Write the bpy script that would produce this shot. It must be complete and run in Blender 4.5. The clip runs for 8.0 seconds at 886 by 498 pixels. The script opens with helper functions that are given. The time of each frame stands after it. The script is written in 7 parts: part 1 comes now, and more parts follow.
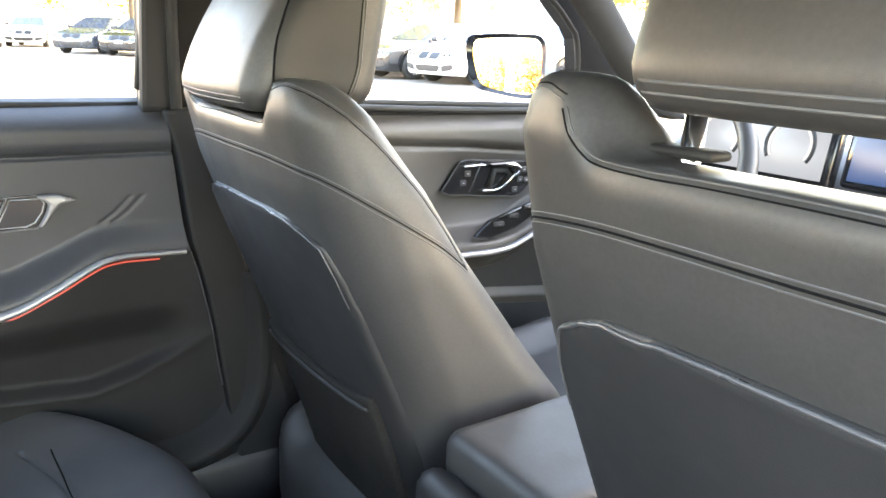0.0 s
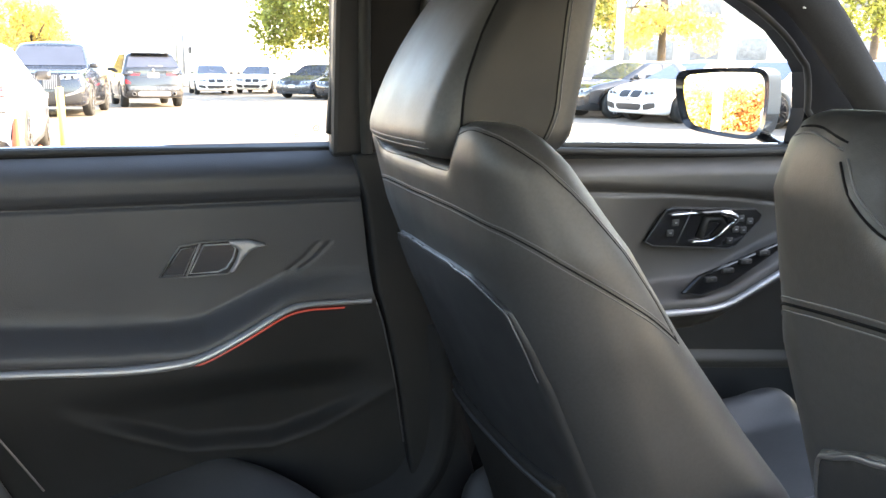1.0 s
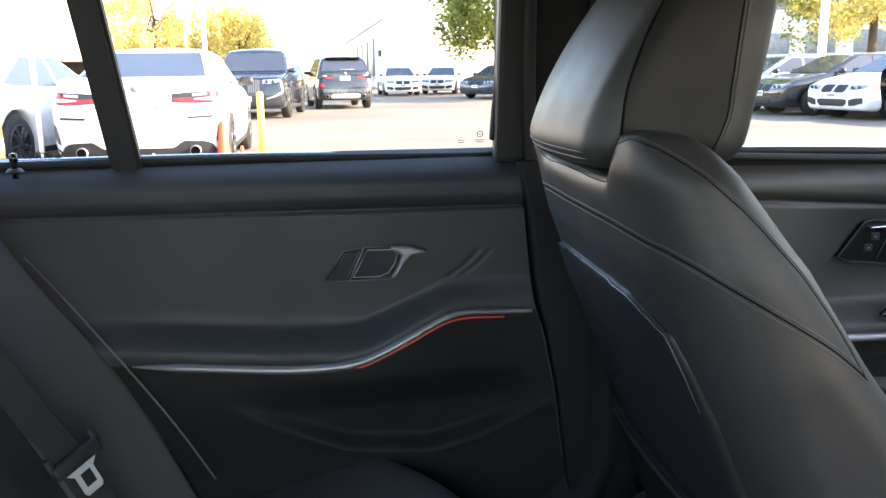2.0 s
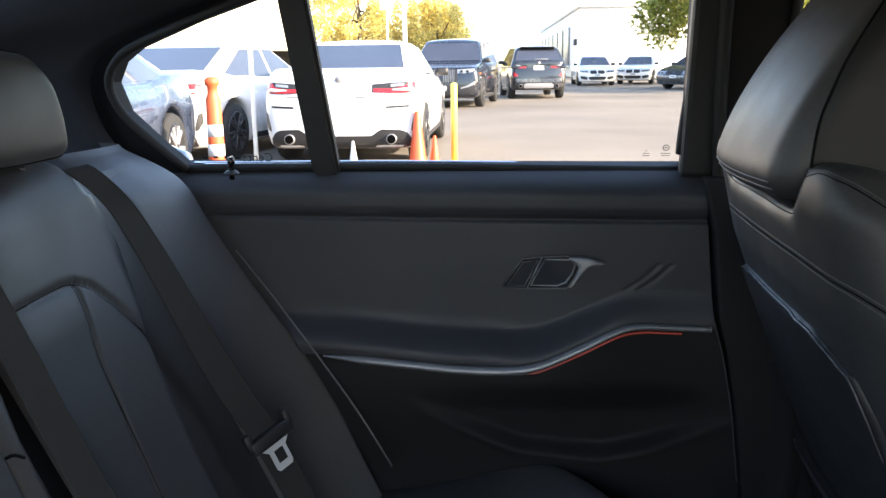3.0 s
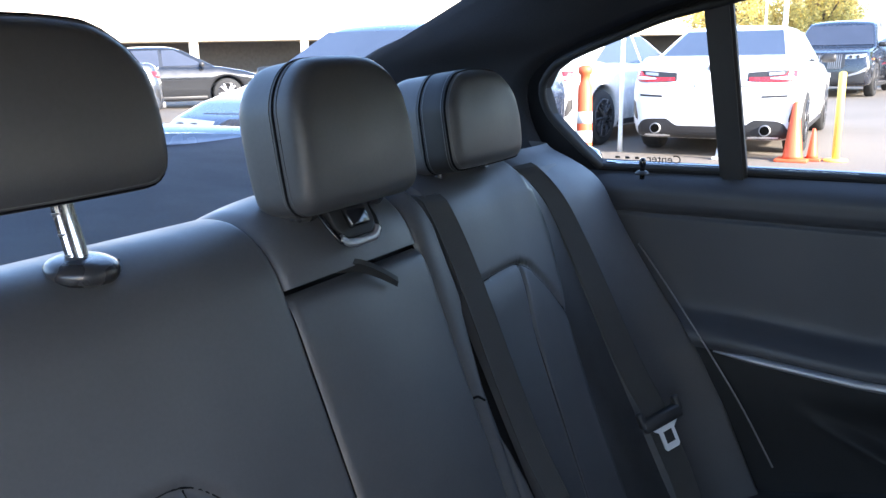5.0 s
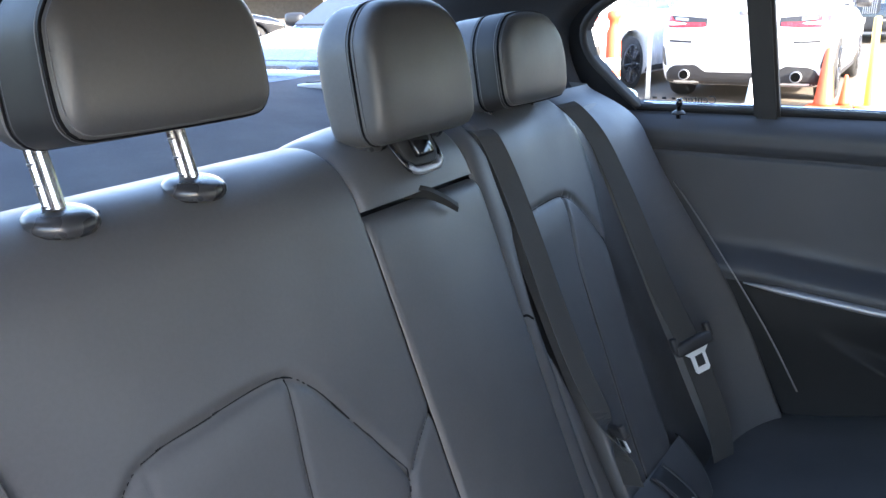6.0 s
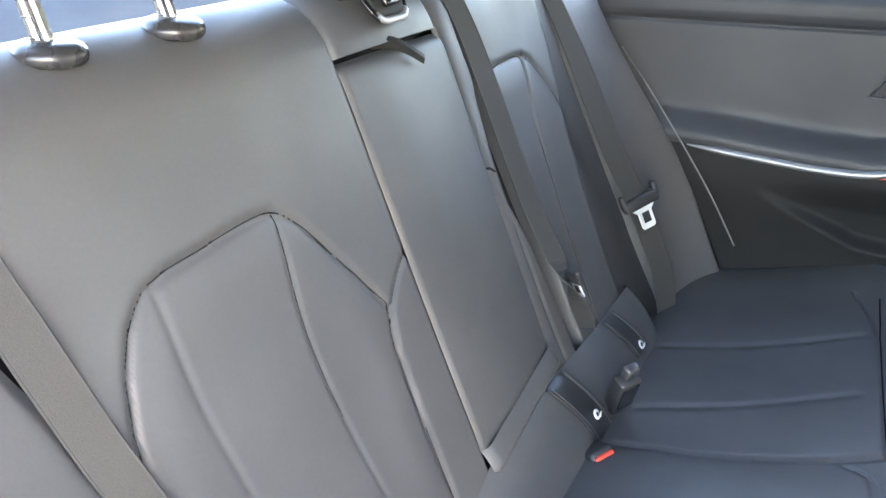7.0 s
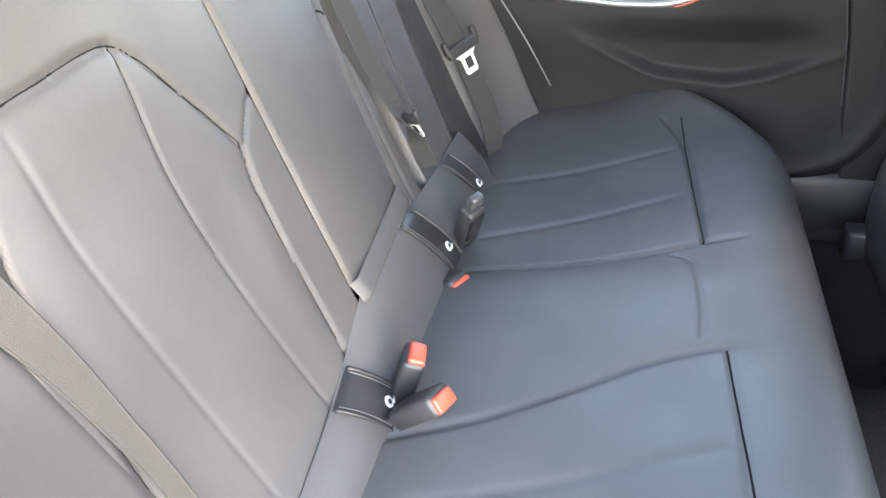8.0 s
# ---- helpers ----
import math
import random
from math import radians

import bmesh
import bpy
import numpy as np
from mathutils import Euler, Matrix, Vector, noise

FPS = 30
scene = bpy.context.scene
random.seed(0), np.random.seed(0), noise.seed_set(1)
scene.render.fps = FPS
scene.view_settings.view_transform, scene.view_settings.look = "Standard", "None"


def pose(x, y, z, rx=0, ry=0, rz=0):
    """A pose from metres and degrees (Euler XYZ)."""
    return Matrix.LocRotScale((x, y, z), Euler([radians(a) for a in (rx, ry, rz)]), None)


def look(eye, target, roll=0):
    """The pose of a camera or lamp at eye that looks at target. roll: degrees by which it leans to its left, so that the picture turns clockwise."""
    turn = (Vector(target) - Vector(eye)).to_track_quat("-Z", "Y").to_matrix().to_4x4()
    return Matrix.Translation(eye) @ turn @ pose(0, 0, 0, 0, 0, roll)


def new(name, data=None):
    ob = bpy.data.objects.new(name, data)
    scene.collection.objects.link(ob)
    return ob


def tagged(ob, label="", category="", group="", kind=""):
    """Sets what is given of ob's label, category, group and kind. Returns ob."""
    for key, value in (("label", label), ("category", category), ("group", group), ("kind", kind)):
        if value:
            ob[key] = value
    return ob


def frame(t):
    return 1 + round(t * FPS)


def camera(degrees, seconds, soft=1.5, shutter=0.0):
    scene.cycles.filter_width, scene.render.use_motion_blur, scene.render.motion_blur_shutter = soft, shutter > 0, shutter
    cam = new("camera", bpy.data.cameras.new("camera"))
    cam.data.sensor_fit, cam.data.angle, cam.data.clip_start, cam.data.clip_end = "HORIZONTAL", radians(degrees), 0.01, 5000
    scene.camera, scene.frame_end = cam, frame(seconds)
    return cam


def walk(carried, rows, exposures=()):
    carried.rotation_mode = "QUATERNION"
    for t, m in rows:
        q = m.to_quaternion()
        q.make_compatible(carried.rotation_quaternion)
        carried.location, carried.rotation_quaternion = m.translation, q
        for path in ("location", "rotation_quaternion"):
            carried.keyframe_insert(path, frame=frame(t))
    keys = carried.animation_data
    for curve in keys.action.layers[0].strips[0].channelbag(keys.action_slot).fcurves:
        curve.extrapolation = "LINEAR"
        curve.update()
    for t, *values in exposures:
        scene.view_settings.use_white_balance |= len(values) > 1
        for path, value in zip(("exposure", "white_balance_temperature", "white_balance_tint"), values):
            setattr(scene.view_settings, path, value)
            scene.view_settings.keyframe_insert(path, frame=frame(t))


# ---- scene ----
cam = camera(56.4, 8.0)
PATH = [
    (0, (0.6145, -0.307, 1.0912), (-1.0113, 0.7467, 0.5935), 1.9),
    (0.5, (0.556, -0.284, 1.089), (-1.193, 0.565, 0.619), 1.5),
    (1, (0.514, -0.255, 1.088), (-1.334, 0.385, 0.672), 0.4),
    (1.5, (0.485, -0.235, 1.087), (-1.425, 0.2, 0.68), -0.4),
    (3, (0.509, -0.213, 1.129), (-1.43, -0.438, 0.692), -0.7),
    (3.5, (0.523, -0.223, 1.136), (-1.376, -0.674, 0.697), -0.5),
    (4, (0.545, -0.231, 1.139), (-1.28, -0.917, 0.695), -1.0),
    (4.5, (0.585, -0.243, 1.154), (-1.162, -1.108, 0.705), -1.3),
    (5, (0.639, -0.26, 1.169), (-1.03, -1.261, 0.709), -1.0),
    (6.5, (0.766, -0.245, 1.159), (-0.837, -1.239, 0.493), -0.5),
    (7, (0.797, -0.251, 1.13), (-0.814, -1.114, 0.317), -0.9),
    (7.5, (0.826, -0.266, 1.094), (-0.803, -0.938, 0.148), -1.3),
    (8, (0.862, -0.275, 1.068), (-0.803, -0.687, 0.04), -1.4),
]
walk(cam, [(t, look(eye, target, roll)) for t, eye, target, roll in PATH],
     exposures=[(0.0, 5.5, 8400, 16), (0.6, 5.0, 8200, 16), (1.2, 4.1, 7600, 15), (1.7, 3.7, 7200, 15), (3.0, 3.0, 6900, 16), (4.0, 3.0, 6500, 16), (5.2, 3.35, 5800, 16), (6.3, 4.35, 6500, 16),
                (7.0, 5.3, 7300, 16), (8.0, 6.05, 8300, 16)])

# ---- light: low warm sun from in front, kept off the car by an added unseen block, clear sky ----
SUN_EL, SUN_FROM = 23.0, (0.28, 0.96)
world = bpy.data.worlds.new("sky")
scene.world = world
world.use_nodes = True
wn = world.node_tree.nodes
sky = wn.new("ShaderNodeTexSky")
sky.sky_type = "NISHITA"
sky.sun_disc = False
sky.sun_elevation = radians(SUN_EL)
sky.sun_rotation = math.atan2(SUN_FROM[0], SUN_FROM[1])
world.node_tree.links.new(sky.outputs[0], wn["Background"].inputs[0])
wn["Background"].inputs[1].default_value = 0.12
sun = new("sun", bpy.data.lights.new("sun", "SUN"))
sun.data.energy, sun.data.angle, sun.data.color = 2.6, radians(0.6), (1.0, 0.87, 0.68)
sun.matrix_basis = look((SUN_FROM[0] * 40, SUN_FROM[1] * 40, 40 * math.tan(radians(SUN_EL))), (0, 0, 0))


# ---- materials ----
def material(name, color, rough=0.5, metal=0.0, grain=0.0, grain_scale=300.0, bump=0.0, bump_scale=500.0, vary=0.15, vary_scale=4.0,
             coat=0.0, voronoi=False, spec=0.5, per_object=0.0):
    m = bpy.data.materials.new(name)
    m.use_nodes = True
    n, l = m.node_tree.nodes, m.node_tree.links
    b = n["Principled BSDF"]
    b.inputs["Roughness"].default_value, b.inputs["Metallic"].default_value = rough, metal
    b.inputs["Coat Weight"].default_value, b.inputs["Coat Roughness"].default_value = coat, 0.04
    b.inputs["Specular IOR Level"].default_value = spec
    co = n.new("ShaderNodeTexCoord").outputs["Object"]

    def noise_at(scale, detail=4):
        t = n.new("ShaderNodeTexNoise")
        t.inputs["Scale"].default_value, t.inputs["Detail"].default_value = scale, detail
        l.new(co, t.inputs["Vector"])
        return t.outputs["Fac"]

    def scaled(value, low, high):
        r = n.new("ShaderNodeMapRange")
        r.inputs["From Min"].default_value, r.inputs["From Max"].default_value = 0.3, 0.7
        r.inputs["To Min"].default_value, r.inputs["To Max"].default_value = low, high
        l.new(value, r.inputs["Value"])
        return r.outputs[0]

    def times(a, c):
        t = n.new("ShaderNodeMath")
        t.operation = "MULTIPLY"
        l.new(a, t.inputs[0])
        l.new(c, t.inputs[1])
        return t.outputs[0]

    f = scaled(noise_at(vary_scale), 1 - vary, 1 + vary)
    if grain:
        f = times(f, scaled(noise_at(grain_scale, 2), 1 - grain, 1 + grain))
    if per_object:
        o = n.new("ShaderNodeObjectInfo")
        r = n.new("ShaderNodeMapRange")
        r.inputs["To Min"].default_value, r.inputs["To Max"].default_value = 1 - per_object, 1 + per_object
        l.new(o.outputs["Random"], r.inputs["Value"])
        f = times(f, r.outputs[0])
    s = n.new("ShaderNodeVectorMath")
    s.operation = "SCALE"
    s.inputs[0].default_value = color[:3]
    l.new(f, s.inputs["Scale"])
    l.new(s.outputs[0], b.inputs["Base Color"])
    l.new(scaled(noise_at(vary_scale * 2.7), max(0.02, rough - 0.07), min(1, rough + 0.07)), b.inputs["Roughness"])
    if bump:
        p = n.new("ShaderNodeBump")
        p.inputs["Strength"].default_value, p.inputs["Distance"].default_value = bump, 0.0006
        if voronoi:
            v = n.new("ShaderNodeTexVoronoi")
            v.inputs["Scale"].default_value = bump_scale
            l.new(co, v.inputs["Vector"])
            l.new(v.outputs["Distance"], p.inputs["Height"])
        else:
            l.new(noise_at(bump_scale, 3), p.inputs["Height"])
        l.new(p.outputs[0], b.inputs["Normal"])
    return m


def glow(name, color, strength, base=(0.02, 0.02, 0.02)):
    m = bpy.data.materials.new(name)
    m.use_nodes = True
    b = m.node_tree.nodes["Principled BSDF"]
    b.inputs["Base Color"].default_value = (*base, 1)
    b.inputs["Emission Color"].default_value = (*color, 1)
    b.inputs["Emission Strength"].default_value = strength
    b.inputs["Roughness"].default_value = 0.3
    return m


def clear_glass(name, tint=(1, 1, 1), shine=0.06):
    m = bpy.data.materials.new(name)
    m.use_nodes = True
    n, l = m.node_tree.nodes, m.node_tree.links
    n.remove(n["Principled BSDF"])
    clear, shiny, mix = n.new("ShaderNodeBsdfTransparent"), n.new("ShaderNodeBsdfGlossy"), n.new("ShaderNodeMixShader")
    edge, power, ramp = n.new("ShaderNodeLayerWeight"), n.new("ShaderNodeMath"), n.new("ShaderNodeMapRange")
    edge.inputs["Blend"].default_value = 0.5
    power.operation = "POWER"
    power.inputs[1].default_value = 5.0
    ramp.inputs["To Min"].default_value, ramp.inputs["To Max"].default_value = 0.03, 0.55
    clear.inputs["Color"].default_value = (*tint, 1)
    shiny.inputs["Roughness"].default_value = 0.02
    l.new(edge.outputs["Facing"], power.inputs[0])
    l.new(power.outputs[0], ramp.inputs["Value"])
    l.new(ramp.outputs[0], mix.inputs[0])
    l.new(clear.outputs[0], mix.inputs[1])
    l.new(shiny.outputs[0], mix.inputs[2])
    l.new(mix.outputs[0], n["Material Output"].inputs["Surface"])
    return m


LEATHER = material("black_leather", (0.058, 0.058, 0.060), 0.46, bump=0.09, bump_scale=1100, voronoi=True, vary=0.12, vary_scale=5, grain=0.04)
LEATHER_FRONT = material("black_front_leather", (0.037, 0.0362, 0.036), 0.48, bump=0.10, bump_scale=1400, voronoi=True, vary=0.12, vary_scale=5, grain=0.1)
# darker than the seat leather: shade on the headrest sides put into colour
SHADED_SIDE_LEATHER = material("shaded_side_panel_leather", (0.013, 0.013, 0.0135), 0.55, bump=0.08, bump_scale=1400, voronoi=True, vary=0.12, vary_scale=5, spec=0.35)
# thread colour raised to hold the light that the stitches catch
STITCH = material("stitch_thread", (0.085, 0.086, 0.09), 0.6, bump=0.3, bump_scale=600)
SEAM = material("seam_crease_shade", (0.006, 0.006, 0.007), 0.9, spec=0.1)
SOFT = material("door_soft_skin", (0.043, 0.045, 0.051), 0.46, bump=0.3, bump_scale=700, voronoi=True, vary=0.12, spec=0.42)
SOFT_TOP = material("door_top_pad_skin", (0.041, 0.0375, 0.034), 0.5, bump=0.3, bump_scale=700, voronoi=True, vary=0.1)
LOWER = material("door_lower_plastic", (0.014, 0.014, 0.0145), 0.65, bump=0.3, bump_scale=900, vary=0.12, spec=0.25)
HARD = material("hard_black_plastic", (0.020, 0.020, 0.021), 0.5, bump=0.25, bump_scale=800, vary=0.12)
GLOSS = material("gloss_black_plastic", (0.012, 0.012, 0.013), 0.12, vary=0.1)
GLOSS_SOFT = material("soft_black_flap", (0.016, 0.017, 0.019), 0.38, vary=0.15, bump=0.15, bump_scale=900)
COLLAR = material("satin_black_collar", (0.03, 0.03, 0.032), 0.3, vary=0.1)
CLOTH = material("anthracite_headliner_cloth", (0.030, 0.031, 0.035), 0.95, bump=0.5, bump_scale=1500, vary=0.1, grain=0.2, grain_scale=900, spec=0.1)
# grey cloth made paler than the headliner's to hold light from the windscreen
LIT_PILLAR_CLOTH = material("lit_grey_pillar_cloth", (0.046, 0.0465, 0.048), 0.95, bump=0.5, bump_scale=1500, vary=0.1, grain=0.2, grain_scale=900, spec=0.1)
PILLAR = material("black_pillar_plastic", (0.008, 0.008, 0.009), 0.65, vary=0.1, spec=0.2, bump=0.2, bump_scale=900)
SHELF = material("parcel_shelf_cloth", (0.035, 0.037, 0.043), 0.9, bump=0.5, bump_scale=1200, vary=0.1, grain=0.2, grain_scale=800, spec=0.2)
CARPET = material("dark_carpet", (0.020, 0.019, 0.018), 0.95, bump=0.8, bump_scale=500, vary=0.3, grain=0.4, grain_scale=500, spec=0.1)
WEBBING = material("seat_belt_webbing", (0.029, 0.028, 0.0265), 0.75, bump=0.4, bump_scale=1100, vary=0.08, grain=0.15, grain_scale=900)
CHROME = material("chrome", (0.75, 0.75, 0.76), 0.12, 1.0, vary=0.05)
SATIN = material("satin_silver_trim", (0.36, 0.36, 0.37), 0.42, 0.6, vary=0.08)
POST_CHROME = material("ribbed_post_chrome", (0.55, 0.55, 0.56), 0.22, 0.9, vary=0.05)
TONGUE_STEEL = material("polished_tongue_steel", (0.72, 0.72, 0.72), 0.35, 0.35, vary=0.05)
RUBBER = material("rubber_seal", (0.012, 0.012, 0.012), 0.7, vary=0.1)
RED_BUTTON = material("red_release_button", (0.55, 0.055, 0.03), 0.4, vary=0.08)
LED = glow("red_light_line", (1.0, 0.15, 0.11), 0.020)
LIP = material("shell_edge_highlight", (0.07, 0.07, 0.075), 0.3, vary=0.1)
GLASS = clear_glass("window_glass", (0.95, 0.97, 0.96))
MIRROR = material("mirror_silver", (0.92, 0.92, 0.92), 0.0, 1.0, vary=0.0)
for link in list(MIRROR.node_tree.nodes["Principled BSDF"].inputs["Roughness"].links):
    MIRROR.node_tree.links.remove(link)
MID_SATIN = material("mid_grey_satin_trim", (0.17, 0.17, 0.175), 0.4, 0.6, vary=0.1)
DARK_SATIN = material("dark_satin_metal", (0.10, 0.10, 0.105), 0.35, 0.6, vary=0.1)
WHITE_MARK = material("white_print", (0.7, 0.7, 0.7), 0.5, vary=0.05)
DARK_MARK = material("dark_print", (0.02, 0.02, 0.02), 0.6, vary=0.05)


# ---- mesh helpers ----
def mesh_from(name, verts, faces, smooth=True):
    me = bpy.data.meshes.new(name)
    me.from_pydata(verts if isinstance(verts, list) else verts.tolist(), [], faces if isinstance(faces, list) else faces.tolist())
    if smooth:
        me.polygons.foreach_set("use_smooth", [True] * len(me.polygons))
    me.update()
    return me


def part(name, me, mat, parent=None, label="", at=None):
    if isinstance(me, bmesh.types.BMesh):
        bm, me = me, bpy.data.meshes.new(name)
        bm.to_mesh(me)
        bm.free()
    ob = new(name, me)
    if mat and not me.materials:
        me.materials.append(mat)
    if parent:
        ob.parent = parent
    if at is not None:
        ob.matrix_basis = at
    if label:
        ob["label"] = label
    return ob


def thing(name, label, category, at=None, group="", kind=""):
    ob = new(name)
    ob.empty_display_size = 0.05
    if at is not None:
        ob.matrix_basis = at
    return tagged(ob, label, category, group, kind)


def spline(points, n):
    """A smooth line of n points through the given ones."""
    p = np.array(points, float)
    p = np.vstack([2 * p[0] - p[1], p, 2 * p[-1] - p[-2]])
    step = np.linalg.norm(np.diff(p[1:-1], axis=0), axis=1)
    run = np.r_[0, np.cumsum(step)]
    out = []
    for s in np.linspace(0, run[-1], n):
        i = min(max(int(np.searchsorted(run, s, "right")) - 1, 0), len(step) - 1)
        t = (s - run[i]) / max(step[i], 1e-9)
        a, b, c, d = p[i:i + 4]
        out.append(0.5 * (2 * b + (c - a) * t + (2 * a - 5 * b + 4 * c - d) * t * t + (3 * b - a - 3 * c + d) * t ** 3))
    return np.array(out)


def tube(points, radius, sides=8, name="tube", flat=1.0, up=(0, 0, 1)):
    """A closed-ended tube along a line of points; radius may be a list; flat squeezes it along up."""
    p = np.array(points, float)
    radius = np.broadcast_to(radius, len(p))
    verts, faces = [], []
    tan = np.gradient(p, axis=0)
    for q, t, r in zip(p, tan, radius):
        t = t / (np.linalg.norm(t) + 1e-12)
        a = np.cross(t, up)
        if np.linalg.norm(a) < 0.05:
            a = np.cross(t, (0.3, 0.9, 0.2))
        a = a / (np.linalg.norm(a) + 1e-9)
        b = np.cross(a, t)
        for k in range(sides):
            w = 2 * math.pi * k / sides
            verts.append(tuple(q + r * (math.cos(w) * a + flat * math.sin(w) * b)))
    for i in range(len(p) - 1):
        for k in range(sides):
            j = (k + 1) % sides
            faces.append([i * sides + k, i * sides + j, (i + 1) * sides + j, (i + 1) * sides + k])
    faces.append(list(range(sides))[::-1])
    faces.append([(len(p) - 1) * sides + k for k in range(sides)])
    return mesh_from(name, verts, faces)


def ribbon(points, across, width, thick, name="ribbon"):
    """A flat band along points, wide along the across vectors, with thickness."""
    p, a = np.array(points, float), np.array(across, float)
    if a.ndim == 1:
        a = np.broadcast_to(a, p.shape)
    tan = np.gradient(p, axis=0)
    verts, faces = [], []
    w = np.broadcast_to(width, len(p))
    for q, t, s, wd in zip(p, tan, a, w):
        s = s / np.linalg.norm(s)
        nrm = np.cross(s, t)
        nrm = nrm / (np.linalg.norm(nrm) + 1e-9)
        for u, v in ((-1, -1), (1, -1), (1, 1), (-1, 1)):
            verts.append(tuple(q + s * u * wd / 2 + nrm * v * thick / 2))
    for i in range(len(p) - 1):
        for k in range(4):
            j = (k + 1) % 4
            faces.append([i * 4 + k, i * 4 + j, i * 4 + 4 + j, i * 4 + 4 + k])
    faces += [[3, 2, 1, 0], [len(verts) - 4 + k for k in range(4)]]
    return mesh_from(name, verts, faces, smooth=False)


def box(size, bevel=0.004, centre=(0, 0, 0), segments=2):
    bm = bmesh.new()
    bmesh.ops.create_cube(bm, size=1.0)
    bmesh.ops.scale(bm, vec=size, verts=bm.verts)
    if bevel:
        bmesh.ops.bevel(bm, geom=bm.edges[:], offset=min(bevel, 0.49 * min(size)), segments=segments, affect="EDGES", profile=0.5)
    bmesh.ops.translate(bm, vec=centre, verts=bm.verts)
    for f in bm.faces:
        f.smooth = segments > 1
    return bm


def lathe(profile, sides=24, axis="z", name="lathe"):
    """A turned solid from (radius, height) pairs."""
    verts, faces = [], []
    for r, h in profile:
        for k in range(sides):
            w = 2 * math.pi * k / sides
            x, y = r * math.cos(w), r * math.sin(w)
            verts.append({"z": (x, y, h), "y": (x, h, y), "x": (h, x, y)}[axis])
    for i in range(len(profile) - 1):
        for k in range(sides):
            j = (k + 1) % sides
            faces.append([i * sides + k, i * sides + j, (i + 1) * sides + j, (i + 1) * sides + k])
    faces += [list(range(sides))[::-1], [(len(profile) - 1) * sides + k for k in range(sides)]]
    me = mesh_from(name, verts, faces)
    return me


def prism(outline, depth, bevel=0.0, plane="yz", name="prism"):
    """A flat outline given a depth: outline in the named plane, depth along the third axis from 0."""
    bm = bmesh.new()
    put = {"yz": lambda a, b: (0, a, b), "xz": lambda a, b: (a, 0, b), "xy": lambda a, b: (a, b, 0)}[plane]
    axis = {"yz": 0, "xz": 1, "xy": 2}[plane]
    f = bm.faces.new([bm.verts.new(put(a, b)) for a, b in outline])
    top = bmesh.ops.extrude_face_region(bm, geom=[f])["geom"]
    shift = [0, 0, 0]
    shift[axis] = depth
    bmesh.ops.translate(bm, vec=shift, verts=[v for v in top if isinstance(v, bmesh.types.BMVert)])
    bmesh.ops.recalc_face_normals(bm, faces=bm.faces)
    if bevel:
        bmesh.ops.bevel(bm, geom=bm.edges[:], offset=bevel, segments=2, affect="EDGES", profile=0.5)
    return bm


def net(lo, hi, h, field, name="net"):
    """The zero surface of a field (inside negative) as a smooth mesh of quads."""
    ax = [np.arange(a, b + h, h, dtype=np.float32) for a, b in zip(lo, hi)]
    X, Y, Z = np.meshgrid(*ax, indexing="ij")
    D = field(X, Y, Z).astype(np.float32)
    n = np.array(D.shape)
    P = np.stack([X, Y, Z], -1)
    total = np.zeros((*(n - 1), 3), np.float32)
    count = np.zeros(n - 1, np.float32)
    inside = D < 0
    crossing = []
    for k in range(3):
        a, b = [slice(None)] * 3, [slice(None)] * 3
        a[k], b[k] = slice(0, -1), slice(1, None)
        a, b = tuple(a), tuple(b)
        cross = inside[a] != inside[b]
        t = np.where(cross, D[a] / np.where(cross, D[a] - D[b], 1), 0)
        pos = np.where(cross[..., None], P[a] + t[..., None] * (P[b] - P[a]), 0)
        crossing.append((cross, inside[a]))
        o = [d for d in range(3) if d != k]
        for da in (0, 1):
            for db in (0, 1):
                s = [slice(None)] * 3
                for d, e in zip(o, (da, db)):
                    s[d] = slice(e, n[d] - 1 + e)
                total += pos[tuple(s)]
                count += cross[tuple(s)]
    live = count > 0
    index = np.full(n - 1, -1)
    index[live] = np.arange(live.sum())
    verts = total[live] / count[live][:, None]
    faces = []
    for k in range(3):
        cross, first = crossing[k]
        o = [d for d in range(3) if d != k]
        c = np.argwhere(cross)
        c = c[(c[:, o[0]] > 0) & (c[:, o[1]] > 0) & (c[:, o[0]] < n[o[0]] - 1) & (c[:, o[1]] < n[o[1]] - 1)]
        quad = []
        for da, db in ((-1, -1), (0, -1), (0, 0), (-1, 0)):
            q = c.copy()
            q[:, o[0]] += da
            q[:, o[1]] += db
            quad.append(index[q[:, 0], q[:, 1], q[:, 2]])
        quad = np.stack(quad, 1)
        flip = first[c[:, 0], c[:, 1], c[:, 2]]
        if k == 1:
            flip = ~flip
        quad[~flip] = quad[~flip][:, ::-1]
        faces.append(quad)
    return mesh_from(name, verts, np.concatenate(faces))


def rbox(px, py, pz, half, r):
    """Distance to a rounded box round the origin."""
    q = [np.abs(p) - (s - r) for p, s in zip((px, py, pz), half)]
    out = np.sqrt(sum(np.maximum(c, 0) ** 2 for c in q))
    return out + np.minimum(np.maximum(np.maximum(q[0], q[1]), q[2]), 0) - r


def smax(a, b, k):
    h = np.clip(0.5 - 0.5 * (b - a) / k, 0, 1)
    return b + (a - b) * h + k * h * (1 - h)


def step(x, a, b):
    t = np.clip((x - a) / (b - a), 0, 1)
    return t * t * (3 - 2 * t)


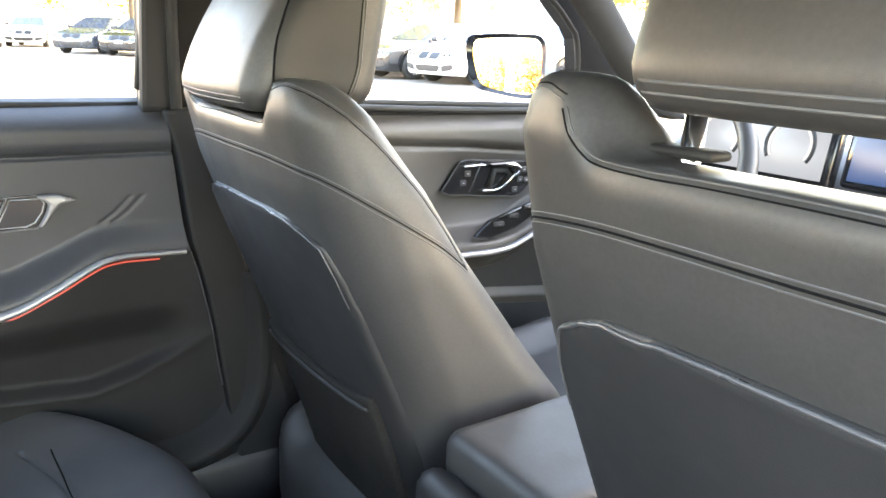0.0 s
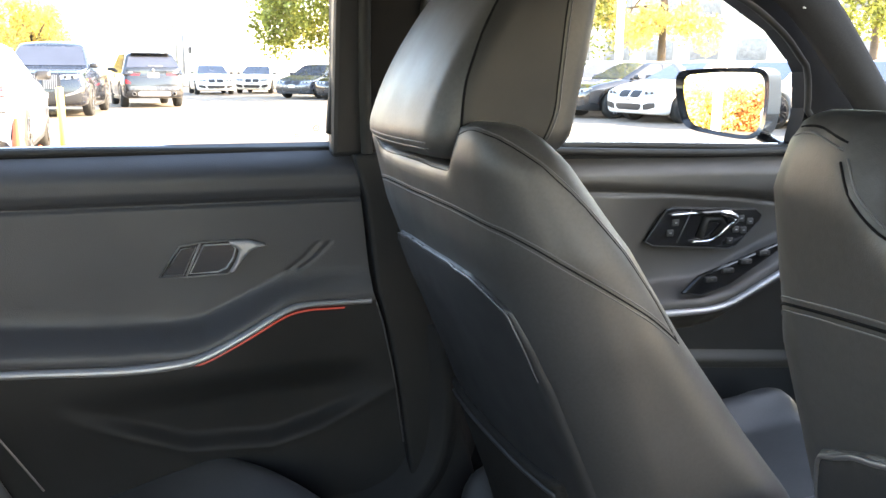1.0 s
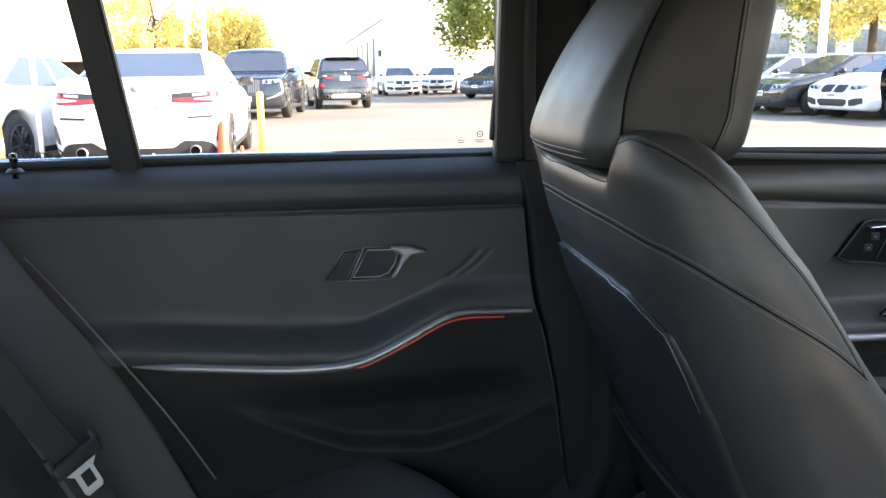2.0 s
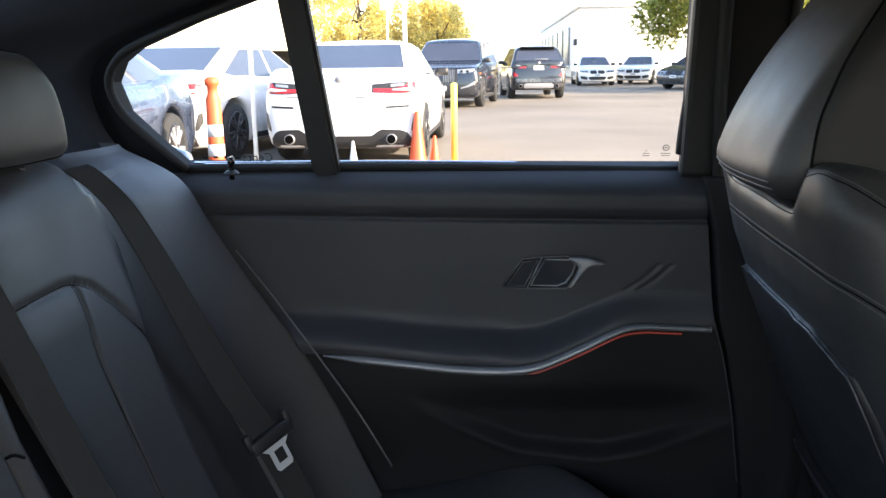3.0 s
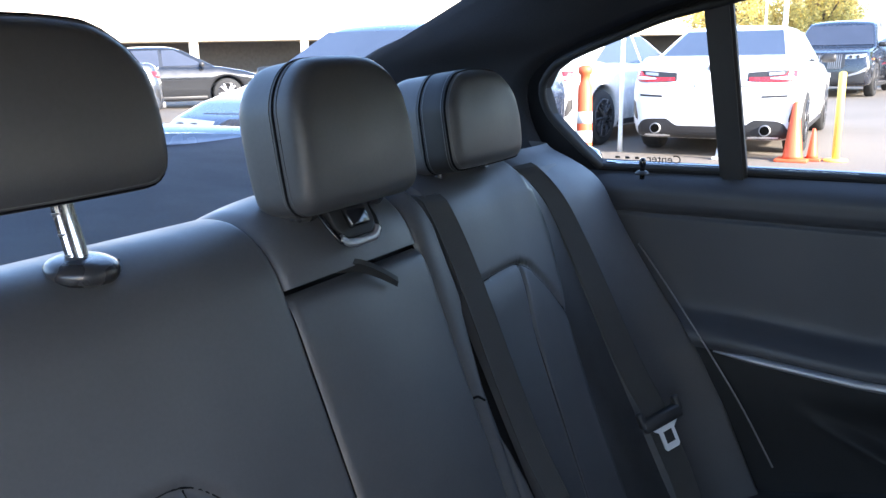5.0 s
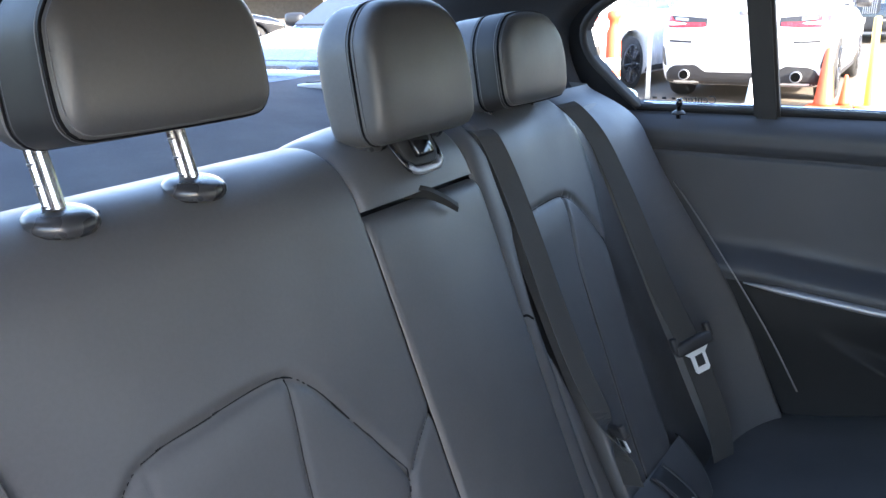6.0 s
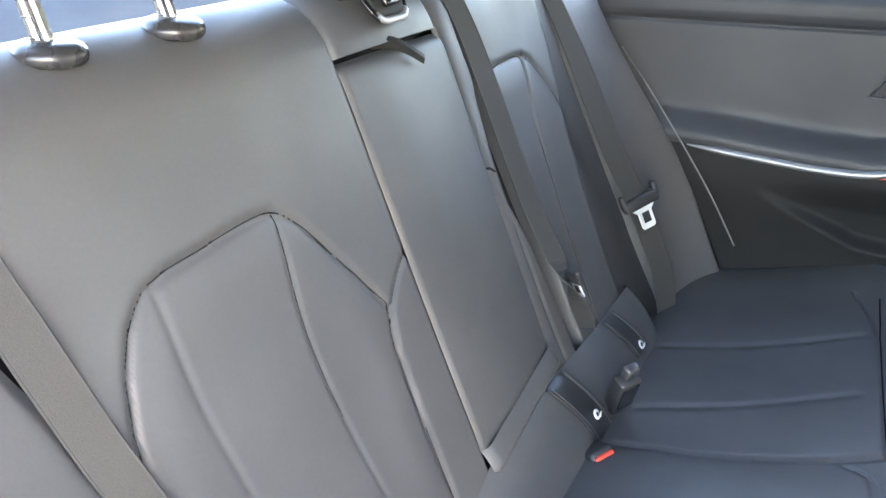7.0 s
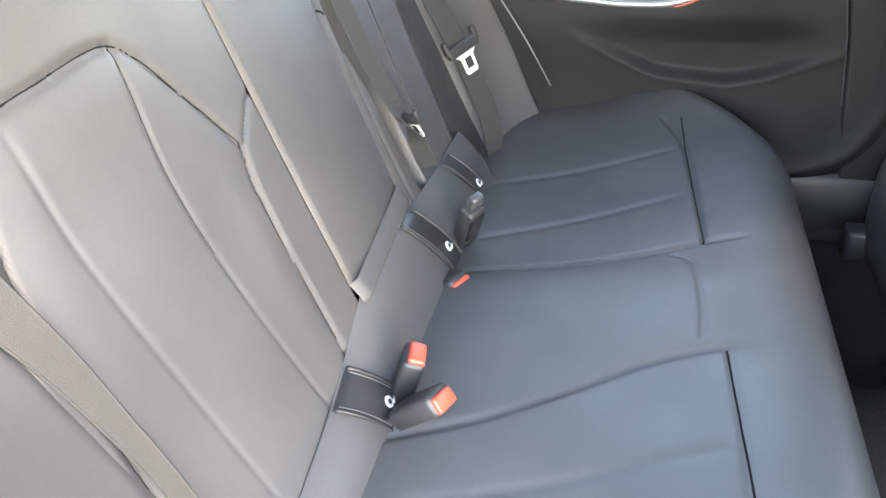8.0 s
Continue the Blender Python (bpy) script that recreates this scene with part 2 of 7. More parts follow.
def to_line(u, v, line):
    """Distance from points (u, v) to a broken line."""
    best = np.full(np.shape(u), 9.0)
    for (a, b), (c, d) in zip(line[:-1], line[1:]):
        L = (c - a) ** 2 + (d - b) ** 2 + 1e-12
        t = np.clip(((u - a) * (c - a) + (v - b) * (d - b)) / L, 0, 1)
        best = np.minimum(best, np.hypot(u - a - t * (c - a), v - b - t * (d - b)))
    return best


def inside_of(u, v, line):
    """Whether points lie inside a closed outline."""
    hit = np.zeros(np.shape(u), bool)
    for (a, b), (c, d) in zip(line, line[1:] + line[:1]):
        if b != d:
            hit ^= ((b > v) != (d > v)) & (u < (c - a) * (v - b) / (d - b) + a)
    return hit


def sheet(U, V, place, name="sheet", back=None):
    """A grid mesh over the arrays U (n) and V (m); place(u, v) gives x, y, z arrays."""
    u, v = np.meshgrid(U, V, indexing="ij")
    verts = np.stack(place(u, v), -1).reshape(-1, 3)
    n, m = len(U), len(V)
    i, j = np.meshgrid(np.arange(n - 1), np.arange(m - 1), indexing="ij")
    a = (i * m + j).ravel()
    return mesh_from(name, verts, np.stack([a, a + m, a + m + 1, a + 1], 1))


def drape(ob_mesh, line, way, n, lift=0.0006):
    """Lays a line on a mesh: each of n points along it is dropped along way until it meets the mesh."""
    from mathutils.bvhtree import BVHTree
    key = ob_mesh.name
    if key not in TREES:
        TREES[key] = BVHTree.FromPolygons([v.co[:] for v in ob_mesh.vertices], [list(p.vertices) for p in ob_mesh.polygons])
    way = Vector(way).normalized()
    out = []
    for p in spline(line, n):
        hit, nrm, _, _ = TREES[key].ray_cast(Vector(p) - way * 2, way)
        if hit:
            if nrm.dot(way) > 0:
                nrm = -nrm
            out.append(tuple(hit + nrm * lift))
    return out


TREES = {}


def hug(ob_mesh, line, n, offset=0.0, lift=0.0):
    """Lays a line on a mesh by its nearest points; offset moves it sideways along the surface."""
    from mathutils.bvhtree import BVHTree
    key = ob_mesh.name
    if key not in TREES:
        TREES[key] = BVHTree.FromPolygons([v.co[:] for v in ob_mesh.vertices], [list(p.vertices) for p in ob_mesh.polygons])
    pts = spline(line, n)
    tan = np.gradient(pts, axis=0)
    out = []
    for p, t in zip(pts, tan):
        hit, nrm, _, _ = TREES[key].find_nearest(Vector(p))
        if offset:
            hit, nrm, _, _ = TREES[key].find_nearest(hit + nrm.cross(Vector(t)).normalized() * offset)
        out.append(tuple(hit + nrm * lift))
    for _ in range(2):
        q = np.array(out)
        q[1:-1] = (q[:-2] + 2 * q[1:-1] + q[2:]) / 4
        out = [tuple(v) for v in q]
    return out


# ---- the car's shell ----
def side_x(z, off=0.0):
    return -0.72 - off + 0.28 * (z - 0.97)


REAR_HOLE = [(-0.752, 0.974), (-0.796, 1.017), (-0.838, 1.064), (-0.847, 1.108), (-0.828, 1.138), (-0.797, 1.158), (-0.70, 1.194), (-0.60, 1.225),
             (-0.40, 1.262), (-0.20, 1.280), (-0.014, 1.283), (-0.004, 0.974)]
FRONT_HOLE = [(0.125, 0.972), (0.862, 0.955), (0.858, 1.03), (0.834, 1.095), (0.815, 1.115), (0.750, 1.164), (0.638, 1.216), (0.45, 1.255), (0.25, 1.278), (0.13, 1.281)]
WALL = [(-0.92, 0.955), (0.90, 0.935), (1.03, 1.00), (0.93, 1.085), (0.79, 1.218), (0.62, 1.29), (0.40, 1.325), (0.0, 1.34), (-0.35, 1.335), (-0.62, 1.305),
        (-0.85, 1.235), (-0.98, 1.17), (-1.0, 1.06)]


def pierced(outline, holes, thick, side=1):
    """A wall in the plane of the side windows, with holes through it."""
    bm = bmesh.new()
    for loop in [outline, *holes]:
        vs = [bm.verts.new((0, a, b)) for a, b in loop]
        for a, b in zip(vs, vs[1:] + vs[:1]):
            bm.edges.new((a, b))
    bmesh.ops.triangle_fill(bm, use_beauty=True, use_dissolve=False, edges=bm.edges[:])
    top = bmesh.ops.extrude_face_region(bm, geom=bm.faces[:])["geom"]
    bmesh.ops.translate(bm, vec=(-thick, 0, 0), verts=[v for v in top if isinstance(v, bmesh.types.BMVert)])
    for v in bm.verts:
        v.co.x = side * (v.co.x + side_x(v.co.z))
    bmesh.ops.recalc_face_normals(bm, faces=bm.faces)
    return bm


side_wall = tagged(part("wall_left", pierced(WALL, [REAR_HOLE, FRONT_HOLE], 0.035), PILLAR), "dark upholstered window frame and pillars of the car's side",
                   "car side", kind="structure")
RIGHT_DOORWAY = [(-0.70, 0.955), (-0.796, 1.017), (-0.838, 1.064), (-0.847, 1.108), (-0.797, 1.158), (-0.60, 1.225), (-0.20, 1.280), (-0.014, 1.283), (-0.004, 0.955)]
RIGHT_WALL = [(-0.92, 0.955), *[p for p in RIGHT_DOORWAY], (0.90, 0.935), *WALL[2:]]
bm = pierced(RIGHT_WALL, [FRONT_HOLE], 0.035, side=-1)
tagged(part("wall_right", bm, HARD), "dark window frame round the open rear doorway of the car", "car side", kind="structure")

# window rubber along the openings, and the bar that divides the rear side window
def loop_tube(loop, r, closed=True, flat=1.0, x_off=0.004):
    pts = [(side_x(b) + x_off, a, b) for a, b in (loop + loop[:1] if closed else loop)]
    return tube(spline(pts, 90), r, 8, flat=flat, up=(1, 0, 0))


rear_window = thing("window_1", "rear side window with black rubber seal and fixed quarter pane", "car window", kind="structure")
part("window_seal", loop_tube(REAR_HOLE[:-1] + [(-0.010, 1.0)], 0.007, closed=False), RUBBER, rear_window)
bar = [(side_x(0.955) + 0.0, -0.531), (side_x(1.24) + 0.0, -0.557)]
bm = bmesh.new()
for (x, y), z in zip(bar, (0.950, 1.25)):
    for dy, dx in ((-0.021, 0.0), (0.021, 0.0), (0.021, -0.022), (-0.021, -0.022)):
        bm.verts.new((x + dx + 0.006, y + dy, z))
bm.verts.ensure_lookup_table()
v = bm.verts
for q in ((0, 1, 5, 4), (1, 2, 6, 5), (2, 3, 7, 6), (3, 0, 4, 7), (3, 2, 1, 0), (4, 5, 6, 7)):
    bm.faces.new([v[k] for k in q])
bmesh.ops.recalc_face_normals(bm, faces=bm.faces)
bmesh.ops.bevel(bm, geom=bm.edges[:], offset=0.005, segments=2, affect="EDGES")
part("divider_bar", bm, HARD, rear_window, "upright black bar between the door glass and the quarter pane")


def pane(loop, off, name, parent, side=1):
    bm = bmesh.new()
    f = bm.faces.new([bm.verts.new((side * (side_x(b) - off), a, b)) for a, b in loop])
    ob = part(name, bm, GLASS, parent)
    ob.visible_shadow = False
    return ob


pane([p for p in REAR_HOLE if p[0] < -0.55] + [(-0.57, 1.235), (-0.545, 0.97)], 0.020, "quarter_pane", rear_window)
pane([(-0.525, 0.95), (-0.55, 1.24)] + [p for p in REAR_HOLE if p[0] > -0.5], 0.020, "door_pane", rear_window)
front_window = thing("window_2", "front side window of the car, closed", "car window", kind="structure")
part("window_seal", loop_tube(FRONT_HOLE, 0.006), RUBBER, front_window)
pane(FRONT_HOLE, 0.020, "door_pane", front_window)

# pillar trims: rear pillar swept from the quarter pane to the rear glass
A_EDGE = [(-0.695, -0.74, 0.945), (-0.690, -0.80, 0.975), (-0.676, -0.848, 1.02), (-0.662, -0.868, 1.08), (-0.648, -0.856, 1.125), (-0.634, -0.80, 1.167),
          (-0.622, -0.68, 1.212), (-0.612, -0.57, 1.243), (-0.606, -0.30, 1.29), (-0.600, 0.0, 1.298)]
B_EDGE = [(-0.60, -0.86, 0.96), (-0.600, -0.95, 0.985), (-0.605, -1.12, 1.02), (-0.600, -1.30, 1.07), (-0.556, -1.13, 1.160), (-0.553, -1.04, 1.2),
          (-0.552, -0.94, 1.247), (-0.535, -0.82, 1.295), (-0.50, -0.40, 1.338), (-0.50, 0.0, 1.345)]


def swept(a, b, n, m, bulge, name, side=1):
    A, B = spline(a, n), spline(b, n)
    T = np.linspace(0, 1, m)
    P = A[:, None] * (1 - T[None, :, None]) + B[:, None] * T[None, :, None]
    P[..., 0] += bulge * np.sin(np.pi * T)[None]
    P[..., 0] *= side
    i, j = np.meshgrid(np.arange(n - 1), np.arange(m - 1), indexing="ij")
    k = (i * m + j).ravel()
    return mesh_from(name, P.reshape(-1, 3), np.stack([k, k + m, k + m + 1, k + 1], 1))


for side, nm in ((1, "rear_pillar_trim"), (-1, "rear_pillar_trim")):
    ob = tagged(part(nm, swept(A_EDGE, B_EDGE, 60, 12, 0.008, nm, side), CLOTH), "anthracite cloth-covered rear roof pillar trim", "pillar trim", kind="structure")
    sol = ob.modifiers.new("thick", "SOLIDIFY")
    sol.thickness, sol.offset = 0.012, -1.0

# headliner and roof
def roof_z(x, y):
    return 1.352 - 0.16 * (np.abs(x) / 0.62) ** 2.6 * 0.35 - 0.055 * np.clip((np.abs(y + 0.05) - 0.45) / 0.4, 0, 2) ** 1.6


ob = tagged(part("ceiling", sheet(np.linspace(-0.63, 0.63, 40), np.linspace(-0.83, 0.72, 40), lambda u, v: (u, v, roof_z(u, v))), CLOTH),
            "anthracite cloth headliner of the car", "headliner", kind="structure")
sol = ob.modifiers.new("thick", "SOLIDIFY")
sol.thickness, sol.offset = 0.03, 1.0
# floor pan, tunnel, sills and lower side panels that close the cabin
floor = tagged(part("floor", sheet(np.linspace(-0.74, 0.74, 40), np.linspace(-0.62, 1.5, 60),
                                   lambda u, v: (u, v, 0.245 + 0.12 * np.exp(-(u / 0.11) ** 4) + 0.02 * step(np.abs(u), 0.6, 0.7))), CARPET),
               "dark loop carpet on the car's floor and tunnel", "car floor", kind="structure")
sol = floor.modifiers.new("thick", "SOLIDIFY")
sol.thickness, sol.offset = 0.03, -1.0
for side in (1, -1):
    tagged(part("sill", box((0.10, 1.9, 0.16), 0.03, (-0.72 * side, 0.45, 0.30)), HARD), "black plastic door sill cover", "sill", kind="structure")
# dark panel closing the joint between the doors below the window line
tagged(part("pillar_panel", box((0.02, 0.24, 0.70), 0.006, (-0.752, 0.10, 0.60)), PILLAR), "black panel behind the joint of the doors", "pillar trim", kind="structure")
# B pillar lower trim
bm = prism([(0.018, 0.97), (0.09, 0.97), (0.115, 0.80), (0.20, 0.50), (0.24, 0.34), (0.118, 0.34), (0.098, 0.50), (0.083, 0.62), (0.066, 0.71), (0.052, 0.76), (0.036, 0.90)], -0.05, 0.006)
bmesh.ops.translate(bm, vec=(-0.676, 0, 0), verts=bm.verts)
tagged(part("pillar_trim", bm, LOWER), "black plastic lower trim of the door pillar", "pillar trim", kind="structure")
# the trim sweeps from the pillar's foot round into the sill
SWEEP = spline([(-0.45, 0.368), (-0.20, 0.374), (0.0, 0.380), (0.060, 0.390), (0.105, 0.413), (0.138, 0.455), (0.155, 0.515), (0.158, 0.60), (0.152, 0.70)], 90)
RUN = np.gradient(SWEEP, axis=0)
RUN = RUN / np.linalg.norm(RUN, axis=1)[:, None]


def sweep_place(u, v):
    i = np.rint(u).astype(int)
    off = np.interp(v, [0, 1, 2, 3, 4, 5, 6], [0.060, 0.035, 0.014, 0.0, -0.010, -0.022, -0.075])
    x = np.interp(v, [0, 1, 2, 3, 4, 5, 6], [-0.712, -0.693, -0.674, -0.664, -0.664, -0.676, -0.700])
    return x, SWEEP[i, 0] - RUN[i, 1] * off, SWEEP[i, 1] + RUN[i, 0] * off


ob = tagged(part("pillar_trim", sheet(np.arange(90), np.linspace(0, 6, 19), sweep_place, "pillar_foot"), LOWER), "black plastic trim curving from pillar foot into sill", "pillar trim", kind="structure")
sol = ob.modifiers.new("thick", "SOLIDIFY")
sol.thickness, sol.offset = 0.006, 0.0
bm = prism([(-0.010, 0.965), (0.040, 0.965), (0.034, 1.30), (-0.016, 1.30)], -0.03, 0.008)
for v in bm.verts:
    v.co.x += side_x(v.co.z) + 0.022
tagged(part("pillar_trim", bm, HARD), "dark upper trim of the door pillar", "pillar trim", kind="structure")
ob = tagged(part("pillar_trim", tube(spline([(side_x(0.9) + 0.03, 0.052, 0.90), (side_x(0.97) + 0.025, 0.042, 0.97), (side_x(1.12) + 0.025, 0.030, 1.12), (side_x(1.3) + 0.02, 0.024, 1.30)], 30),
                                     0.009, 8, up=(1, 0, 0)), RUBBER), "rubber door seal on the pillar", "door seal", kind="structure")
# A pillar trim and windscreen
A1 = [(-0.678, 1.03, 0.960), (-0.668, 0.965, 1.020), (-0.652, 0.857, 1.111), (-0.636, 0.735, 1.209), (-0.628, 0.63, 1.252), (-0.61, 0.50, 1.282)]
A2 = [(-0.65, 1.13, 0.93), (-0.637, 0.985, 1.032), (-0.622, 0.885, 1.125), (-0.607, 0.790, 1.213), (-0.592, 0.700, 1.272), (-0.57, 0.60, 1.31)]
for side in (1, -1):
    ob = tagged(part("front_pillar_trim", swept(A1, A2, 30, 8, 0.012, "a", side), LIT_PILLAR_CLOTH), "dark grey front pillar trim beside the windscreen", "pillar trim", kind="structure")
    sol = ob.modifiers.new("thick", "SOLIDIFY")
    sol.thickness, sol.offset = 0.02, -1.0
ws = part("windscreen", sheet(np.linspace(-0.62, 0.62, 16), np.linspace(0, 1, 10),
                              lambda u, v: (u * (1.04 - 0.1 * v), 1.42 - 0.72 * v - 0.22 * (np.abs(u) / 0.62) ** 2 * (1 - 0.6 * v), 0.93 + 0.40 * v)), GLASS)
ws.visible_shadow = False
tagged(ws, "clear curved windscreen of the car", "windscreen", kind="structure")
# rear glass and parcel shelf
rg = part("rear_window", sheet(np.linspace(-0.60, 0.60, 16), np.linspace(0, 1, 10),
                               lambda u, v: (u * (1.0 - 0.1 * v), -1.42 + 0.64 * v + 0.10 * (np.abs(u) / 0.6) ** 2, 1.03 + 0.29 * v)), GLASS)
rg.visible_shadow = False
tagged(rg, "sloping clear rear window of the car", "rear window", kind="structure")
shelf = tagged(part("parcel_shelf", sheet(np.linspace(-0.66, 0.66, 40), np.linspace(-1.46, -0.85, 30),
                                          lambda u, v: (u, v, 0.985 + 0.035 * step(-v, 1.0, 1.42) + 0.006 * np.cos(u * 6))), SHELF),
               "dark woven cloth parcel shelf behind the rear seats", "parcel shelf")
sol = shelf.modifiers.new("thick", "SOLIDIFY")
sol.thickness, sol.offset = 0.03, -1.0
for side in (1, -1):
    vent = thing("shelf_vent", "black slotted air vent with pale frame in the parcel shelf", "air vent", at=pose(-0.555 * side, -1.32, 1.006, 4, 0, 0))
    part("frame", prism([(-0.07, -0.035), (0.07, -0.035), (0.055, 0.035), (-0.055, 0.035)], 0.012, 0.003, "xy"), SATIN, vent, "pale grey bevelled frame")
    part("grille", prism([(-0.055, -0.025), (0.055, -0.025), (0.044, 0.025), (-0.044, 0.025)], 0.0145, 0.001, "xy"), RUBBER, vent)
# boot lid behind the glass
PAINT_OWN = material("dark_blue_grey_car_paint", (0.10, 0.12, 0.16), 0.25, 0.4, coat=1.0, vary=0.05)
lid = tagged(part("boot_lid", sheet(np.linspace(-0.72, 0.72, 24), np.linspace(-1.95, -1.45, 16),
                                    lambda u, v: (u, v, 1.045 - 0.05 * (np.abs(u) / 0.72) ** 3 - 0.03 * step(-v, 1.5, 2.0))), PAINT_OWN),
             "blue-grey metallic boot lid behind the rear window", "boot lid")
sol = lid.modifiers.new("thick", "SOLIDIFY")
sol.thickness, sol.offset = 0.05, -1.0
for side in (1, -1):
    q = part("quarter_panel", box((0.14, 1.45, 0.62), 0.06, (-0.80 * side, -1.5, 0.70)), PAINT_OWN)
    tagged(q, "blue-grey metallic rear wing of the car", "car panel", kind="structure")

# ---- rear bench ----
BACK = [(-0.500, 0.385), (-0.560, 0.515), (-0.620, 0.660), (-0.680, 0.815), (-0.732, 0.950), (-0.752, 0.992), (-0.776, 1.015), (-0.806, 1.026), (-0.845, 1.022), (-0.88, 1.0),
        (-0.892, 0.95)]
BACK_RUN = spline(BACK, 400)
_t = np.gradient(BACK_RUN, axis=0)
_t /= np.linalg.norm(_t, axis=1)[:, None]
BACK_N = np.stack([_t[:, 1], -_t[:, 0]], 1)


def back_place(x, s, lift):
    """A point of the backrests: x across, s (0 to 1) up the profile, lift out of it."""
    k = s * (len(BACK_RUN) - 1)
    y, z = np.interp(k, range(400), BACK_RUN[:, 0]), np.interp(k, range(400), BACK_RUN[:, 1])
    ny, nz = np.interp(k, range(400), BACK_N[:, 0]), np.interp(k, range(400), BACK_N[:, 1])
    return x, y + lift * ny, z + lift * nz


S_OF_Z = lambda z: np.interp(z, BACK_RUN[:320, 1], np.arange(320) / 399)


def groove(u, z, line, width, depth):
    return -depth * np.exp(-(to_line(u, z, line) / width) ** 2)


def smooth_line(points, n=60):
    return [tuple(p) for p in spline(points, n)]


def backrest_mesh(x0, x1, lines, insert, edge=0.022, sink=0.006, crown=0.0, z_low=0.385, nx=110, ns=190, inner_curve=None, slot=None):
    """A padded backrest: rounded edges towards its neighbours, sewn lines pressed in and a sunk middle panel."""
    mid, half = (x0 + x1) / 2, abs(x1 - x0) / 2
    s0 = float(S_OF_Z(z_low))

    def place(u, s):
        k = s * 399
        z = np.interp(k, range(400), BACK_RUN[:, 1])
        zz = np.where(s > 0.75, 1.03 + (s - 0.75), z)
        x = u.copy()
        if inner_curve is not None:
            x = x + inner_curve(u, zz)
        lift = crown * (1 - ((u - mid) / half) ** 2)
        e = np.clip((half - np.abs(u - mid)) / edge, 0, 1)
        lift = lift - edge * 0.55 * (1 - np.sqrt(np.clip(1 - (1 - e) ** 2, 0, 1)))
        if insert:
            ins = inside_of(u, zz, insert)
            d = to_line(u, zz, insert + insert[:1])
            lift = lift + np.where(ins, 0.003 * np.exp(-((d - 0.03) / 0.03) ** 2) - 0.003, 0.0)
            lift = lift - 0.0034 * np.exp(-(d / 0.0045) ** 2)
        for line, width, depth in lines:
            lift = lift + groove(u, zz, line, width, depth)
        if slot is not None:
            lift = lift + slot(u, zz)
        return back_place(x, s, lift)

    # denser rows across where the lines are
    return sheet(np.linspace(x0, x1, nx), np.linspace(s0, 1, ns), place, "backrest")


INSERT_R = [(0.182, 0.42), (0.183, 0.52), (0.182, 0.614), (0.179, 0.70), (0.168, 0.735), (0.180, 0.758), (0.225, 0.822), (0.248, 0.852), (0.272, 0.868), (0.305, 0.871), (0.36, 0.868),
            (0.400, 0.866), (0.425, 0.860), (0.448, 0.842), (0.466, 0.815), (0.480, 0.775), (0.486, 0.72), (0.488, 0.60), (0.485, 0.42)]
SEAM_R1 = smooth_line([(0.271, 0.866), (0.283, 0.796), (0.287, 0.725), (0.276, 0.62), (0.25, 0.464), (0.245, 0.42)])
SEAM_R2 = smooth_line([(0.418, 0.853), (0.419, 0.769), (0.410, 0.691), (0.395, 0.578), (0.38, 0.45)])
WING_R = smooth_line([(0.108, 0.775), (0.128, 0.763), (0.150, 0.748), (0.166, 0.734)])
rear_bench = thing("rear_bench", "black leather rear bench with folding armrest and three headrests", "car seat")
me_rb = backrest_mesh(0.1105, 0.512, [(SEAM_R1, 0.0035, 0.0016), (SEAM_R2, 0.004, 0.0014), (WING_R, 0.0035, 0.0026)], INSERT_R, edge=0.007, nx=170, ns=260)
part("backrest", me_rb, LEATHER, rear_bench, "backrest with sewn wedge panel")

INSERT_L = [(-0.455, 0.42), (-0.45, 0.60), (-0.44, 0.72), (-0.425, 0.775), (-0.402, 0.815), (-0.355, 0.868), (-0.330, 0.892), (-0.308, 0.901), (-0.28, 0.903), (-0.22, 0.901), (-0.17, 0.898),
            (-0.150, 0.88), (-0.14, 0.80), (-0.142, 0.60), (-0.15, 0.42)]
SEAM_L1 = smooth_line([(-0.308, 0.899), (-0.300, 0.827), (-0.296, 0.759), (-0.292, 0.687), (-0.285, 0.55), (-0.28, 0.42)])
GAP_Z, GAP_IN, GAP_OUT = [0.48, 0.60, 0.68, 0.74, 0.80, 0.85, 0.90, 0.95, 1.00, 1.10], [-0.188, -0.178, -0.165, -0.150, -0.143, -0.149, -0.157, -0.154, -0.154, -0.150], [-0.212, -0.205, -0.196, -0.189, -0.183, -0.178, -0.170, -0.160, -0.160, -0.156]


def belt_slot(u, z):
    """The dark slot beside the centre belt: how deep it lies at a point of the backrest."""
    a, b = np.interp(z, GAP_Z, GAP_IN), np.interp(z, GAP_Z, GAP_OUT)
    off = np.maximum(np.maximum(u - a, b - u), 0)
    return -0.040 * np.exp(-(off / 0.0035) ** 2)


me_lb = backrest_mesh(-0.410, -0.113, [(SEAM_L1, 0.0035, 0.0035)], INSERT_L, nx=210, ns=240, slot=belt_slot,
                      inner_curve=lambda u, z: np.interp(z, [0.60, 0.70, 0.775, 0.82, 0.86, 0.92, 0.98, 1.03, 1.10], [0.014, 0.014, 0.008, 0.0, -0.014, -0.028, -0.022, -0.016, -0.012]) * np.clip((-0.113 - u) / 0.297, 0, 1) ** 3)
part("backrest", me_lb, LEATHER, rear_bench, "backrest with sewn wedge panel under the belts")

def on_back(x, z, lift):
    a, b, c = back_place(np.array(x), np.array(float(S_OF_Z(z))), np.array(lift))
    return (float(a), float(b), float(c))


# folding armrest between them, with its upper head panel
me_ch = backrest_mesh(-0.108, 0.108, [], None, edge=0.018, crown=0.012, z_low=0.968, nx=60, ns=90)
part("head_panel", me_ch, LEATHER, rear_bench)
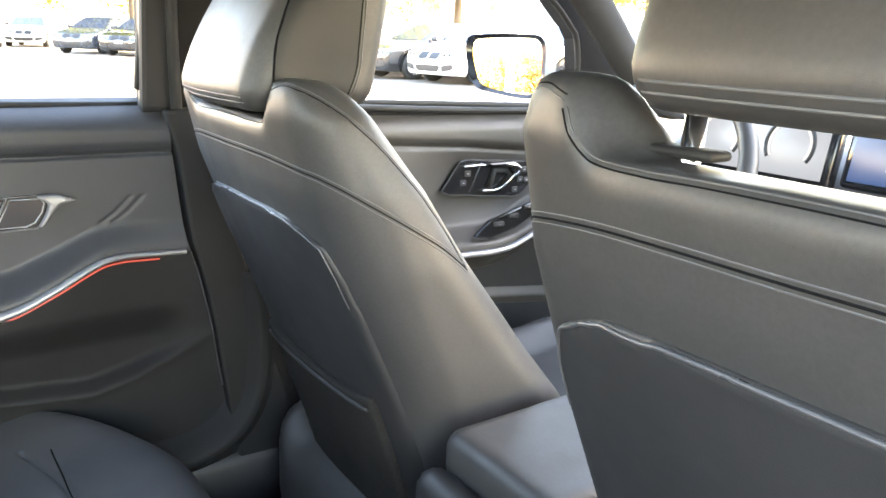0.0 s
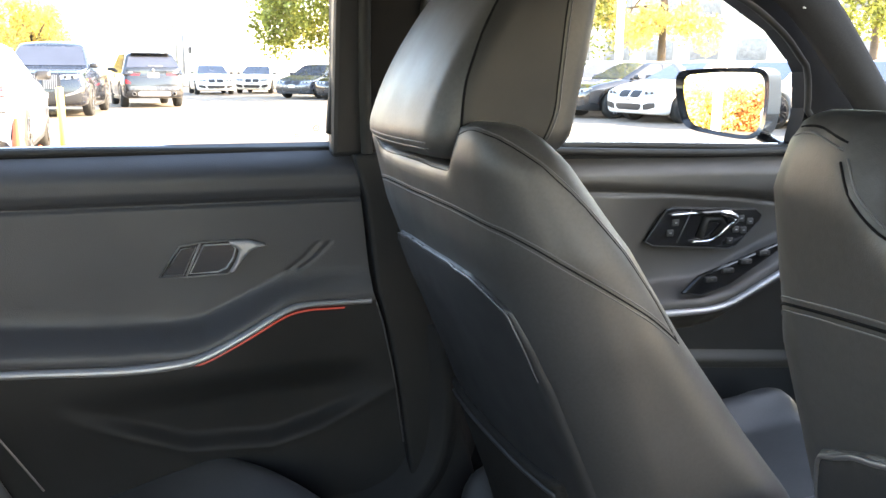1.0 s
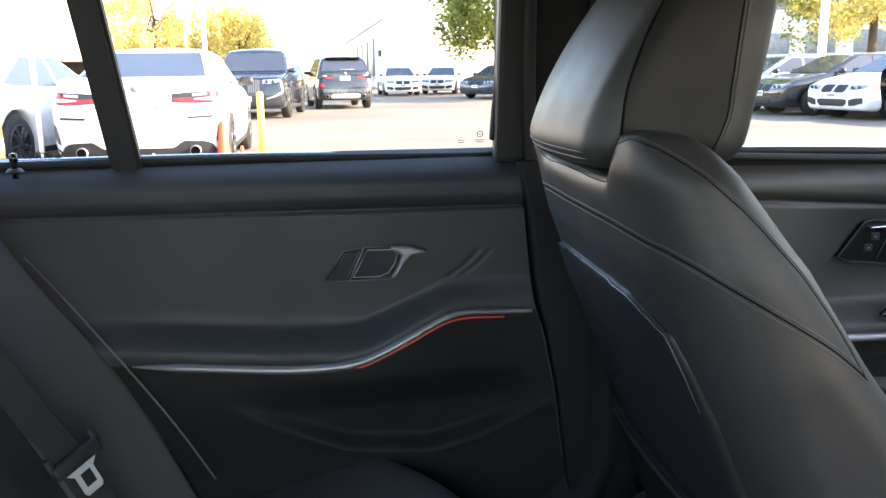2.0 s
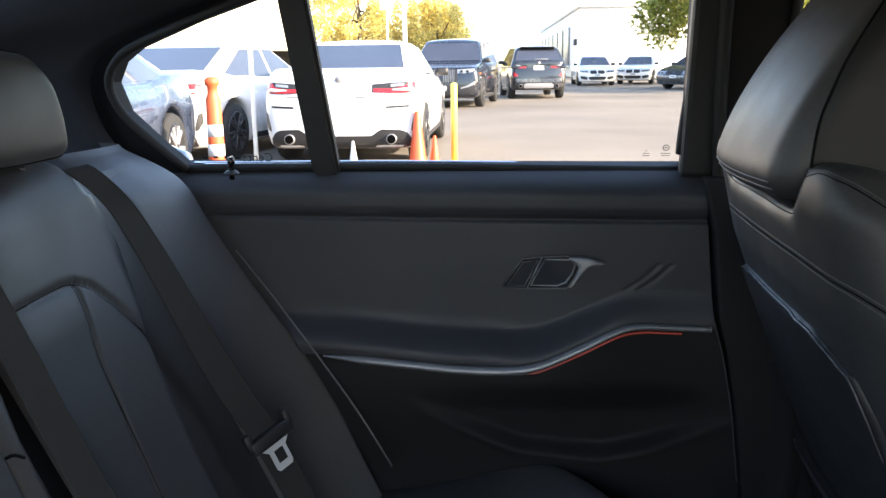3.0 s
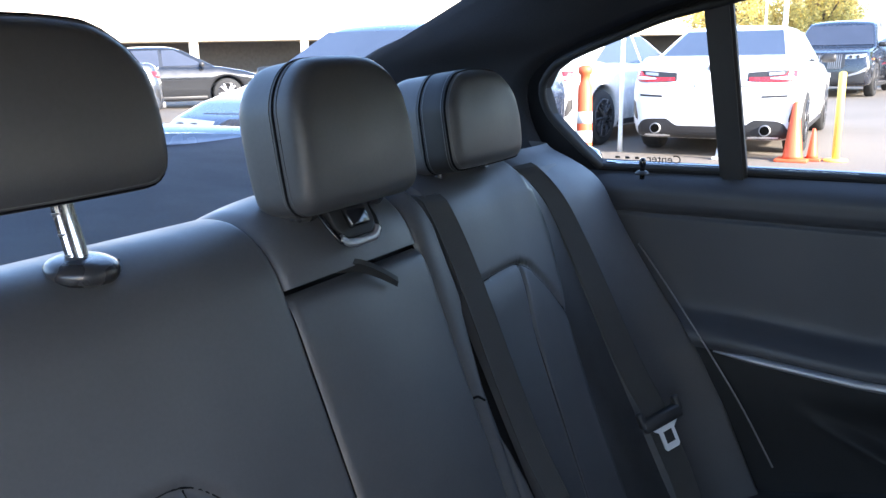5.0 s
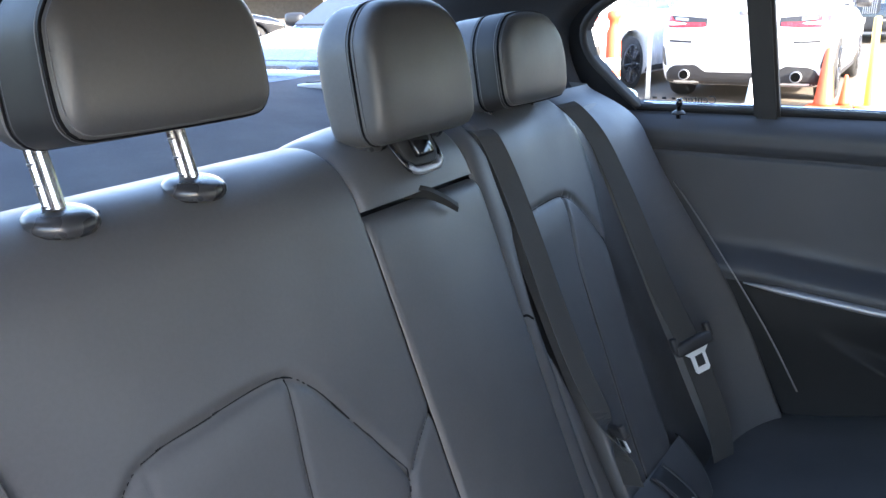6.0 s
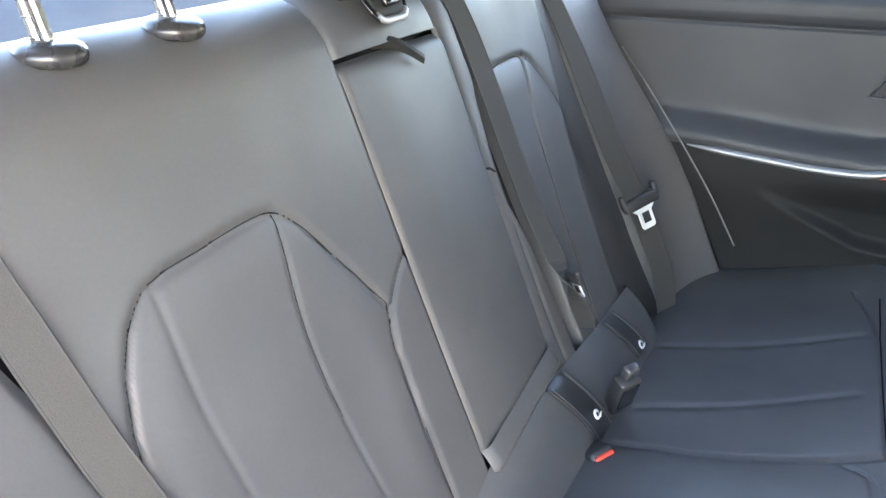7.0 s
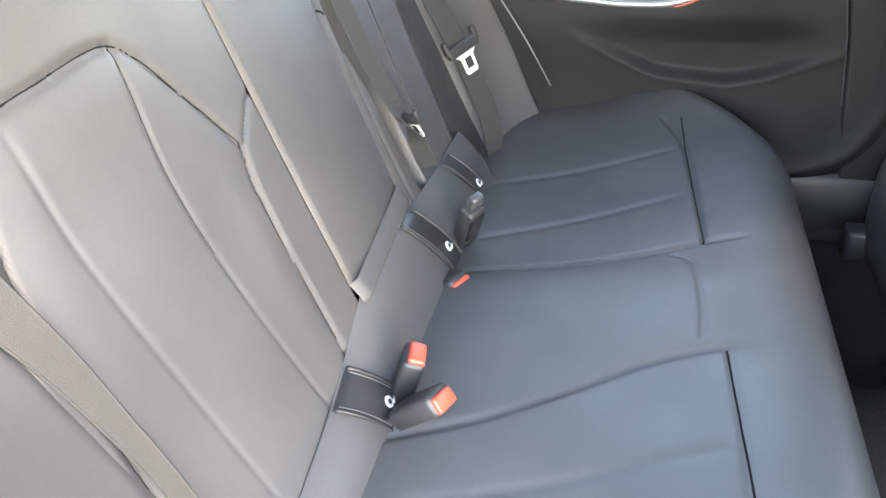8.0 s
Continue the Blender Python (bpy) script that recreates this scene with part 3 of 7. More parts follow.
def rounded(u, half, r):
    return 1 - np.sqrt(np.clip(1 - (1 - np.clip((half - np.abs(u)) / r, 0, 1)) ** 2, 0, 1))


me_ca = sheet(np.linspace(-0.1095, 0.1095, 60), np.linspace(0, 1, 130),
              lambda u, v: back_place(u, S_OF_Z(0.550 - 0.10 * u + (0.414 + 0.10 * u) * v), 0.002 + 0.005 * (1 - (u / 0.1095) ** 2) - 0.012 * np.exp(-(1 - v) / 0.014) - 0.004 * rounded(u, 0.1095, 0.007) - 0.003 * np.exp(-v / 0.02)))
part("armrest", me_ca, LEATHER, rear_bench, "folding armrest, closed")
# its bevelled lower edge, and the roll of the seat base below
me_ct = sheet(np.linspace(-0.110, 0.1105, 30), np.linspace(0, 1, 16), lambda u, v: back_place(u, S_OF_Z(0.524 - 0.10 * u + 0.030 * v), 0.016 - 0.010 * v - 0.008 * rounded(u, 0.1105, 0.012) - 0.010 * np.exp(-v / 0.12)))
part("armrest_edge", me_ct, LEATHER, rear_bench)
ROLL_TOP = ([-0.44, -0.25, -0.12, -0.10, 0.10, 0.21, 0.28, 0.36, 0.52], [0.515, 0.518, 0.524, 0.528, 0.526, 0.499, 0.485, 0.475, 0.468])


def roll_place(u, v, extra=0.0):
    """A point of the padded roll under the backrests: u across, v from its foot to its upper crease."""
    zt = np.interp(u, *ROLL_TOP)
    lift = 0.026 * np.sin(np.pi * np.clip(0.12 + v * 0.85, 0, 1)) ** 0.75 - 0.004 - 0.012 * rounded(u - 0.04, 0.47, 0.02)
    return back_place(u, S_OF_Z(0.385 + (zt - 0.385) * v), lift + extra)


part("lower_roll", sheet(np.linspace(-0.43, 0.51, 120), np.linspace(0, 1, 40), roll_place), LEATHER, rear_bench, "padded roll along the foot of the backrests")
# near-black sheet added to paint the shade inside the joints between the backrests
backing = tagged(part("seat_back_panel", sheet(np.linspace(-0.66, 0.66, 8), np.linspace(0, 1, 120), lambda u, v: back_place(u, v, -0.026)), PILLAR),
                 "near-black sheet painting the shade between the rear backrests", "seat frame", kind="structure")

# near-black tubes painting the crease shade along the seams of the backrests
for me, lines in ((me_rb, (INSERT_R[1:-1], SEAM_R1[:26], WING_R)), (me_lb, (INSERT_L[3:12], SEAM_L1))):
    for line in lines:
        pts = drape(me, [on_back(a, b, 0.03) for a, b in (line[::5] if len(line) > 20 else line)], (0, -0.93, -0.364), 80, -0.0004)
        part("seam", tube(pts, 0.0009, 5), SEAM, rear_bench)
# crease of a short tab across the narrow roll beside the armrest, drawn dark
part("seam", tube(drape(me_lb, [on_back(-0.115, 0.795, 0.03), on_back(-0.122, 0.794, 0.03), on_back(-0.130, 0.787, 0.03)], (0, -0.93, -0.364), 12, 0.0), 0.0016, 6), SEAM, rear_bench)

# outer side bolsters beside the doors
def side_bolster(side):
    def place(u, v):
        # u: 0 at the backrest, 1 at the door; v up
        z = 0.42 + 0.60 * v
        y = np.interp(z, BACK_RUN[:320, 1], BACK_RUN[:320, 0])
        front = 0.002 + 0.012 * np.sin(np.pi * np.clip(u, 0, 1) * 0.75) + 0.095 * u ** 2.5 * step(z, 0.98, 0.6)
        edge0 = -0.030 * np.exp(-(u / 0.06) ** 2) if side > 0 else -0.010 * np.exp(-(u / 0.05) ** 2)
        edge1 = -0.06 * np.clip((u - 0.86) / 0.14, 0, 1) ** 2
        near = np.interp(z, [0.45, 0.60, 0.70, 0.80, 0.90, 1.00], [0.548, 0.532, 0.514, 0.498, 0.482, 0.470]) if side > 0 else np.interp(z, [0.50, 0.59, 0.67, 0.723, 0.77, 0.82, 0.86, 0.95], [0.472, 0.480, 0.493, 0.502, 0.515, 0.526, 0.540, 0.545])
        x = -near - (0.672 - near) * u - 0.02 * u * step(z, 0.9, 0.5)
        y = y + front + edge0 + edge1 - 0.07 * step(z, 0.93, 1.03) ** 2
        return side * x, y, z
    return sheet(np.linspace(0, 1, 50), np.linspace(0, 1, 110), place, "bolster")


for side in (1, -1):
    part("side_bolster", side_bolster(side), LEATHER, rear_bench, "side bolster beside the door")
# darker leather here stands in for the shade beneath the belt
part("belt_recess", sheet(np.linspace(-0.385, -0.575, 12), np.linspace(0, 1, 60), lambda u, v: back_place(u, S_OF_Z(0.40 + 0.61 * v), -0.016)), LEATHER_FRONT, rear_bench, "recess under the outer belt, shade put into darker leather")
tagged(part("door_edge_strip", tube(spline([(-0.691, -0.674, 0.853), (-0.670, -0.614, 0.788), (-0.655, -0.542, 0.697), (-0.648, -0.482, 0.612), (-0.645, -0.430, 0.524)], 50), 0.0014, 6), MID_SATIN),
       "thin pale edge strip between seat bolster and door", "trim strip")

# bench cushion
FRONT_SEAM = smooth_line([(-0.60, -0.19), (-0.40, -0.175), (-0.153, -0.162)])
FRONT_SEAM_R = smooth_line([(0.088, -0.146), (0.20, -0.140), (0.31, -0.138), (0.56, -0.135)])
CUSHION_LINES = [
    (FRONT_SEAM, 0.0042, 0.0055), (FRONT_SEAM_R, 0.0042, 0.0055),
    (smooth_line([(-0.10, -0.53), (-0.101, -0.43), (-0.103, -0.343), (-0.127, -0.23), (-0.152, -0.162), (-0.166, -0.09)]), 0.0055, 0.0055),
    (smooth_line([(0.235, -0.50), (0.206, -0.413), (0.159, -0.316), (0.111, -0.228), (0.086, -0.145), (0.08, -0.08)]), 0.006, 0.0048),
    (smooth_line([(-0.198, -0.479), (-0.235, -0.357), (-0.295, -0.204)]), 0.008, 0.0020), (smooth_line([(-0.387, -0.506), (-0.432, -0.33), (-0.470, -0.203)]), 0.008, 0.0020),
    (smooth_line([(0.321, -0.452), (0.285, -0.303), (0.243, -0.159)]), 0.008, 0.0020), (smooth_line([(0.49, -0.48), (0.47, -0.30), (0.44, -0.159)]), 0.008, 0.0020),
    (smooth_line([(-0.128, -0.222), (-0.108, -0.190), (-0.085, -0.178), (0.0, -0.171), (0.07, -0.172)]), 0.0035, 0.0022)]
PROFILE = spline([(-0.560, 0.395), (-0.545, 0.420), (-0.50, 0.4374), (-0.40, 0.4554), (-0.25, 0.4824), (-0.15, 0.499), (-0.09, 0.508), (-0.055, 0.505), (-0.030, 0.490), (-0.012, 0.46),
                  (-0.010, 0.42), (-0.022, 0.36), (-0.045, 0.27)], 300)


def cushion_place(u, s):
    k = s * 299
    y, z = np.interp(k, range(300), PROFILE[:, 0]), np.interp(k, range(300), PROFILE[:, 1])
    w = np.clip((0.735 - np.abs(u)) / 0.06, 0, 1)
    drop = -0.010 * step(np.abs(u), 0.55, 0.68) + 0.04 * (1 - np.sqrt(np.clip(1 - (1 - w) ** 2, 0, 1)))
    dip = -0.012 * np.exp(-((np.abs(u) - 0.36) / 0.14) ** 2) * np.exp(-((y + 0.34) / 0.14) ** 2) + 0.008 * np.exp(-(u / 0.10) ** 4) * np.exp(-((y + 0.32) / 0.18) ** 4)
    lift = dip.copy()
    top = step(s, 0.62, 0.5)
    for line, width, depth in CUSHION_LINES:
        lift = lift + groove(u, y, line, width, depth) * top
    # the front corners curve back
    y = y - 0.16 * np.clip((np.abs(u) - 0.42) / 0.30, 0, 1) ** 2.2 * step(y, -0.45, -0.02)
    return u, y, z + lift - drop


me_cu = sheet(np.linspace(-0.735, 0.735, 430), np.linspace(0, 1, 260), cushion_place, "cushion")
part("seat_cushion", me_cu, LEATHER, rear_bench, "seat cushion with pressed pleats")
# cross seams of the cushion, their creases darkened with the same tubes
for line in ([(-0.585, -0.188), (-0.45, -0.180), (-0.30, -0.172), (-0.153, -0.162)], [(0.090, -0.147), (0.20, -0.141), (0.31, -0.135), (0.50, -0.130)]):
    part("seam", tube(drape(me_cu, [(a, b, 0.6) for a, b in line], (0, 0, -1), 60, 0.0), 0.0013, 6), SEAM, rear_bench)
for off in (0.0, 0.006):
    part("stitch_line", tube(drape(me_cu, [(-0.114 - off, -0.196, 0.6), (-0.104 - off * 0.7, -0.184 + off * 0.7, 0.6), (-0.090, -0.178 + off, 0.6)], (0, 0, -1), 14, 0.0004), 0.0006, 5), STITCH, rear_bench)

# ---- headrests ----
def headrest_mesh(w, d, hgt, lean):
    def f(X, Y, Z):
        t = np.clip((Z + hgt / 2) / hgt, 0, 1)
        r = 0.020 + 0.024 * step(t, 0.35, 0.75)
        hw = w / 2 * (1 - 0.035 * (1 - t) ** 2 - 0.13 * t * t)
        top = hgt / 2 - 0.010 * (np.abs(X) / (w / 2)) ** 2
        dx, dz = np.abs(X) - (hw - r), np.where(Z > 0, Z - (top - r), -Z - (hgt / 2 - r))
        d2 = np.hypot(np.maximum(dx, 0), np.maximum(dz, 0)) + np.minimum(np.maximum(dx, dz), 0) - r
        yy = Y - lean * t * t
        dep = d / 2 + 0.004 * (1 - (X / (w / 2)) ** 2) - 0.006 * (2 * t - 1) ** 2
        return smax(d2, np.abs(yy) - dep, 0.018)
    m = 0.03
    return net((-w / 2 - m, -d / 2 - m - abs(lean), -hgt / 2 - m), (w / 2 + m, d / 2 + m + abs(lean), hgt / 2 + m), 0.005, f, "headrest")


def ring_seam(me, y, offs, radius, mat, parent, hgt, lean):
    """Stitched lines round a headrest, set back from its face."""
    from mathutils.bvhtree import BVHTree
    tree = BVHTree.FromPolygons([v.co[:] for v in me.vertices], [list(p.vertices) for p in me.polygons])
    for o in offs:
        pts = []
        for k in range(121):
            w = 2 * math.pi * k / 120
            way = Vector((math.cos(w), 0, math.sin(w)))
            zz = 0.5 * hgt * math.sin(w)
            t = min(max((zz + hgt / 2) / hgt, 0), 1)
            hit, nrm, _, _ = tree.ray_cast(Vector((0, y + o + lean * t * t, 0)) + way * 0.5, -way)
            if hit:
                pts.append(tuple(hit + way * 0.0001))
        if len(pts) > 10:
            part("stitch_line", tube(pts, radius, 5, up=(0, 1, 0)), mat, parent)


def fluted(low, high, r0, r1, flutes=11):
    """A ribbed round bar between two points."""
    zv = (high - low).normalized()
    xv = zv.cross(Vector((0, 1, 0))).normalized()
    yv = zv.cross(xv)
    verts, n = [], 2 * flutes
    for p in (low, high):
        for k in range(n):
            w, r = 2 * math.pi * k / n, (r1 if k % 2 else r0)
            verts.append(tuple(p + xv * (r * math.cos(w)) + yv * (r * math.sin(w))))
    faces = [[k, (k + 1) % n, n + (k + 1) % n, n + k] for k in range(n)] + [list(range(n))[::-1], [n + k for k in range(n)]]
    return mesh_from("post", verts, faces, smooth=False)


def ring_band(me, y0, y1, mat, parent, hgt, lean):
    """A band round a headrest between two of its seams, in leather darkened for shade."""
    from mathutils.bvhtree import BVHTree
    tree = BVHTree.FromPolygons([v.co[:] for v in me.vertices], [list(p.vertices) for p in me.polygons])
    n, m, verts, faces = 121, 9, [], []
    for k in range(n):
        w = 2 * math.pi * k / (n - 1)
        way = Vector((math.cos(w), 0, math.sin(w)))
        t = min(max(0.5 + 0.5 * math.sin(w), 0), 1)
        for y in np.linspace(y0, y1, m):
            hit, nrm, _, _ = tree.ray_cast(Vector((0, y + lean * t * t, 0)) + way * 0.5, -way)
            verts.append(tuple((hit if hit else Vector((0, y, 0)) + way * 0.06) + way * 0.0006))
    for k in range(n - 1):
        for i in range(m - 1):
            a = k * m + i
            faces.append([a, a + m, a + m + 1, a + 1])
    part("side_band", mesh_from("side_band", verts, faces), mat, parent, "smooth band between two stitched seams, darkened for its shade")


def headrest(label, xc, yc, zc, w, d, hgt, lean, seams, gap, foot, tilt, band=None):
    middle = 0.335 if gap > 0.121 else xc
    me = headrest_mesh(w, d, hgt, lean)
    place = pose(xc, yc, zc, tilt, 0, 0)
    h = part("headrest", me, LEATHER, rear_bench, label, at=place)
    if band:
        ring_band(me, *band, SHADED_SIDE_LEATHER, h, hgt, lean)
    for y in seams:
        ring_seam(me, y, (0.0,), 0.0014, SEAM, h, hgt, lean)
        ring_seam(me, y, (-0.0045, 0.0045), 0.0007, STITCH, h, hgt, lean)
    for sx in (-1, 1):
        low = place.inverted() @ Vector((middle + sx * gap / 2, -0.786, foot))
        high = Vector((low.x, low.y - 0.012, -hgt / 2 + 0.02))
        part("post", fluted(low, high, 0.0080, 0.0069), POST_CHROME, h, "bright ribbed chrome headrest post")
        for k in range(3):
            c = low.lerp(high, 0.22 + 0.2 * k)
            part("notch", box((0.0035, 0.007, 0.0018), 0.0004, (c.x + 0.0062, c.y, c.z)), DARK_SATIN, h)
    return h


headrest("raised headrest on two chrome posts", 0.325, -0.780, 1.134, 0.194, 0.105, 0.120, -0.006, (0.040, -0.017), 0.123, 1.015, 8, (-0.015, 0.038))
headrest("small centre headrest pushed down", -0.010, -0.774, 1.095, 0.190, 0.080, 0.145, -0.006, (0.010,), 0.10, 1.012, 9)
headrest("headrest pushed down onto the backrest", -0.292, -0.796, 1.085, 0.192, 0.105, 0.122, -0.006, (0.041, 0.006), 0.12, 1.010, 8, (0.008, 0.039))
for x in (0.396, 0.274, 0.045, -0.064):
    c = part("post_collar", lathe([(0.024, -0.004), (0.0262, -0.001), (0.0268, 0.002), (0.0262, 0.005), (0.0242, 0.0078), (0.0205, 0.0100), (0.0155, 0.0113), (0.0090, 0.0118)], 44), COLLAR, rear_bench, "oval black headrest collar",
             at=pose(x, -0.786, 1.0185 if x > 0.2 else 1.022, -6, 0, 8))
    part("release_button", box((0.007, 0.005, 0.003), 0.001, (-0.019, 0.012, 0.0065)), HARD, c)

# latch bezel and pull strap of the centre armrest
ny, nz = 0.93, 0.364
bz = thing("latch_bezel", "dark belt guide with satin silver rim set in the seat top", "belt guide",
           at=Matrix(((1, 0, 0, 0.010), (0, 0.5, 0.866, -0.748), (0, -0.866, 0.5, 1.018), (0, 0, 0, 1))))
RIM = [(-0.038, -0.034), (-0.034, 0.016), (-0.022, 0.028), (0.022, 0.028), (0.034, 0.016), (0.038, -0.034)]
part("rim", tube(spline([(a, b, 0.006 if b > 0 else -0.004) for a, b in RIM], 40), 0.0032, 8, flat=0.6), GLOSS, bz)
part("lip", tube(spline([(-0.030, 0.022, 0.007), (-0.020, 0.029, 0.007), (0.0, 0.030, 0.007), (0.020, 0.029, 0.007), (0.030, 0.022, 0.007)], 24), 0.0046, 8, flat=0.6), SATIN, bz, "satin silver lower lip")
part("well", prism([(a * 0.88, b * 0.88) for a, b in RIM], 0.008, 0.002, "xy"), RUBBER, bz)
part("guide_tab", box((0.03, 0.022, 0.008), 0.003, (0.0, 0.006, 0.012)), GLOSS, bz)
st = thing("pull_strap", "short black pull strap of the folding armrest", "strap")
part("strap_loop", ribbon(spline([on_back(0.030, 0.973, -0.004), on_back(0.014, 0.966, 0.010), on_back(-0.004, 0.954, 0.016), on_back(-0.024, 0.940, 0.018)], 16), (0.45, 0.45, 0.77), np.linspace(0.016, 0.009, 16), 0.006), RUBBER, st)

# ---- rear seat belts ----
def belt(points, across, width=0.047, name="webbing"):
    return ribbon(spline(points, 60), across, width, 0.0016, name)


def webbing(parent, points, across, width):
    """A belt's woven band with a thicker woven edge on either side."""
    part("webbing", belt(points, across, width), WEBBING, parent)
    p = spline(points, 60)
    half = np.broadcast_to(np.array(width, float) / 2, (60,))[:, None]
    a = np.broadcast_to(np.array(across, float), p.shape)
    a = a / np.linalg.norm(a, axis=1)[:, None]
    for sgn in (-1, 1):
        part("woven_edge", tube(p + a * sgn * half, 0.0013, 6), WEBBING, parent, "thicker woven belt edge")


belt_a = thing("seat_belt", "black seat belt with steel tongue hanging over the rear backrest", "seat belt", group="rear seat belts")
PA = [on_back(-0.430, 1.030, -0.030), on_back(-0.425, 1.010, 0.004), on_back(-0.432, 0.965, 0.018), on_back(-0.440, 0.90, 0.026), on_back(-0.447, 0.83, 0.030), on_back(-0.462, 0.752, 0.030),
      on_back(-0.478, 0.693, 0.030), on_back(-0.497, 0.640, 0.031), on_back(-0.507, 0.575, 0.032), on_back(-0.518, 0.50, 0.028), on_back(-0.526, 0.44, 0.012), on_back(-0.530, 0.40, -0.004)]
NA = (0.62, 0.70, 0.36)
webbing(belt_a, PA, (-0.86, 0.50, 0.10), np.interp(np.linspace(0, 1, 60), [0, 0.15, 0.5, 1], [0.032, 0.032, 0.043, 0.043]))
belt_b = thing("seat_belt", "black centre seat belt lying down the backrest to its buckle", "seat belt", group="rear seat belts")
PB = [on_back(-0.172, 1.030, -0.004), on_back(-0.172, 1.0, 0.002), on_back(-0.172, 0.95, 0.004), on_back(-0.173, 0.88, 0.007), on_back(-0.173, 0.80, 0.009), on_back(-0.178, 0.72, 0.010),
      on_back(-0.187, 0.66, 0.013), on_back(-0.192, 0.61, 0.018), on_back(-0.194, 0.575, 0.022), on_back(-0.194, 0.545, 0.022)]
TURN_B = np.clip((np.linspace(0, 1, 60)[:, None] - 0.78) / 0.16, 0, 1)
webbing(belt_b, PB, (1 - TURN_B) * np.array((0.93, -0.35, 0.05)) + TURN_B * np.array((0.35, 0.85, 0.36)), 0.034)
belt_c = thing("seat_belt", "black seat belt running down beside the backrest", "seat belt", group="rear seat belts")
PC = [on_back(0.512, 1.01, -0.006), on_back(0.530, 0.93, 0.002), on_back(0.524, 0.87, 0.006), on_back(0.518, 0.83, 0.006), on_back(0.508, 0.77, 0.006), on_back(0.493, 0.71, 0.006), on_back(0.483, 0.65, 0.006), on_back(0.477, 0.60, 0.006), on_back(0.469, 0.45, 0.006)]
webbing(belt_c, PC, (0.93, -0.12, -0.34), np.interp(np.linspace(0, 1, 60), [0, 0.45, 0.65, 1], [0.031, 0.031, 0.020, 0.016]))


def tongue(parent, at, size=1.0):
    at = at @ Matrix.Scale(size, 4)
    t = part("tongue", box((0.066, 0.014, 0.020), 0.004), HARD, parent, "black plastic belt tongue", at=at)
    for sx in (-1, 1):
        part("horn", box((0.010, 0.012, 0.024), 0.003, (sx * 0.031, 0, 0.010)), HARD, t)
    bm = prism([(-0.024, -0.008), (0.024, -0.008), (0.013, -0.018), (0.013, -0.042), (0.010, -0.046), (-0.010, -0.046), (-0.013, -0.042), (-0.013, -0.018)], 0.003, 0.0006, "xz")
    slot = prism([(-0.007, -0.036), (0.007, -0.036), (0.007, -0.018), (-0.007, -0.018)], 0.0034, 0, "xz")
    bmesh.ops.translate(slot, vec=(0, -0.0002, 0), verts=slot.verts)
    pl = part("steel_plate", bm, TONGUE_STEEL, t, "bright steel plate")
    part("slot", slot, RUBBER, t)
    return t


def along(p, q, out=(0, 0.93, 0.364), turn=0.0):
    """A pose at p whose z runs from q to p and whose y looks out of the seat."""
    zv = (Vector(p) - Vector(q)).normalized()
    yv = Vector(out)
    yv = (yv - zv * yv.dot(zv)).normalized()
    yv = Matrix.Rotation(radians(turn), 3, zv) @ yv
    xv = yv.cross(zv)
    m = Matrix((xv, yv, zv)).transposed().to_4x4()
    m.translation = p
    return m


tongue(belt_a, along(on_back(-0.500, 0.622, 0.038), on_back(-0.504, 0.560, 0.038), NA), 1.05)
tongue(belt_b, along(on_back(-0.190, 0.618, 0.026), on_back(-0.202, 0.565, 0.028), turn=55), 0.72)


def buckle(label, at, tip=1.0):
    b = thing("belt_buckle", label, "seat belt buckle", at=at, group="seat belt buckles")
    part("casing", box((0.038, 0.026, 0.066), 0.006, (0, 0, 0.031)), HARD, b)
    part("release_button", box((0.031, 0.019, 0.012), 0.003, (0.0, 0.002, 0.0625)), RED_BUTTON, b, "bright red release button")
    part("stalk", box((0.020, 0.010, 0.06), 0.003, (0, 0, -0.02)), HARD, b)
    return b


buckle("black belt buckle with red button standing between cushion and backrest", pose(0.170, -0.500, 0.444, -18, 6, 10))
buckle("black belt buckle with red button lying on the cushion", pose(0.218, -0.484, 0.456, -50, -5, -18))
buckle("black belt buckle with red button half sunk at the cushion's edge", pose(-0.098, -0.530, 0.418, -68, 6, -30))
ac = thing("belt_buckle", "slim black centre belt anchor buckle beside the backrest", "seat belt buckle", at=pose(-0.182, -0.502, 0.440, -24, 8, -35), group="seat belt buckles")
part("casing", box((0.034, 0.024, 0.075), 0.005, (0, 0, 0.045)), HARD, ac)
part("face_plate", box((0.026, 0.003, 0.050), 0.001, (0.0, 0.0125, 0.05)), GLOSS, ac)
part("fitting", box((0.022, 0.014, 0.022), 0.004, (0, 0, 0.098)), DARK_SATIN, ac, "pale grey belt fitting")


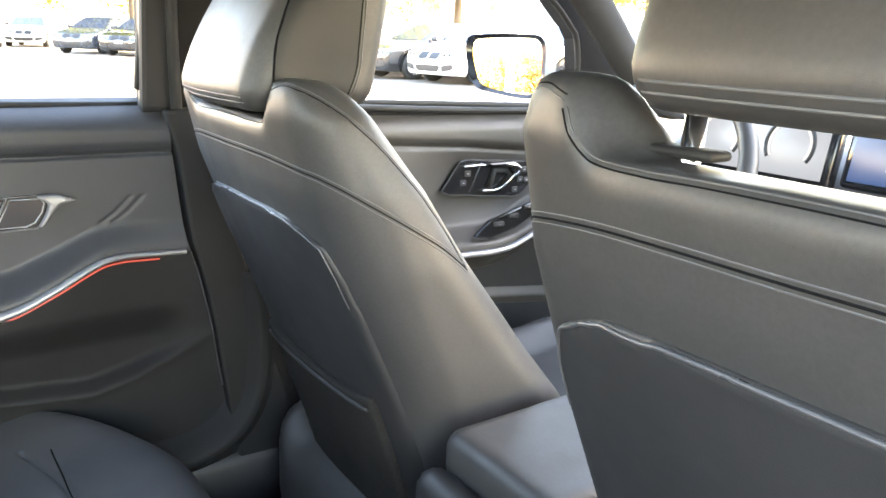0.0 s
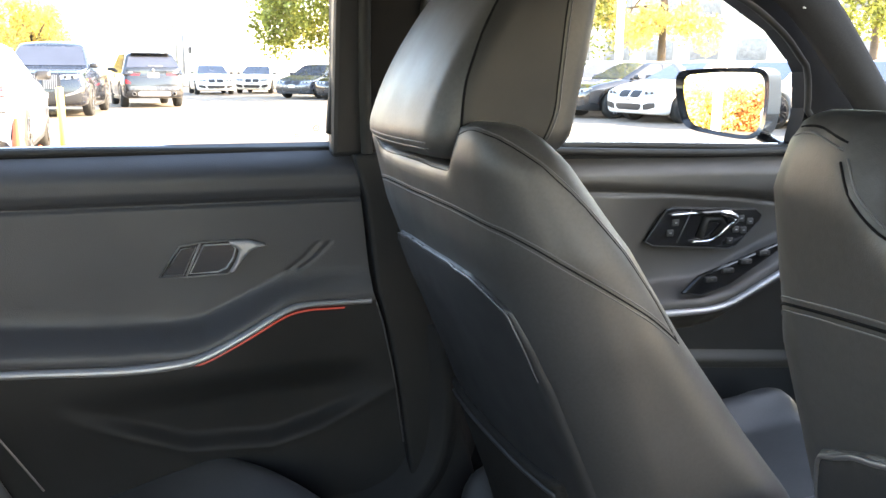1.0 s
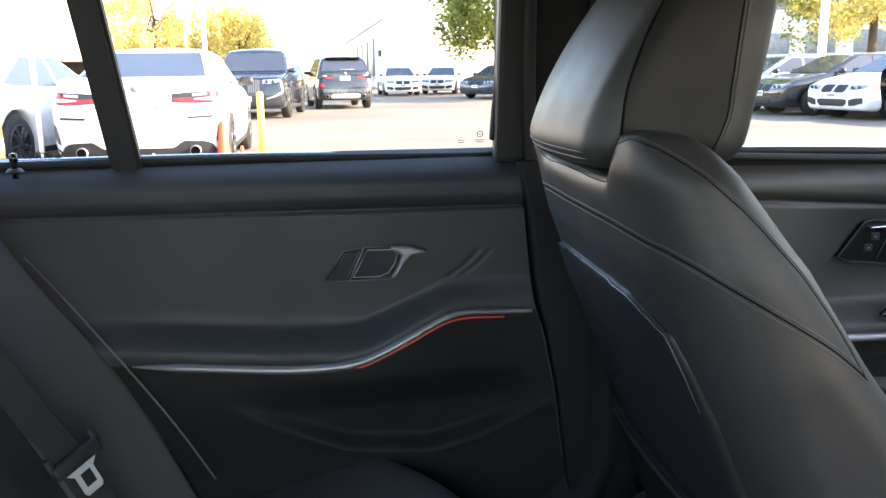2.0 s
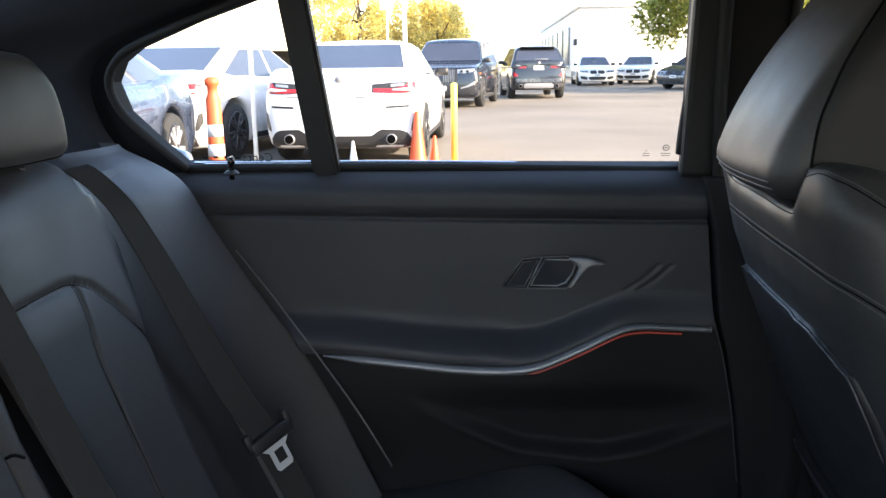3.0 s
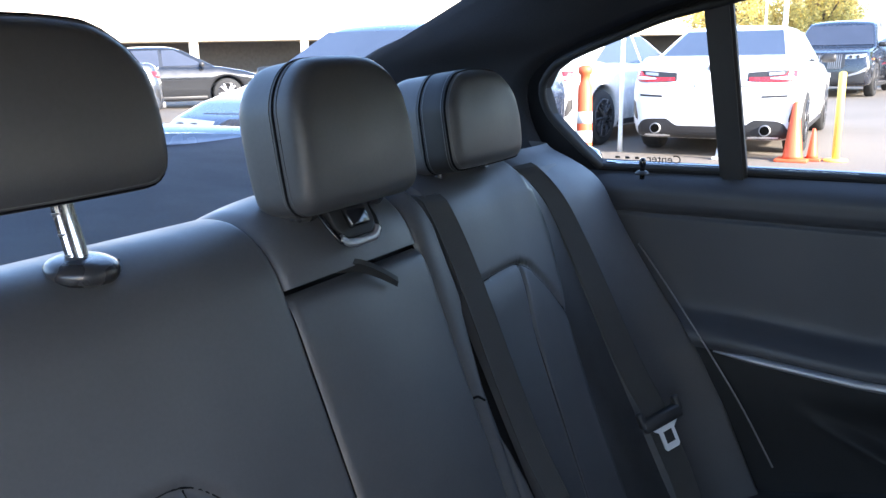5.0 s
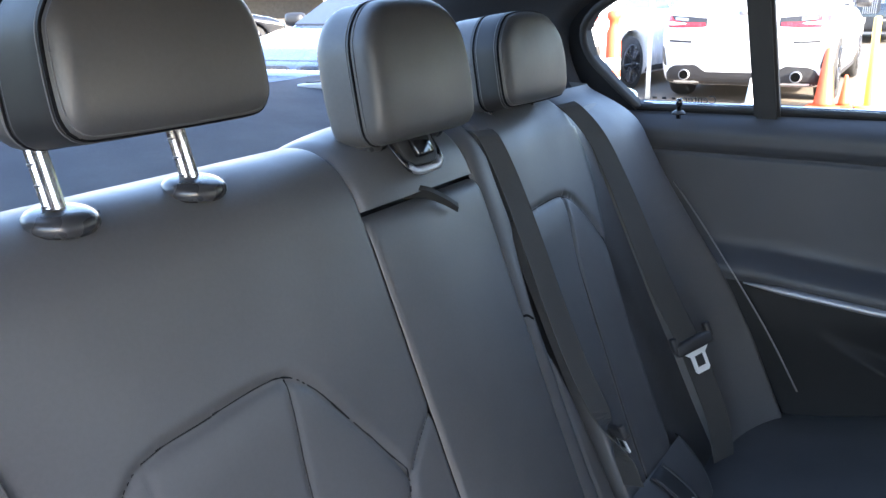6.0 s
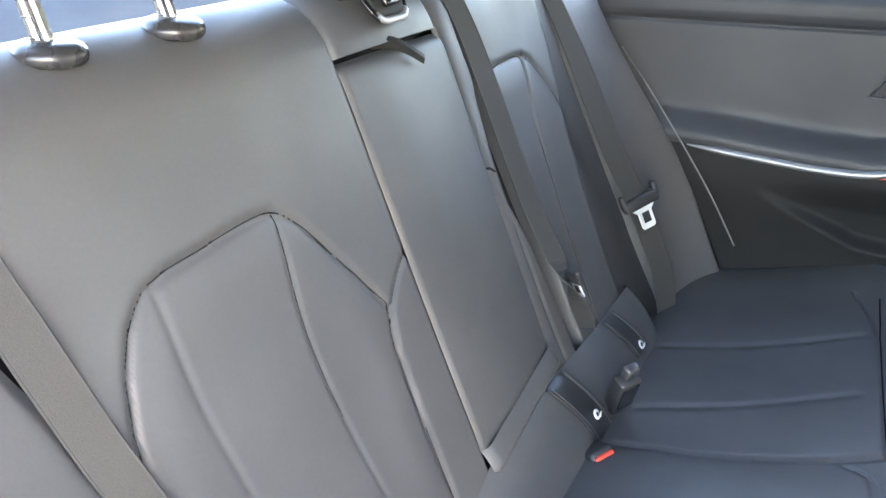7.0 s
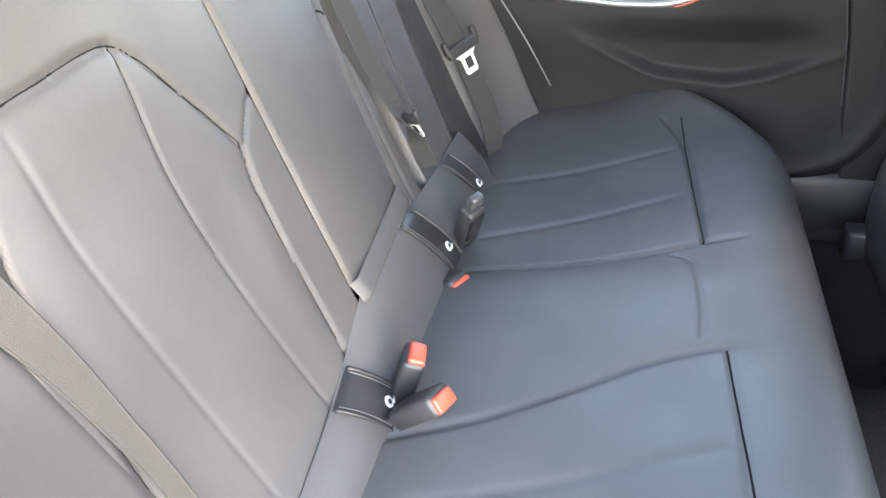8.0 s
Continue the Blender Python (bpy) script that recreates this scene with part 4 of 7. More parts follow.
def isofix(x, half=0.031, low=0.30):
    lean = lambda v: 0.060 * (v - 0.55)
    c = thing("anchor_cover", "black leather-look child seat anchor flap with pale printed symbol", "anchor cover", group="anchor covers")
    me = sheet(np.linspace(x - half, x + half, 16), np.linspace(low, 0.985, 30), lambda u, v: roll_place(u + lean(v), v, 0.0045 - 0.004 * np.exp(-(0.985 - v) / 0.02)))
    part("flap", me, GLOSS_SOFT, c)
    for e in (-half, half):
        part("edge_bead", tube([tuple(map(float, roll_place(np.array(x + e + lean(v)), np.array(v), 0.004))) for v in np.linspace(low, 0.985, 20)], 0.0022, 6), HARD, c)
        part("stitch_line", tube([tuple(map(float, roll_place(np.array(x + e * 0.82 + lean(v)), np.array(v), 0.0048))) for v in np.linspace(low, 0.97, 20)], 0.0006, 5), STITCH, c)
    p, q = [np.array([float(a) for a in roll_place(np.array(x - 0.004 + lean(v)), np.array(v), 0.0052)]) for v in (0.52, 0.56)]
    up = Vector(q - p).normalized()
    out = up.cross(Vector((1, 0, 0)))
    out = out if out.y > 0 else -out
    xv = up.cross(out)
    m = Matrix((xv, up, out)).transposed().to_4x4()
    m.translation = p
    d = part("symbol", lathe([(0.0075, 0), (0.0075, 0.0012), (0.004, 0.0012)], 20), WHITE_MARK, c, "pale round child seat symbol", at=m)
    part("symbol_dot", lathe([(0.0035, 0.0012), (0.0035, 0.0020)], 14), DARK_MARK, d)
    part("symbol_bar", box((0.010, 0.0025, 0.001), 0, (0.007, -0.008, 0.0012)), WHITE_MARK, d)
    return c


isofix(-0.112, 0.028)
isofix(-0.326, 0.022, 0.44)
isofix(0.208, 0.028)


# ---- doors on the far side ----
STRIP_Y = [-0.80, -0.52, -0.41, -0.32, -0.25, -0.205, -0.15, -0.09, -0.055, 0.04, 0.10]
STRIP_Z = [0.703, 0.696, 0.687, 0.681, 0.682, 0.690, 0.714, 0.743, 0.749, 0.746, 0.744]


def rear_trim(y, z):
    """How far the rear door's lining stands in from x = -0.70."""
    zs = np.interp(y, STRIP_Y, STRIP_Z)
    arm = 0.012 + 0.024 * step(y, 0.02, -0.25)
    d = arm * step(z, zs + 0.055, zs + 0.006)
    d = d + 0.014 * np.exp(-((z - zs - 0.03) / 0.02) ** 2) * step(y, -0.20, -0.30)
    d = d - (arm + 0.002) * step(z, zs - 0.03, 0.46) * 0.8
    # top pad rolls over to the glass, with a joint under it
    d = d + 0.008 * step(z, 0.900, 0.925) - 0.055 * np.clip((z - 0.935) / 0.05, 0, 1) ** 2
    d = d - 0.006 * np.exp(-((z - 0.904) / 0.0035) ** 2)
    # bottle pocket
    lip = np.interp(y, [-0.42, -0.37, -0.24, -0.113, -0.043, 0.08, 0.12], [0.63, 0.602, 0.543, 0.529, 0.545, 0.597, 0.62])
    p = step(z, lip - 0.006, lip + 0.022) * step(z, 0.665, 0.600) * step(y, -0.44, -0.26) * step(y, 0.07, -0.04)
    d = d - 0.024 * p + 0.003 * np.exp(-((z - lip) / 0.010) ** 2) * step(y, -0.42, -0.30)
    # two slanting pressed lines in front of the handle
    for off in (0.0, 0.018):
        d = d - 0.0016 * np.exp(-(to_line(y, z, [(-0.080 + off, 0.800), (-0.058 + off, 0.815), (-0.035 + off, 0.838)]) / 0.0025) ** 2)
    return d


def door_front(z):
    """Where the lining of the rear door ends towards the pillar."""
    return np.interp(z, [0.36, 0.538, 0.626, 0.711, 0.760, 0.90, 0.985], [0.118, 0.092, 0.079, 0.061, 0.046, 0.032, 0.020])


rear_door = thing("rear_door", "closed rear door lined in black soft skin with silver strip and red light line", "car door")
strip_z = lambda u: np.interp(u, STRIP_Y, STRIP_Z)
for nm, mat, za, zb in (("upper_lining", SOFT, lambda u: strip_z(u), lambda u: 0.985 + 0 * u), ("lower_lining", LOWER, lambda u: 0.36 + 0 * u, lambda u: strip_z(u))):
    def place(u, v):
        z = za(u) + (zb(u) - za(u)) * v
        y = u + (door_front(z) - 0.052) * np.clip((u + 0.20) / 0.252, 0, 1) ** 2
        return -0.70 + rear_trim(y, z) + 0.006 * np.cos(y * 3), y, z
    part(nm, sheet(np.linspace(-0.86, 0.052, 230), np.linspace(0, 1, 110), place), mat, rear_door)
bm = prism([(-0.95, 0.96), (0.075, 0.96), (0.13, 0.60), (0.20, 0.30), (-0.40, 0.28), (-0.70, 0.60)], 0.02, 0.004)
bmesh.ops.translate(bm, vec=(-0.79, 0, 0), verts=bm.verts)
part("outer_skin", bm, PAINT_OWN, rear_door)
ob = part("belt_seal", tube(spline([(-0.722, -0.76, 0.976), (-0.726, -0.4, 0.978), (-0.726, -0.01, 0.974)], 30), 0.006, 8), RUBBER, rear_door)
part("bright_belt_line", tube(spline([(-0.738, -0.75, 0.980), (-0.742, -0.4, 0.982), (-0.742, -0.01, 0.978)], 30), 0.004, 8), CHROME, rear_door, "thin bright outer belt moulding")


def strip_line(ys, dz=0.0, out=0.004):
    return [(-0.70 + float(rear_trim(np.array(y), np.array(np.interp(y, STRIP_Y, STRIP_Z)))) + out + 0.006 * math.cos(y * 3), y, float(np.interp(y, STRIP_Y, STRIP_Z)) + dz) for y in ys]


edge_z = np.linspace(0.50, 0.745, 24)
part("edge_line", tube([(-0.70 + float(rear_trim(door_front(z), z)) + 0.008, float(door_front(z)) - 0.001, float(z)) for z in edge_z], 0.0012, 6), LIP, rear_door, "thin pale front edge of the lining")
pts = spline(strip_line([-0.535, -0.41, -0.32, -0.25, -0.205, -0.15, -0.09, -0.055, 0.0, 0.042]), 70)
part("silver_strip", tube(pts, np.interp(np.linspace(0, 1, 70), [0, 0.1, 0.5, 1], [0.0015, 0.0075, 0.0085, 0.005]), 10, flat=0.8), SATIN, rear_door, "satin silver trim strip")
part("light_line", tube(spline(strip_line([-0.222, -0.205, -0.15, -0.09, -0.055, -0.03, 0.0], -0.0085, 0.0045), 50), 0.0013, 6), LED, rear_door, "glowing red light line")
HANDLE = [(-0.263, 0.802), (-0.233, 0.845), (-0.203, 0.849), (-0.143, 0.850), (-0.113, 0.841), (-0.139, 0.834), (-0.168, 0.801), (-0.224, 0.800)]


def door_handle(parent, outline, x, lever, split, bright=SATIN, name="door_handle", depth=0.006, plate=None, rim=None):
    rim = rim or bright
    bm = prism(outline, depth, 0.002)
    bmesh.ops.translate(bm, vec=(x, 0, 0), verts=bm.verts)
    h = part(name, bm, GLOSS, parent, "gloss black inner door handle with pale rim")
    part("rim", tube([(x + depth, a, b) for a, b in outline + outline[:1]], 0.0014, 6, up=(1, 0, 0)), rim, h)
    if plate:
        pl = prism(plate, 0.003, 0.001)
        bmesh.ops.translate(pl, vec=(x + depth, 0, 0), verts=pl.verts)
        part("face_plate", pl, GLOSS, h, "gloss black face plate with a pale edge")
        part("plate_edge", tube([(x + depth + 0.003, a, b) for a, b in plate + plate[:1]], 0.0009, 6, up=(1, 0, 0)), MID_SATIN, h)
    lv = prism(lever, 0.016, 0.004)
    bmesh.ops.translate(lv, vec=(x + depth, 0, 0), verts=lv.verts)
    part("lever", lv, SATIN if plate else GLOSS, h)
    part("split", tube([(x + depth + 0.002, a, b) for a, b in split], 0.0014, 6, up=(1, 0, 0)), bright, h)
    return h


door_handle(rear_door, HANDLE, -0.697, [(-0.168, 0.851), (-0.138, 0.851), (-0.111, 0.842), (-0.136, 0.836), (-0.150, 0.820), (-0.160, 0.806), (-0.167, 0.804), (-0.156, 0.822), (-0.151, 0.837), (-0.160, 0.845)], [(-0.205, 0.848), (-0.226, 0.802)],
            bright=SATIN, plate=[(-0.257, 0.805), (-0.232, 0.841), (-0.211, 0.844), (-0.230, 0.804)], rim=MID_SATIN)
part("handle_opening", tube([(-0.690, a, b) for a, b in ((-0.200, 0.845), (-0.221, 0.805), (-0.182, 0.805), (-0.170, 0.810), (-0.160, 0.824), (-0.156, 0.838), (-0.162, 0.845), (-0.200, 0.845))], 0.0012, 6, up=(1, 0, 0)), SATIN, rear_door, "thin pale rim round the handle's opening")
pin = thing("lock_pin", "small black door lock pin standing on the door top", "lock pin", at=pose(-0.690, -0.672, 0.962))
part("pin_stem", lathe([(0.004, 0), (0.004, 0.022), (0.0055, 0.024), (0.0055, 0.032), (0.003, 0.035)], 14), GLOSS, pin)
part("pin_base", lathe([(0.012, 0.008), (0.012, 0.010), (0.008, 0.014)], 18), HARD, pin)

FS_Y, FS_Z = [0.10, 0.45, 0.577, 0.65, 0.70, 0.84, 0.95], [0.69, 0.684, 0.682, 0.682, 0.692, 0.756, 0.80]


def front_trim(y, z):
    zs = np.interp(y, FS_Y, FS_Z)
    d = 0.045 * step(y, 0.12, 0.40) * step(z, zs + 0.05, zs + 0.01) - 0.04 * step(y, 0.12, 0.40) * step(z, zs - 0.004, zs - 0.05)
    seam = np.interp(y, [0.1, 0.425, 0.604, 0.75, 0.865, 1.0], [0.899, 0.897, 0.888, 0.875, 0.859, 0.84])
    d = d + 0.012 * step(z, seam - 0.004, seam + 0.020) - 0.055 * np.clip((z - 0.922) / 0.05, 0, 1) ** 2 - 0.007 * np.exp(-((z - seam) / 0.004) ** 2)
    # scoop round the handle
    s = np.exp(-((y - 0.69) / 0.17) ** 4 - ((z - 0.80) / 0.075) ** 4)
    d = d - 0.018 * s
    d = d + 0.01 * np.exp(-((z - np.interp(y, [0.5, 0.63, 0.88], [0.59, 0.578, 0.55])) / 0.012) ** 2)
    return d


front_door = thing("front_door", "closed front door lined in dark grey skin with chrome handle and switches", "car door")
part("lining", sheet(np.linspace(0.068, 1.05, 220), np.linspace(0.30, 0.972, 180), lambda u, v: (-0.715 + front_trim(u, v), u, v - 0.016 * np.clip((u - 0.10) / 0.75, 0, 1) * np.clip((v - 0.30) / 0.67, 0, 1) ** 6)), SOFT_TOP, front_door)
bm = prism([(0.08, 0.96), (1.10, 0.95), (1.10, 0.28), (0.20, 0.28), (0.14, 0.60)], 0.02, 0.004)
bmesh.ops.translate(bm, vec=(-0.79, 0, 0), verts=bm.verts)
part("outer_skin", bm, PAINT_OWN, front_door)
part("belt_seal", tube(spline([(-0.732, 0.08, 0.972), (-0.735, 0.45, 0.970), (-0.733, 0.86, 0.957)], 30), 0.006, 8), RUBBER, front_door)
part("bright_belt_line", tube(spline([(-0.745, 0.08, 0.978), (-0.75, 0.45, 0.975), (-0.748, 0.84, 0.961)], 30), 0.004, 8), CHROME, front_door, "thin bright outer belt moulding")
fy = [0.45, 0.577, 0.65, 0.70, 0.77, 0.85, 0.90]
part("silver_strip", tube(spline([(-0.715 + 0.052, y, float(np.interp(y, FS_Y, FS_Z))) for y in fy], 50), 0.0075, 10, flat=0.8), SATIN, front_door, "satin silver trim strip")
FH = [(0.547, 0.800), (0.590, 0.856), (0.605, 0.859), (0.780, 0.848), (0.795, 0.836), (0.790, 0.825), (0.742, 0.781), (0.725, 0.777), (0.565, 0.791)]
fh = door_handle(front_door, FH, -0.726, [(0.640, 0.852), (0.715, 0.853), (0.738, 0.838), (0.722, 0.815), (0.700, 0.842), (0.655, 0.845)], [(0.640, 0.852), (0.612, 0.794)], bright=DARK_SATIN, depth=0.008, rim=HARD)
part("handle_opening", tube([(-0.7165, a, b) for a, b in ((0.660, 0.801), (0.672, 0.835), (0.700, 0.835), (0.712, 0.822), (0.690, 0.799))], 0.007, 8, up=(1, 0, 0)), RUBBER, fh, "dark hollow behind the pull")
pull = spline([(-0.713, 0.596, 0.846), (-0.710, 0.650, 0.848), (-0.706, 0.705, 0.846), (-0.704, 0.728, 0.834), (-0.706, 0.712, 0.822), (-0.708, 0.700, 0.810), (-0.710, 0.676, 0.796), (-0.713, 0.642, 0.795)], 60)
part("pull_lever", tube(pull, np.interp(np.linspace(0, 1, 60), [0, 0.25, 0.5, 0.62, 0.8, 1], [0.0016, 0.003, 0.0068, 0.0050, 0.0030, 0.0026]), 8, up=(1, 0, 0)), CHROME, fh, "chrome pull lever")
for k, (y, z) in enumerate(((0.608, 0.831), (0.598, 0.813), (0.748, 0.832), (0.768, 0.826), (0.738, 0.812), (0.755, 0.810), (0.726, 0.792))):
    part("memory_button", box((0.003, 0.014, 0.012), 0.001, (-0.717, y, z)), HARD, fh)
    part("mark", box((0.001, 0.004, 0.0015), 0, (-0.715, y, z)), SATIN, fh)
panel = prism([(0.600, 0.712), (0.635, 0.742), (0.80, 0.792), (0.815, 0.785), (0.70, 0.722), (0.64, 0.705)], 0.010, 0.003)
bmesh.ops.translate(panel, vec=(-0.682, 0, 0), verts=panel.verts)
sw = part("switch_panel", panel, GLOSS, front_door, "gloss black window switch panel")
for y, z in ((0.655, 0.735), (0.690, 0.749), (0.727, 0.763), (0.765, 0.776)):
    part("switch", box((0.008, 0.024, 0.009), 0.0015, (-0.670, y, z)), HARD, sw)
    part("mark", box((0.0008, 0.006, 0.002), 0, (-0.6658, y, z)), DARK_SATIN, sw)
# front door's dark lower half and its pocket
bm = prism([(0.10, 0.655), (0.66, 0.655), (0.70, 0.66), (0.86, 0.725), (0.98, 0.76), (1.02, 0.35), (0.10, 0.35)], 0.006, 0.002)
bmesh.ops.translate(bm, vec=(-0.715, 0, 0), verts=bm.verts)
part("lower_lining", bm, LOWER, front_door)

# outside mirror on the door
mir = thing("door_mirror", "black door mirror on its arm, reflecting a sunlit hedge", "car mirror", at=Matrix(((0.915, 0.403, 0, -0.88), (0.403, -0.915, 0, 0.80), (0, 0, 1, 1.03), (0, 0, 0, 1))))
FACE = [(-0.078, 0.048), (-0.070, 0.057), (-0.05, 0.060), (0.0, 0.063), (0.07, 0.063), (0.086, 0.058), (0.094, 0.044), (0.096, 0.0), (0.091, -0.034), (0.080, -0.049), (0.058, -0.055), (0.0, -0.050), (-0.042, -0.043), (-0.060, -0.030), (-0.072, 0.0), (-0.079, 0.030)]
ring = [tuple(p) for p in spline(FACE + FACE[:1], 60)][:-1]


def shell(scale0, y0, scale1, y1, cap):
    bm = bmesh.new()
    a = [bm.verts.new((u * scale0 + 0.004, y0, v * scale0)) for u, v in ring]
    b = [bm.verts.new((u * scale1 + 0.004, y1, v * scale1)) for u, v in ring]
    for k in range(len(ring)):
        j = (k + 1) % len(ring)
        bm.faces.new((a[k], a[j], b[j], b[k]))
    if cap:
        bm.faces.new(b)
    for f in bm.faces:
        f.smooth = True
    return bm


PAINT_BLACK = material("black_car_paint", (0.015, 0.016, 0.018), 0.2, coat=1.0, vary=0.05)
part("mirror_housing", shell(1.14, 0.016, 1.14, -0.035, False), PAINT_BLACK, mir)
part("housing_back", shell(1.14, -0.035, 0.5, -0.085, True), PAINT_BLACK, mir)
part("inner_frame", shell(1.14, 0.0165, 1.0, 0.006, False), GLOSS, mir)
bm = bmesh.new()
bm.faces.new([bm.verts.new((u * 1.01 + 0.004, 0.004, v * 1.01)) for u, v in ring])
part("mirror_glass", bm, MIRROR, mir, "silvered mirror glass")
part("arm", tube(spline([(0.085, -0.03, -0.058), (0.115, -0.02, -0.066), (0.150, 0.0, -0.072)], 14), [0.02] * 14, 10, flat=0.45), GLOSS, mir)

# ---- front seats ----
TZ = [0.32, 0.52, 0.65, 0.73, 0.85, 0.94, 1.02, 1.06, 1.10]
TB = [0.245, 0.185, 0.138, 0.106, 0.056, 0.022, 0.003, 0.006, 0.012]
TF = [0.54, 0.46, 0.388, 0.32, 0.228, 0.170, 0.108, 0.070, 0.05]
TW = [0.225, 0.240, 0.248, 0.252, 0.252, 0.246, 0.226, 0.200, 0.17]


def seat_field(X, Y, Z):
    b, f, w = np.interp(Z, TZ, TB), np.interp(Z, TZ, TF), np.interp(Z, TZ, TW)
    wing = step(np.abs(X), 0.11, 0.20)
    f = b + (f - b) * (0.62 + 0.38 * wing)
    b = b + 0.030 * (np.abs(X) / 0.25) ** 3
    w = w - 0.012 * np.clip((f - Y) / 0.3, 0, 1)
    r = np.minimum(0.055, 0.45 * (f - b))
    dx, dy = np.abs(X) - (w - r), np.abs(Y - (b + f) / 2) - ((f - b) / 2 - r)
    d = np.sqrt(np.maximum(dx, 0) ** 2 + np.maximum(dy, 0) ** 2) + np.minimum(np.maximum(dx, dy), 0) - r
    ahead = step(Y, 0.015, 0.055)
    top = 1.014 + 0.045 * step(np.abs(X), 0.122 - 0.030 * ahead, 0.152 - 0.016 * ahead) - 0.05 * step(np.abs(X), 0.185, 0.26) - 0.05 * np.clip(Y - 0.02, 0.0, 0.1)
    d = smax(d, (Z - top) * 0.7, 0.016)
    return smax(d, 0.34 - Z, 0.03)


def front_seat(label, xc, head_label, head_z, dz, head_x=0.0, head_y=0.0, lift=0.0):
    head_z -= dz
    s = thing("front_seat", label, "car seat", at=pose(xc, 0, dz), group="front seats")
    me = net((-0.29, -0.04, 0.30), (0.29, 0.54, 1.13), 0.008, seat_field, "front_backrest")
    part("backrest_body", me, LEATHER_FRONT, s)

    def seam(line, way, n=90, pair=0.0036):
        part("seam", tube(hug(me, line, n), 0.0009 if way else 0.0006, 6), SEAM, s)
        for o in (-pair, pair) if way else (pair,):
            part("stitch_line", tube(hug(me, line, n, o, 0.0001), 0.0006, 5), STITCH, s)

    for sx in (1, -1):
        # double seam round the shoulders, falling forward along the sides
        seam([(0.0, 0.0, 0.970), (sx * 0.064, 0.0, 0.970), (sx * 0.13, 0.004, 0.968), (sx * 0.193, 0.028, 0.963), (sx * 0.222, 0.052, 0.952), (sx * 0.238, 0.083, 0.934), (sx * 0.246, 0.133, 0.904),
              (sx * 0.245, 0.177, 0.876), (sx * 0.239, 0.212, 0.849)], True)
        # edge of the front wing, from the headrest's hollow over the shoulder
        seam([(sx * 0.150, 0.016, 1.045), (sx * 0.170, 0.020, 1.050), (sx * 0.191, 0.029, 1.046), (sx * 0.215, 0.058, 1.027), (sx * 0.228, 0.105, 0.984), (sx * 0.233, 0.150, 0.935),
              (sx * 0.236, 0.185, 0.895), (sx * 0.239, 0.210, 0.852)], False)
    seam([(-0.150, 0.010, 1.038), (-0.142, 0.010, 1.024), (-0.128, 0.009, 1.013), (-0.10, 0.010, 1.009), (-0.04, 0.012, 1.009), (0.04, 0.012, 1.009), (0.10, 0.010, 1.009), (0.128, 0.009, 1.013), (0.142, 0.010, 1.024),
          (0.150, 0.010, 1.038)], False)

    def back_shell(X, Y, Z):
        d = seat_field(X, Y, Z) - 0.006
        half = np.interp(Z - lift, [0.30, 0.70, 0.80, 0.85, 0.88, 0.905], [0.195, 0.208, 0.206, 0.199, 0.186, 0.13])
        d = smax(d, np.abs(X) - half, 0.008)
        d = smax(d, Z - 0.908 - lift + 0.014 * (np.abs(X) / 0.18) ** 4, 0.008)
        return smax(d, Y - np.interp(Z, TZ, TB) - 0.05, 0.008)

    sh = part("back_shell", net((-0.25, -0.03, 0.34), (0.25, 0.27, 0.94), 0.0045, back_shell, "back_shell"), HARD, s, "hard black plastic seat-back shell")
    soft = bmesh.new()
    soft.from_mesh(sh.data)
    for _ in range(3):
        bmesh.ops.smooth_vert(soft, verts=soft.verts, factor=0.5, use_axis_x=True, use_axis_y=True, use_axis_z=True)
    soft.to_mesh(sh.data)
    soft.free()
    lip = hug(sh.data, [(x, y, z + lift) for x, y, z in ((-0.205, 0.060, 0.800), (-0.200, 0.040, 0.850), (-0.186, 0.026, 0.880), (-0.160, 0.010, 0.897), (-0.11, 0.004, 0.905), (0.0, 0.002, 0.908), (0.11, 0.004, 0.905), (0.160, 0.010, 0.897),
                      (0.186, 0.026, 0.880), (0.200, 0.040, 0.850), (0.205, 0.060, 0.800))], 110, 0.0, 0.0006)
    # paler tube carries the highlight caught by the shell's edge
    part("shell_lip", tube(lip, np.interp(np.linspace(0, 1, len(lip)), [0, 0.2, 0.8, 1], [0.0006, 0.0017, 0.0017, 0.0006]), 6), LIP, sh, "pale line painting the highlight on the shell's edge")

    def pocket(X, Y, Z):
        d = seat_field(X, Y, Z) - 0.016
        top = 0.668 + 0.012 * (X / 0.17) ** 2
        d = smax(d, np.abs(X) - np.interp(Z, [0.36, 0.60], [0.150, 0.168]), 0.008)
        d = smax(smax(d, Z - top, 0.006), 0.40 - Z, 0.02)
        return smax(d, Y - np.interp(Z, TZ, TB) - 0.03, 0.006)

    pk = part("map_pocket", net((-0.20, -0.03, 0.37), (0.20, 0.24, 0.70), 0.006, pocket, "map_pocket"), CARPET, s, "dark woven map pocket")
    rim = drape(pk.data, [(-0.160, -0.2, 0.661), (-0.08, -0.2, 0.659), (0.0, -0.2, 0.657), (0.08, -0.2, 0.659), (0.160, -0.2, 0.661)], (0, 1, 0), 30, 0.001)
    part("elastic_rim", tube(rim, 0.003, 6), HARD, pk)
    # cushion block of the seat
    part("seat_cushion", net((-0.29, 0.12, 0.26), (0.29, 0.82, 0.60), 0.012,
                             lambda X, Y, Z: rbox(X, Y - 0.47, Z - 0.40 - 0.12 * (Y - 0.47) - 0.05 * step(np.abs(X), 0.15, 0.24), (0.25, 0.32, 0.10), 0.06), "seat_cushion"), LEATHER_FRONT, s)
    for sx in (-1, 1):
        part("seat_rail", box((0.05, 0.6, 0.08), 0.01, (sx * 0.19, 0.42, 0.285 - dz)), HARD, s)

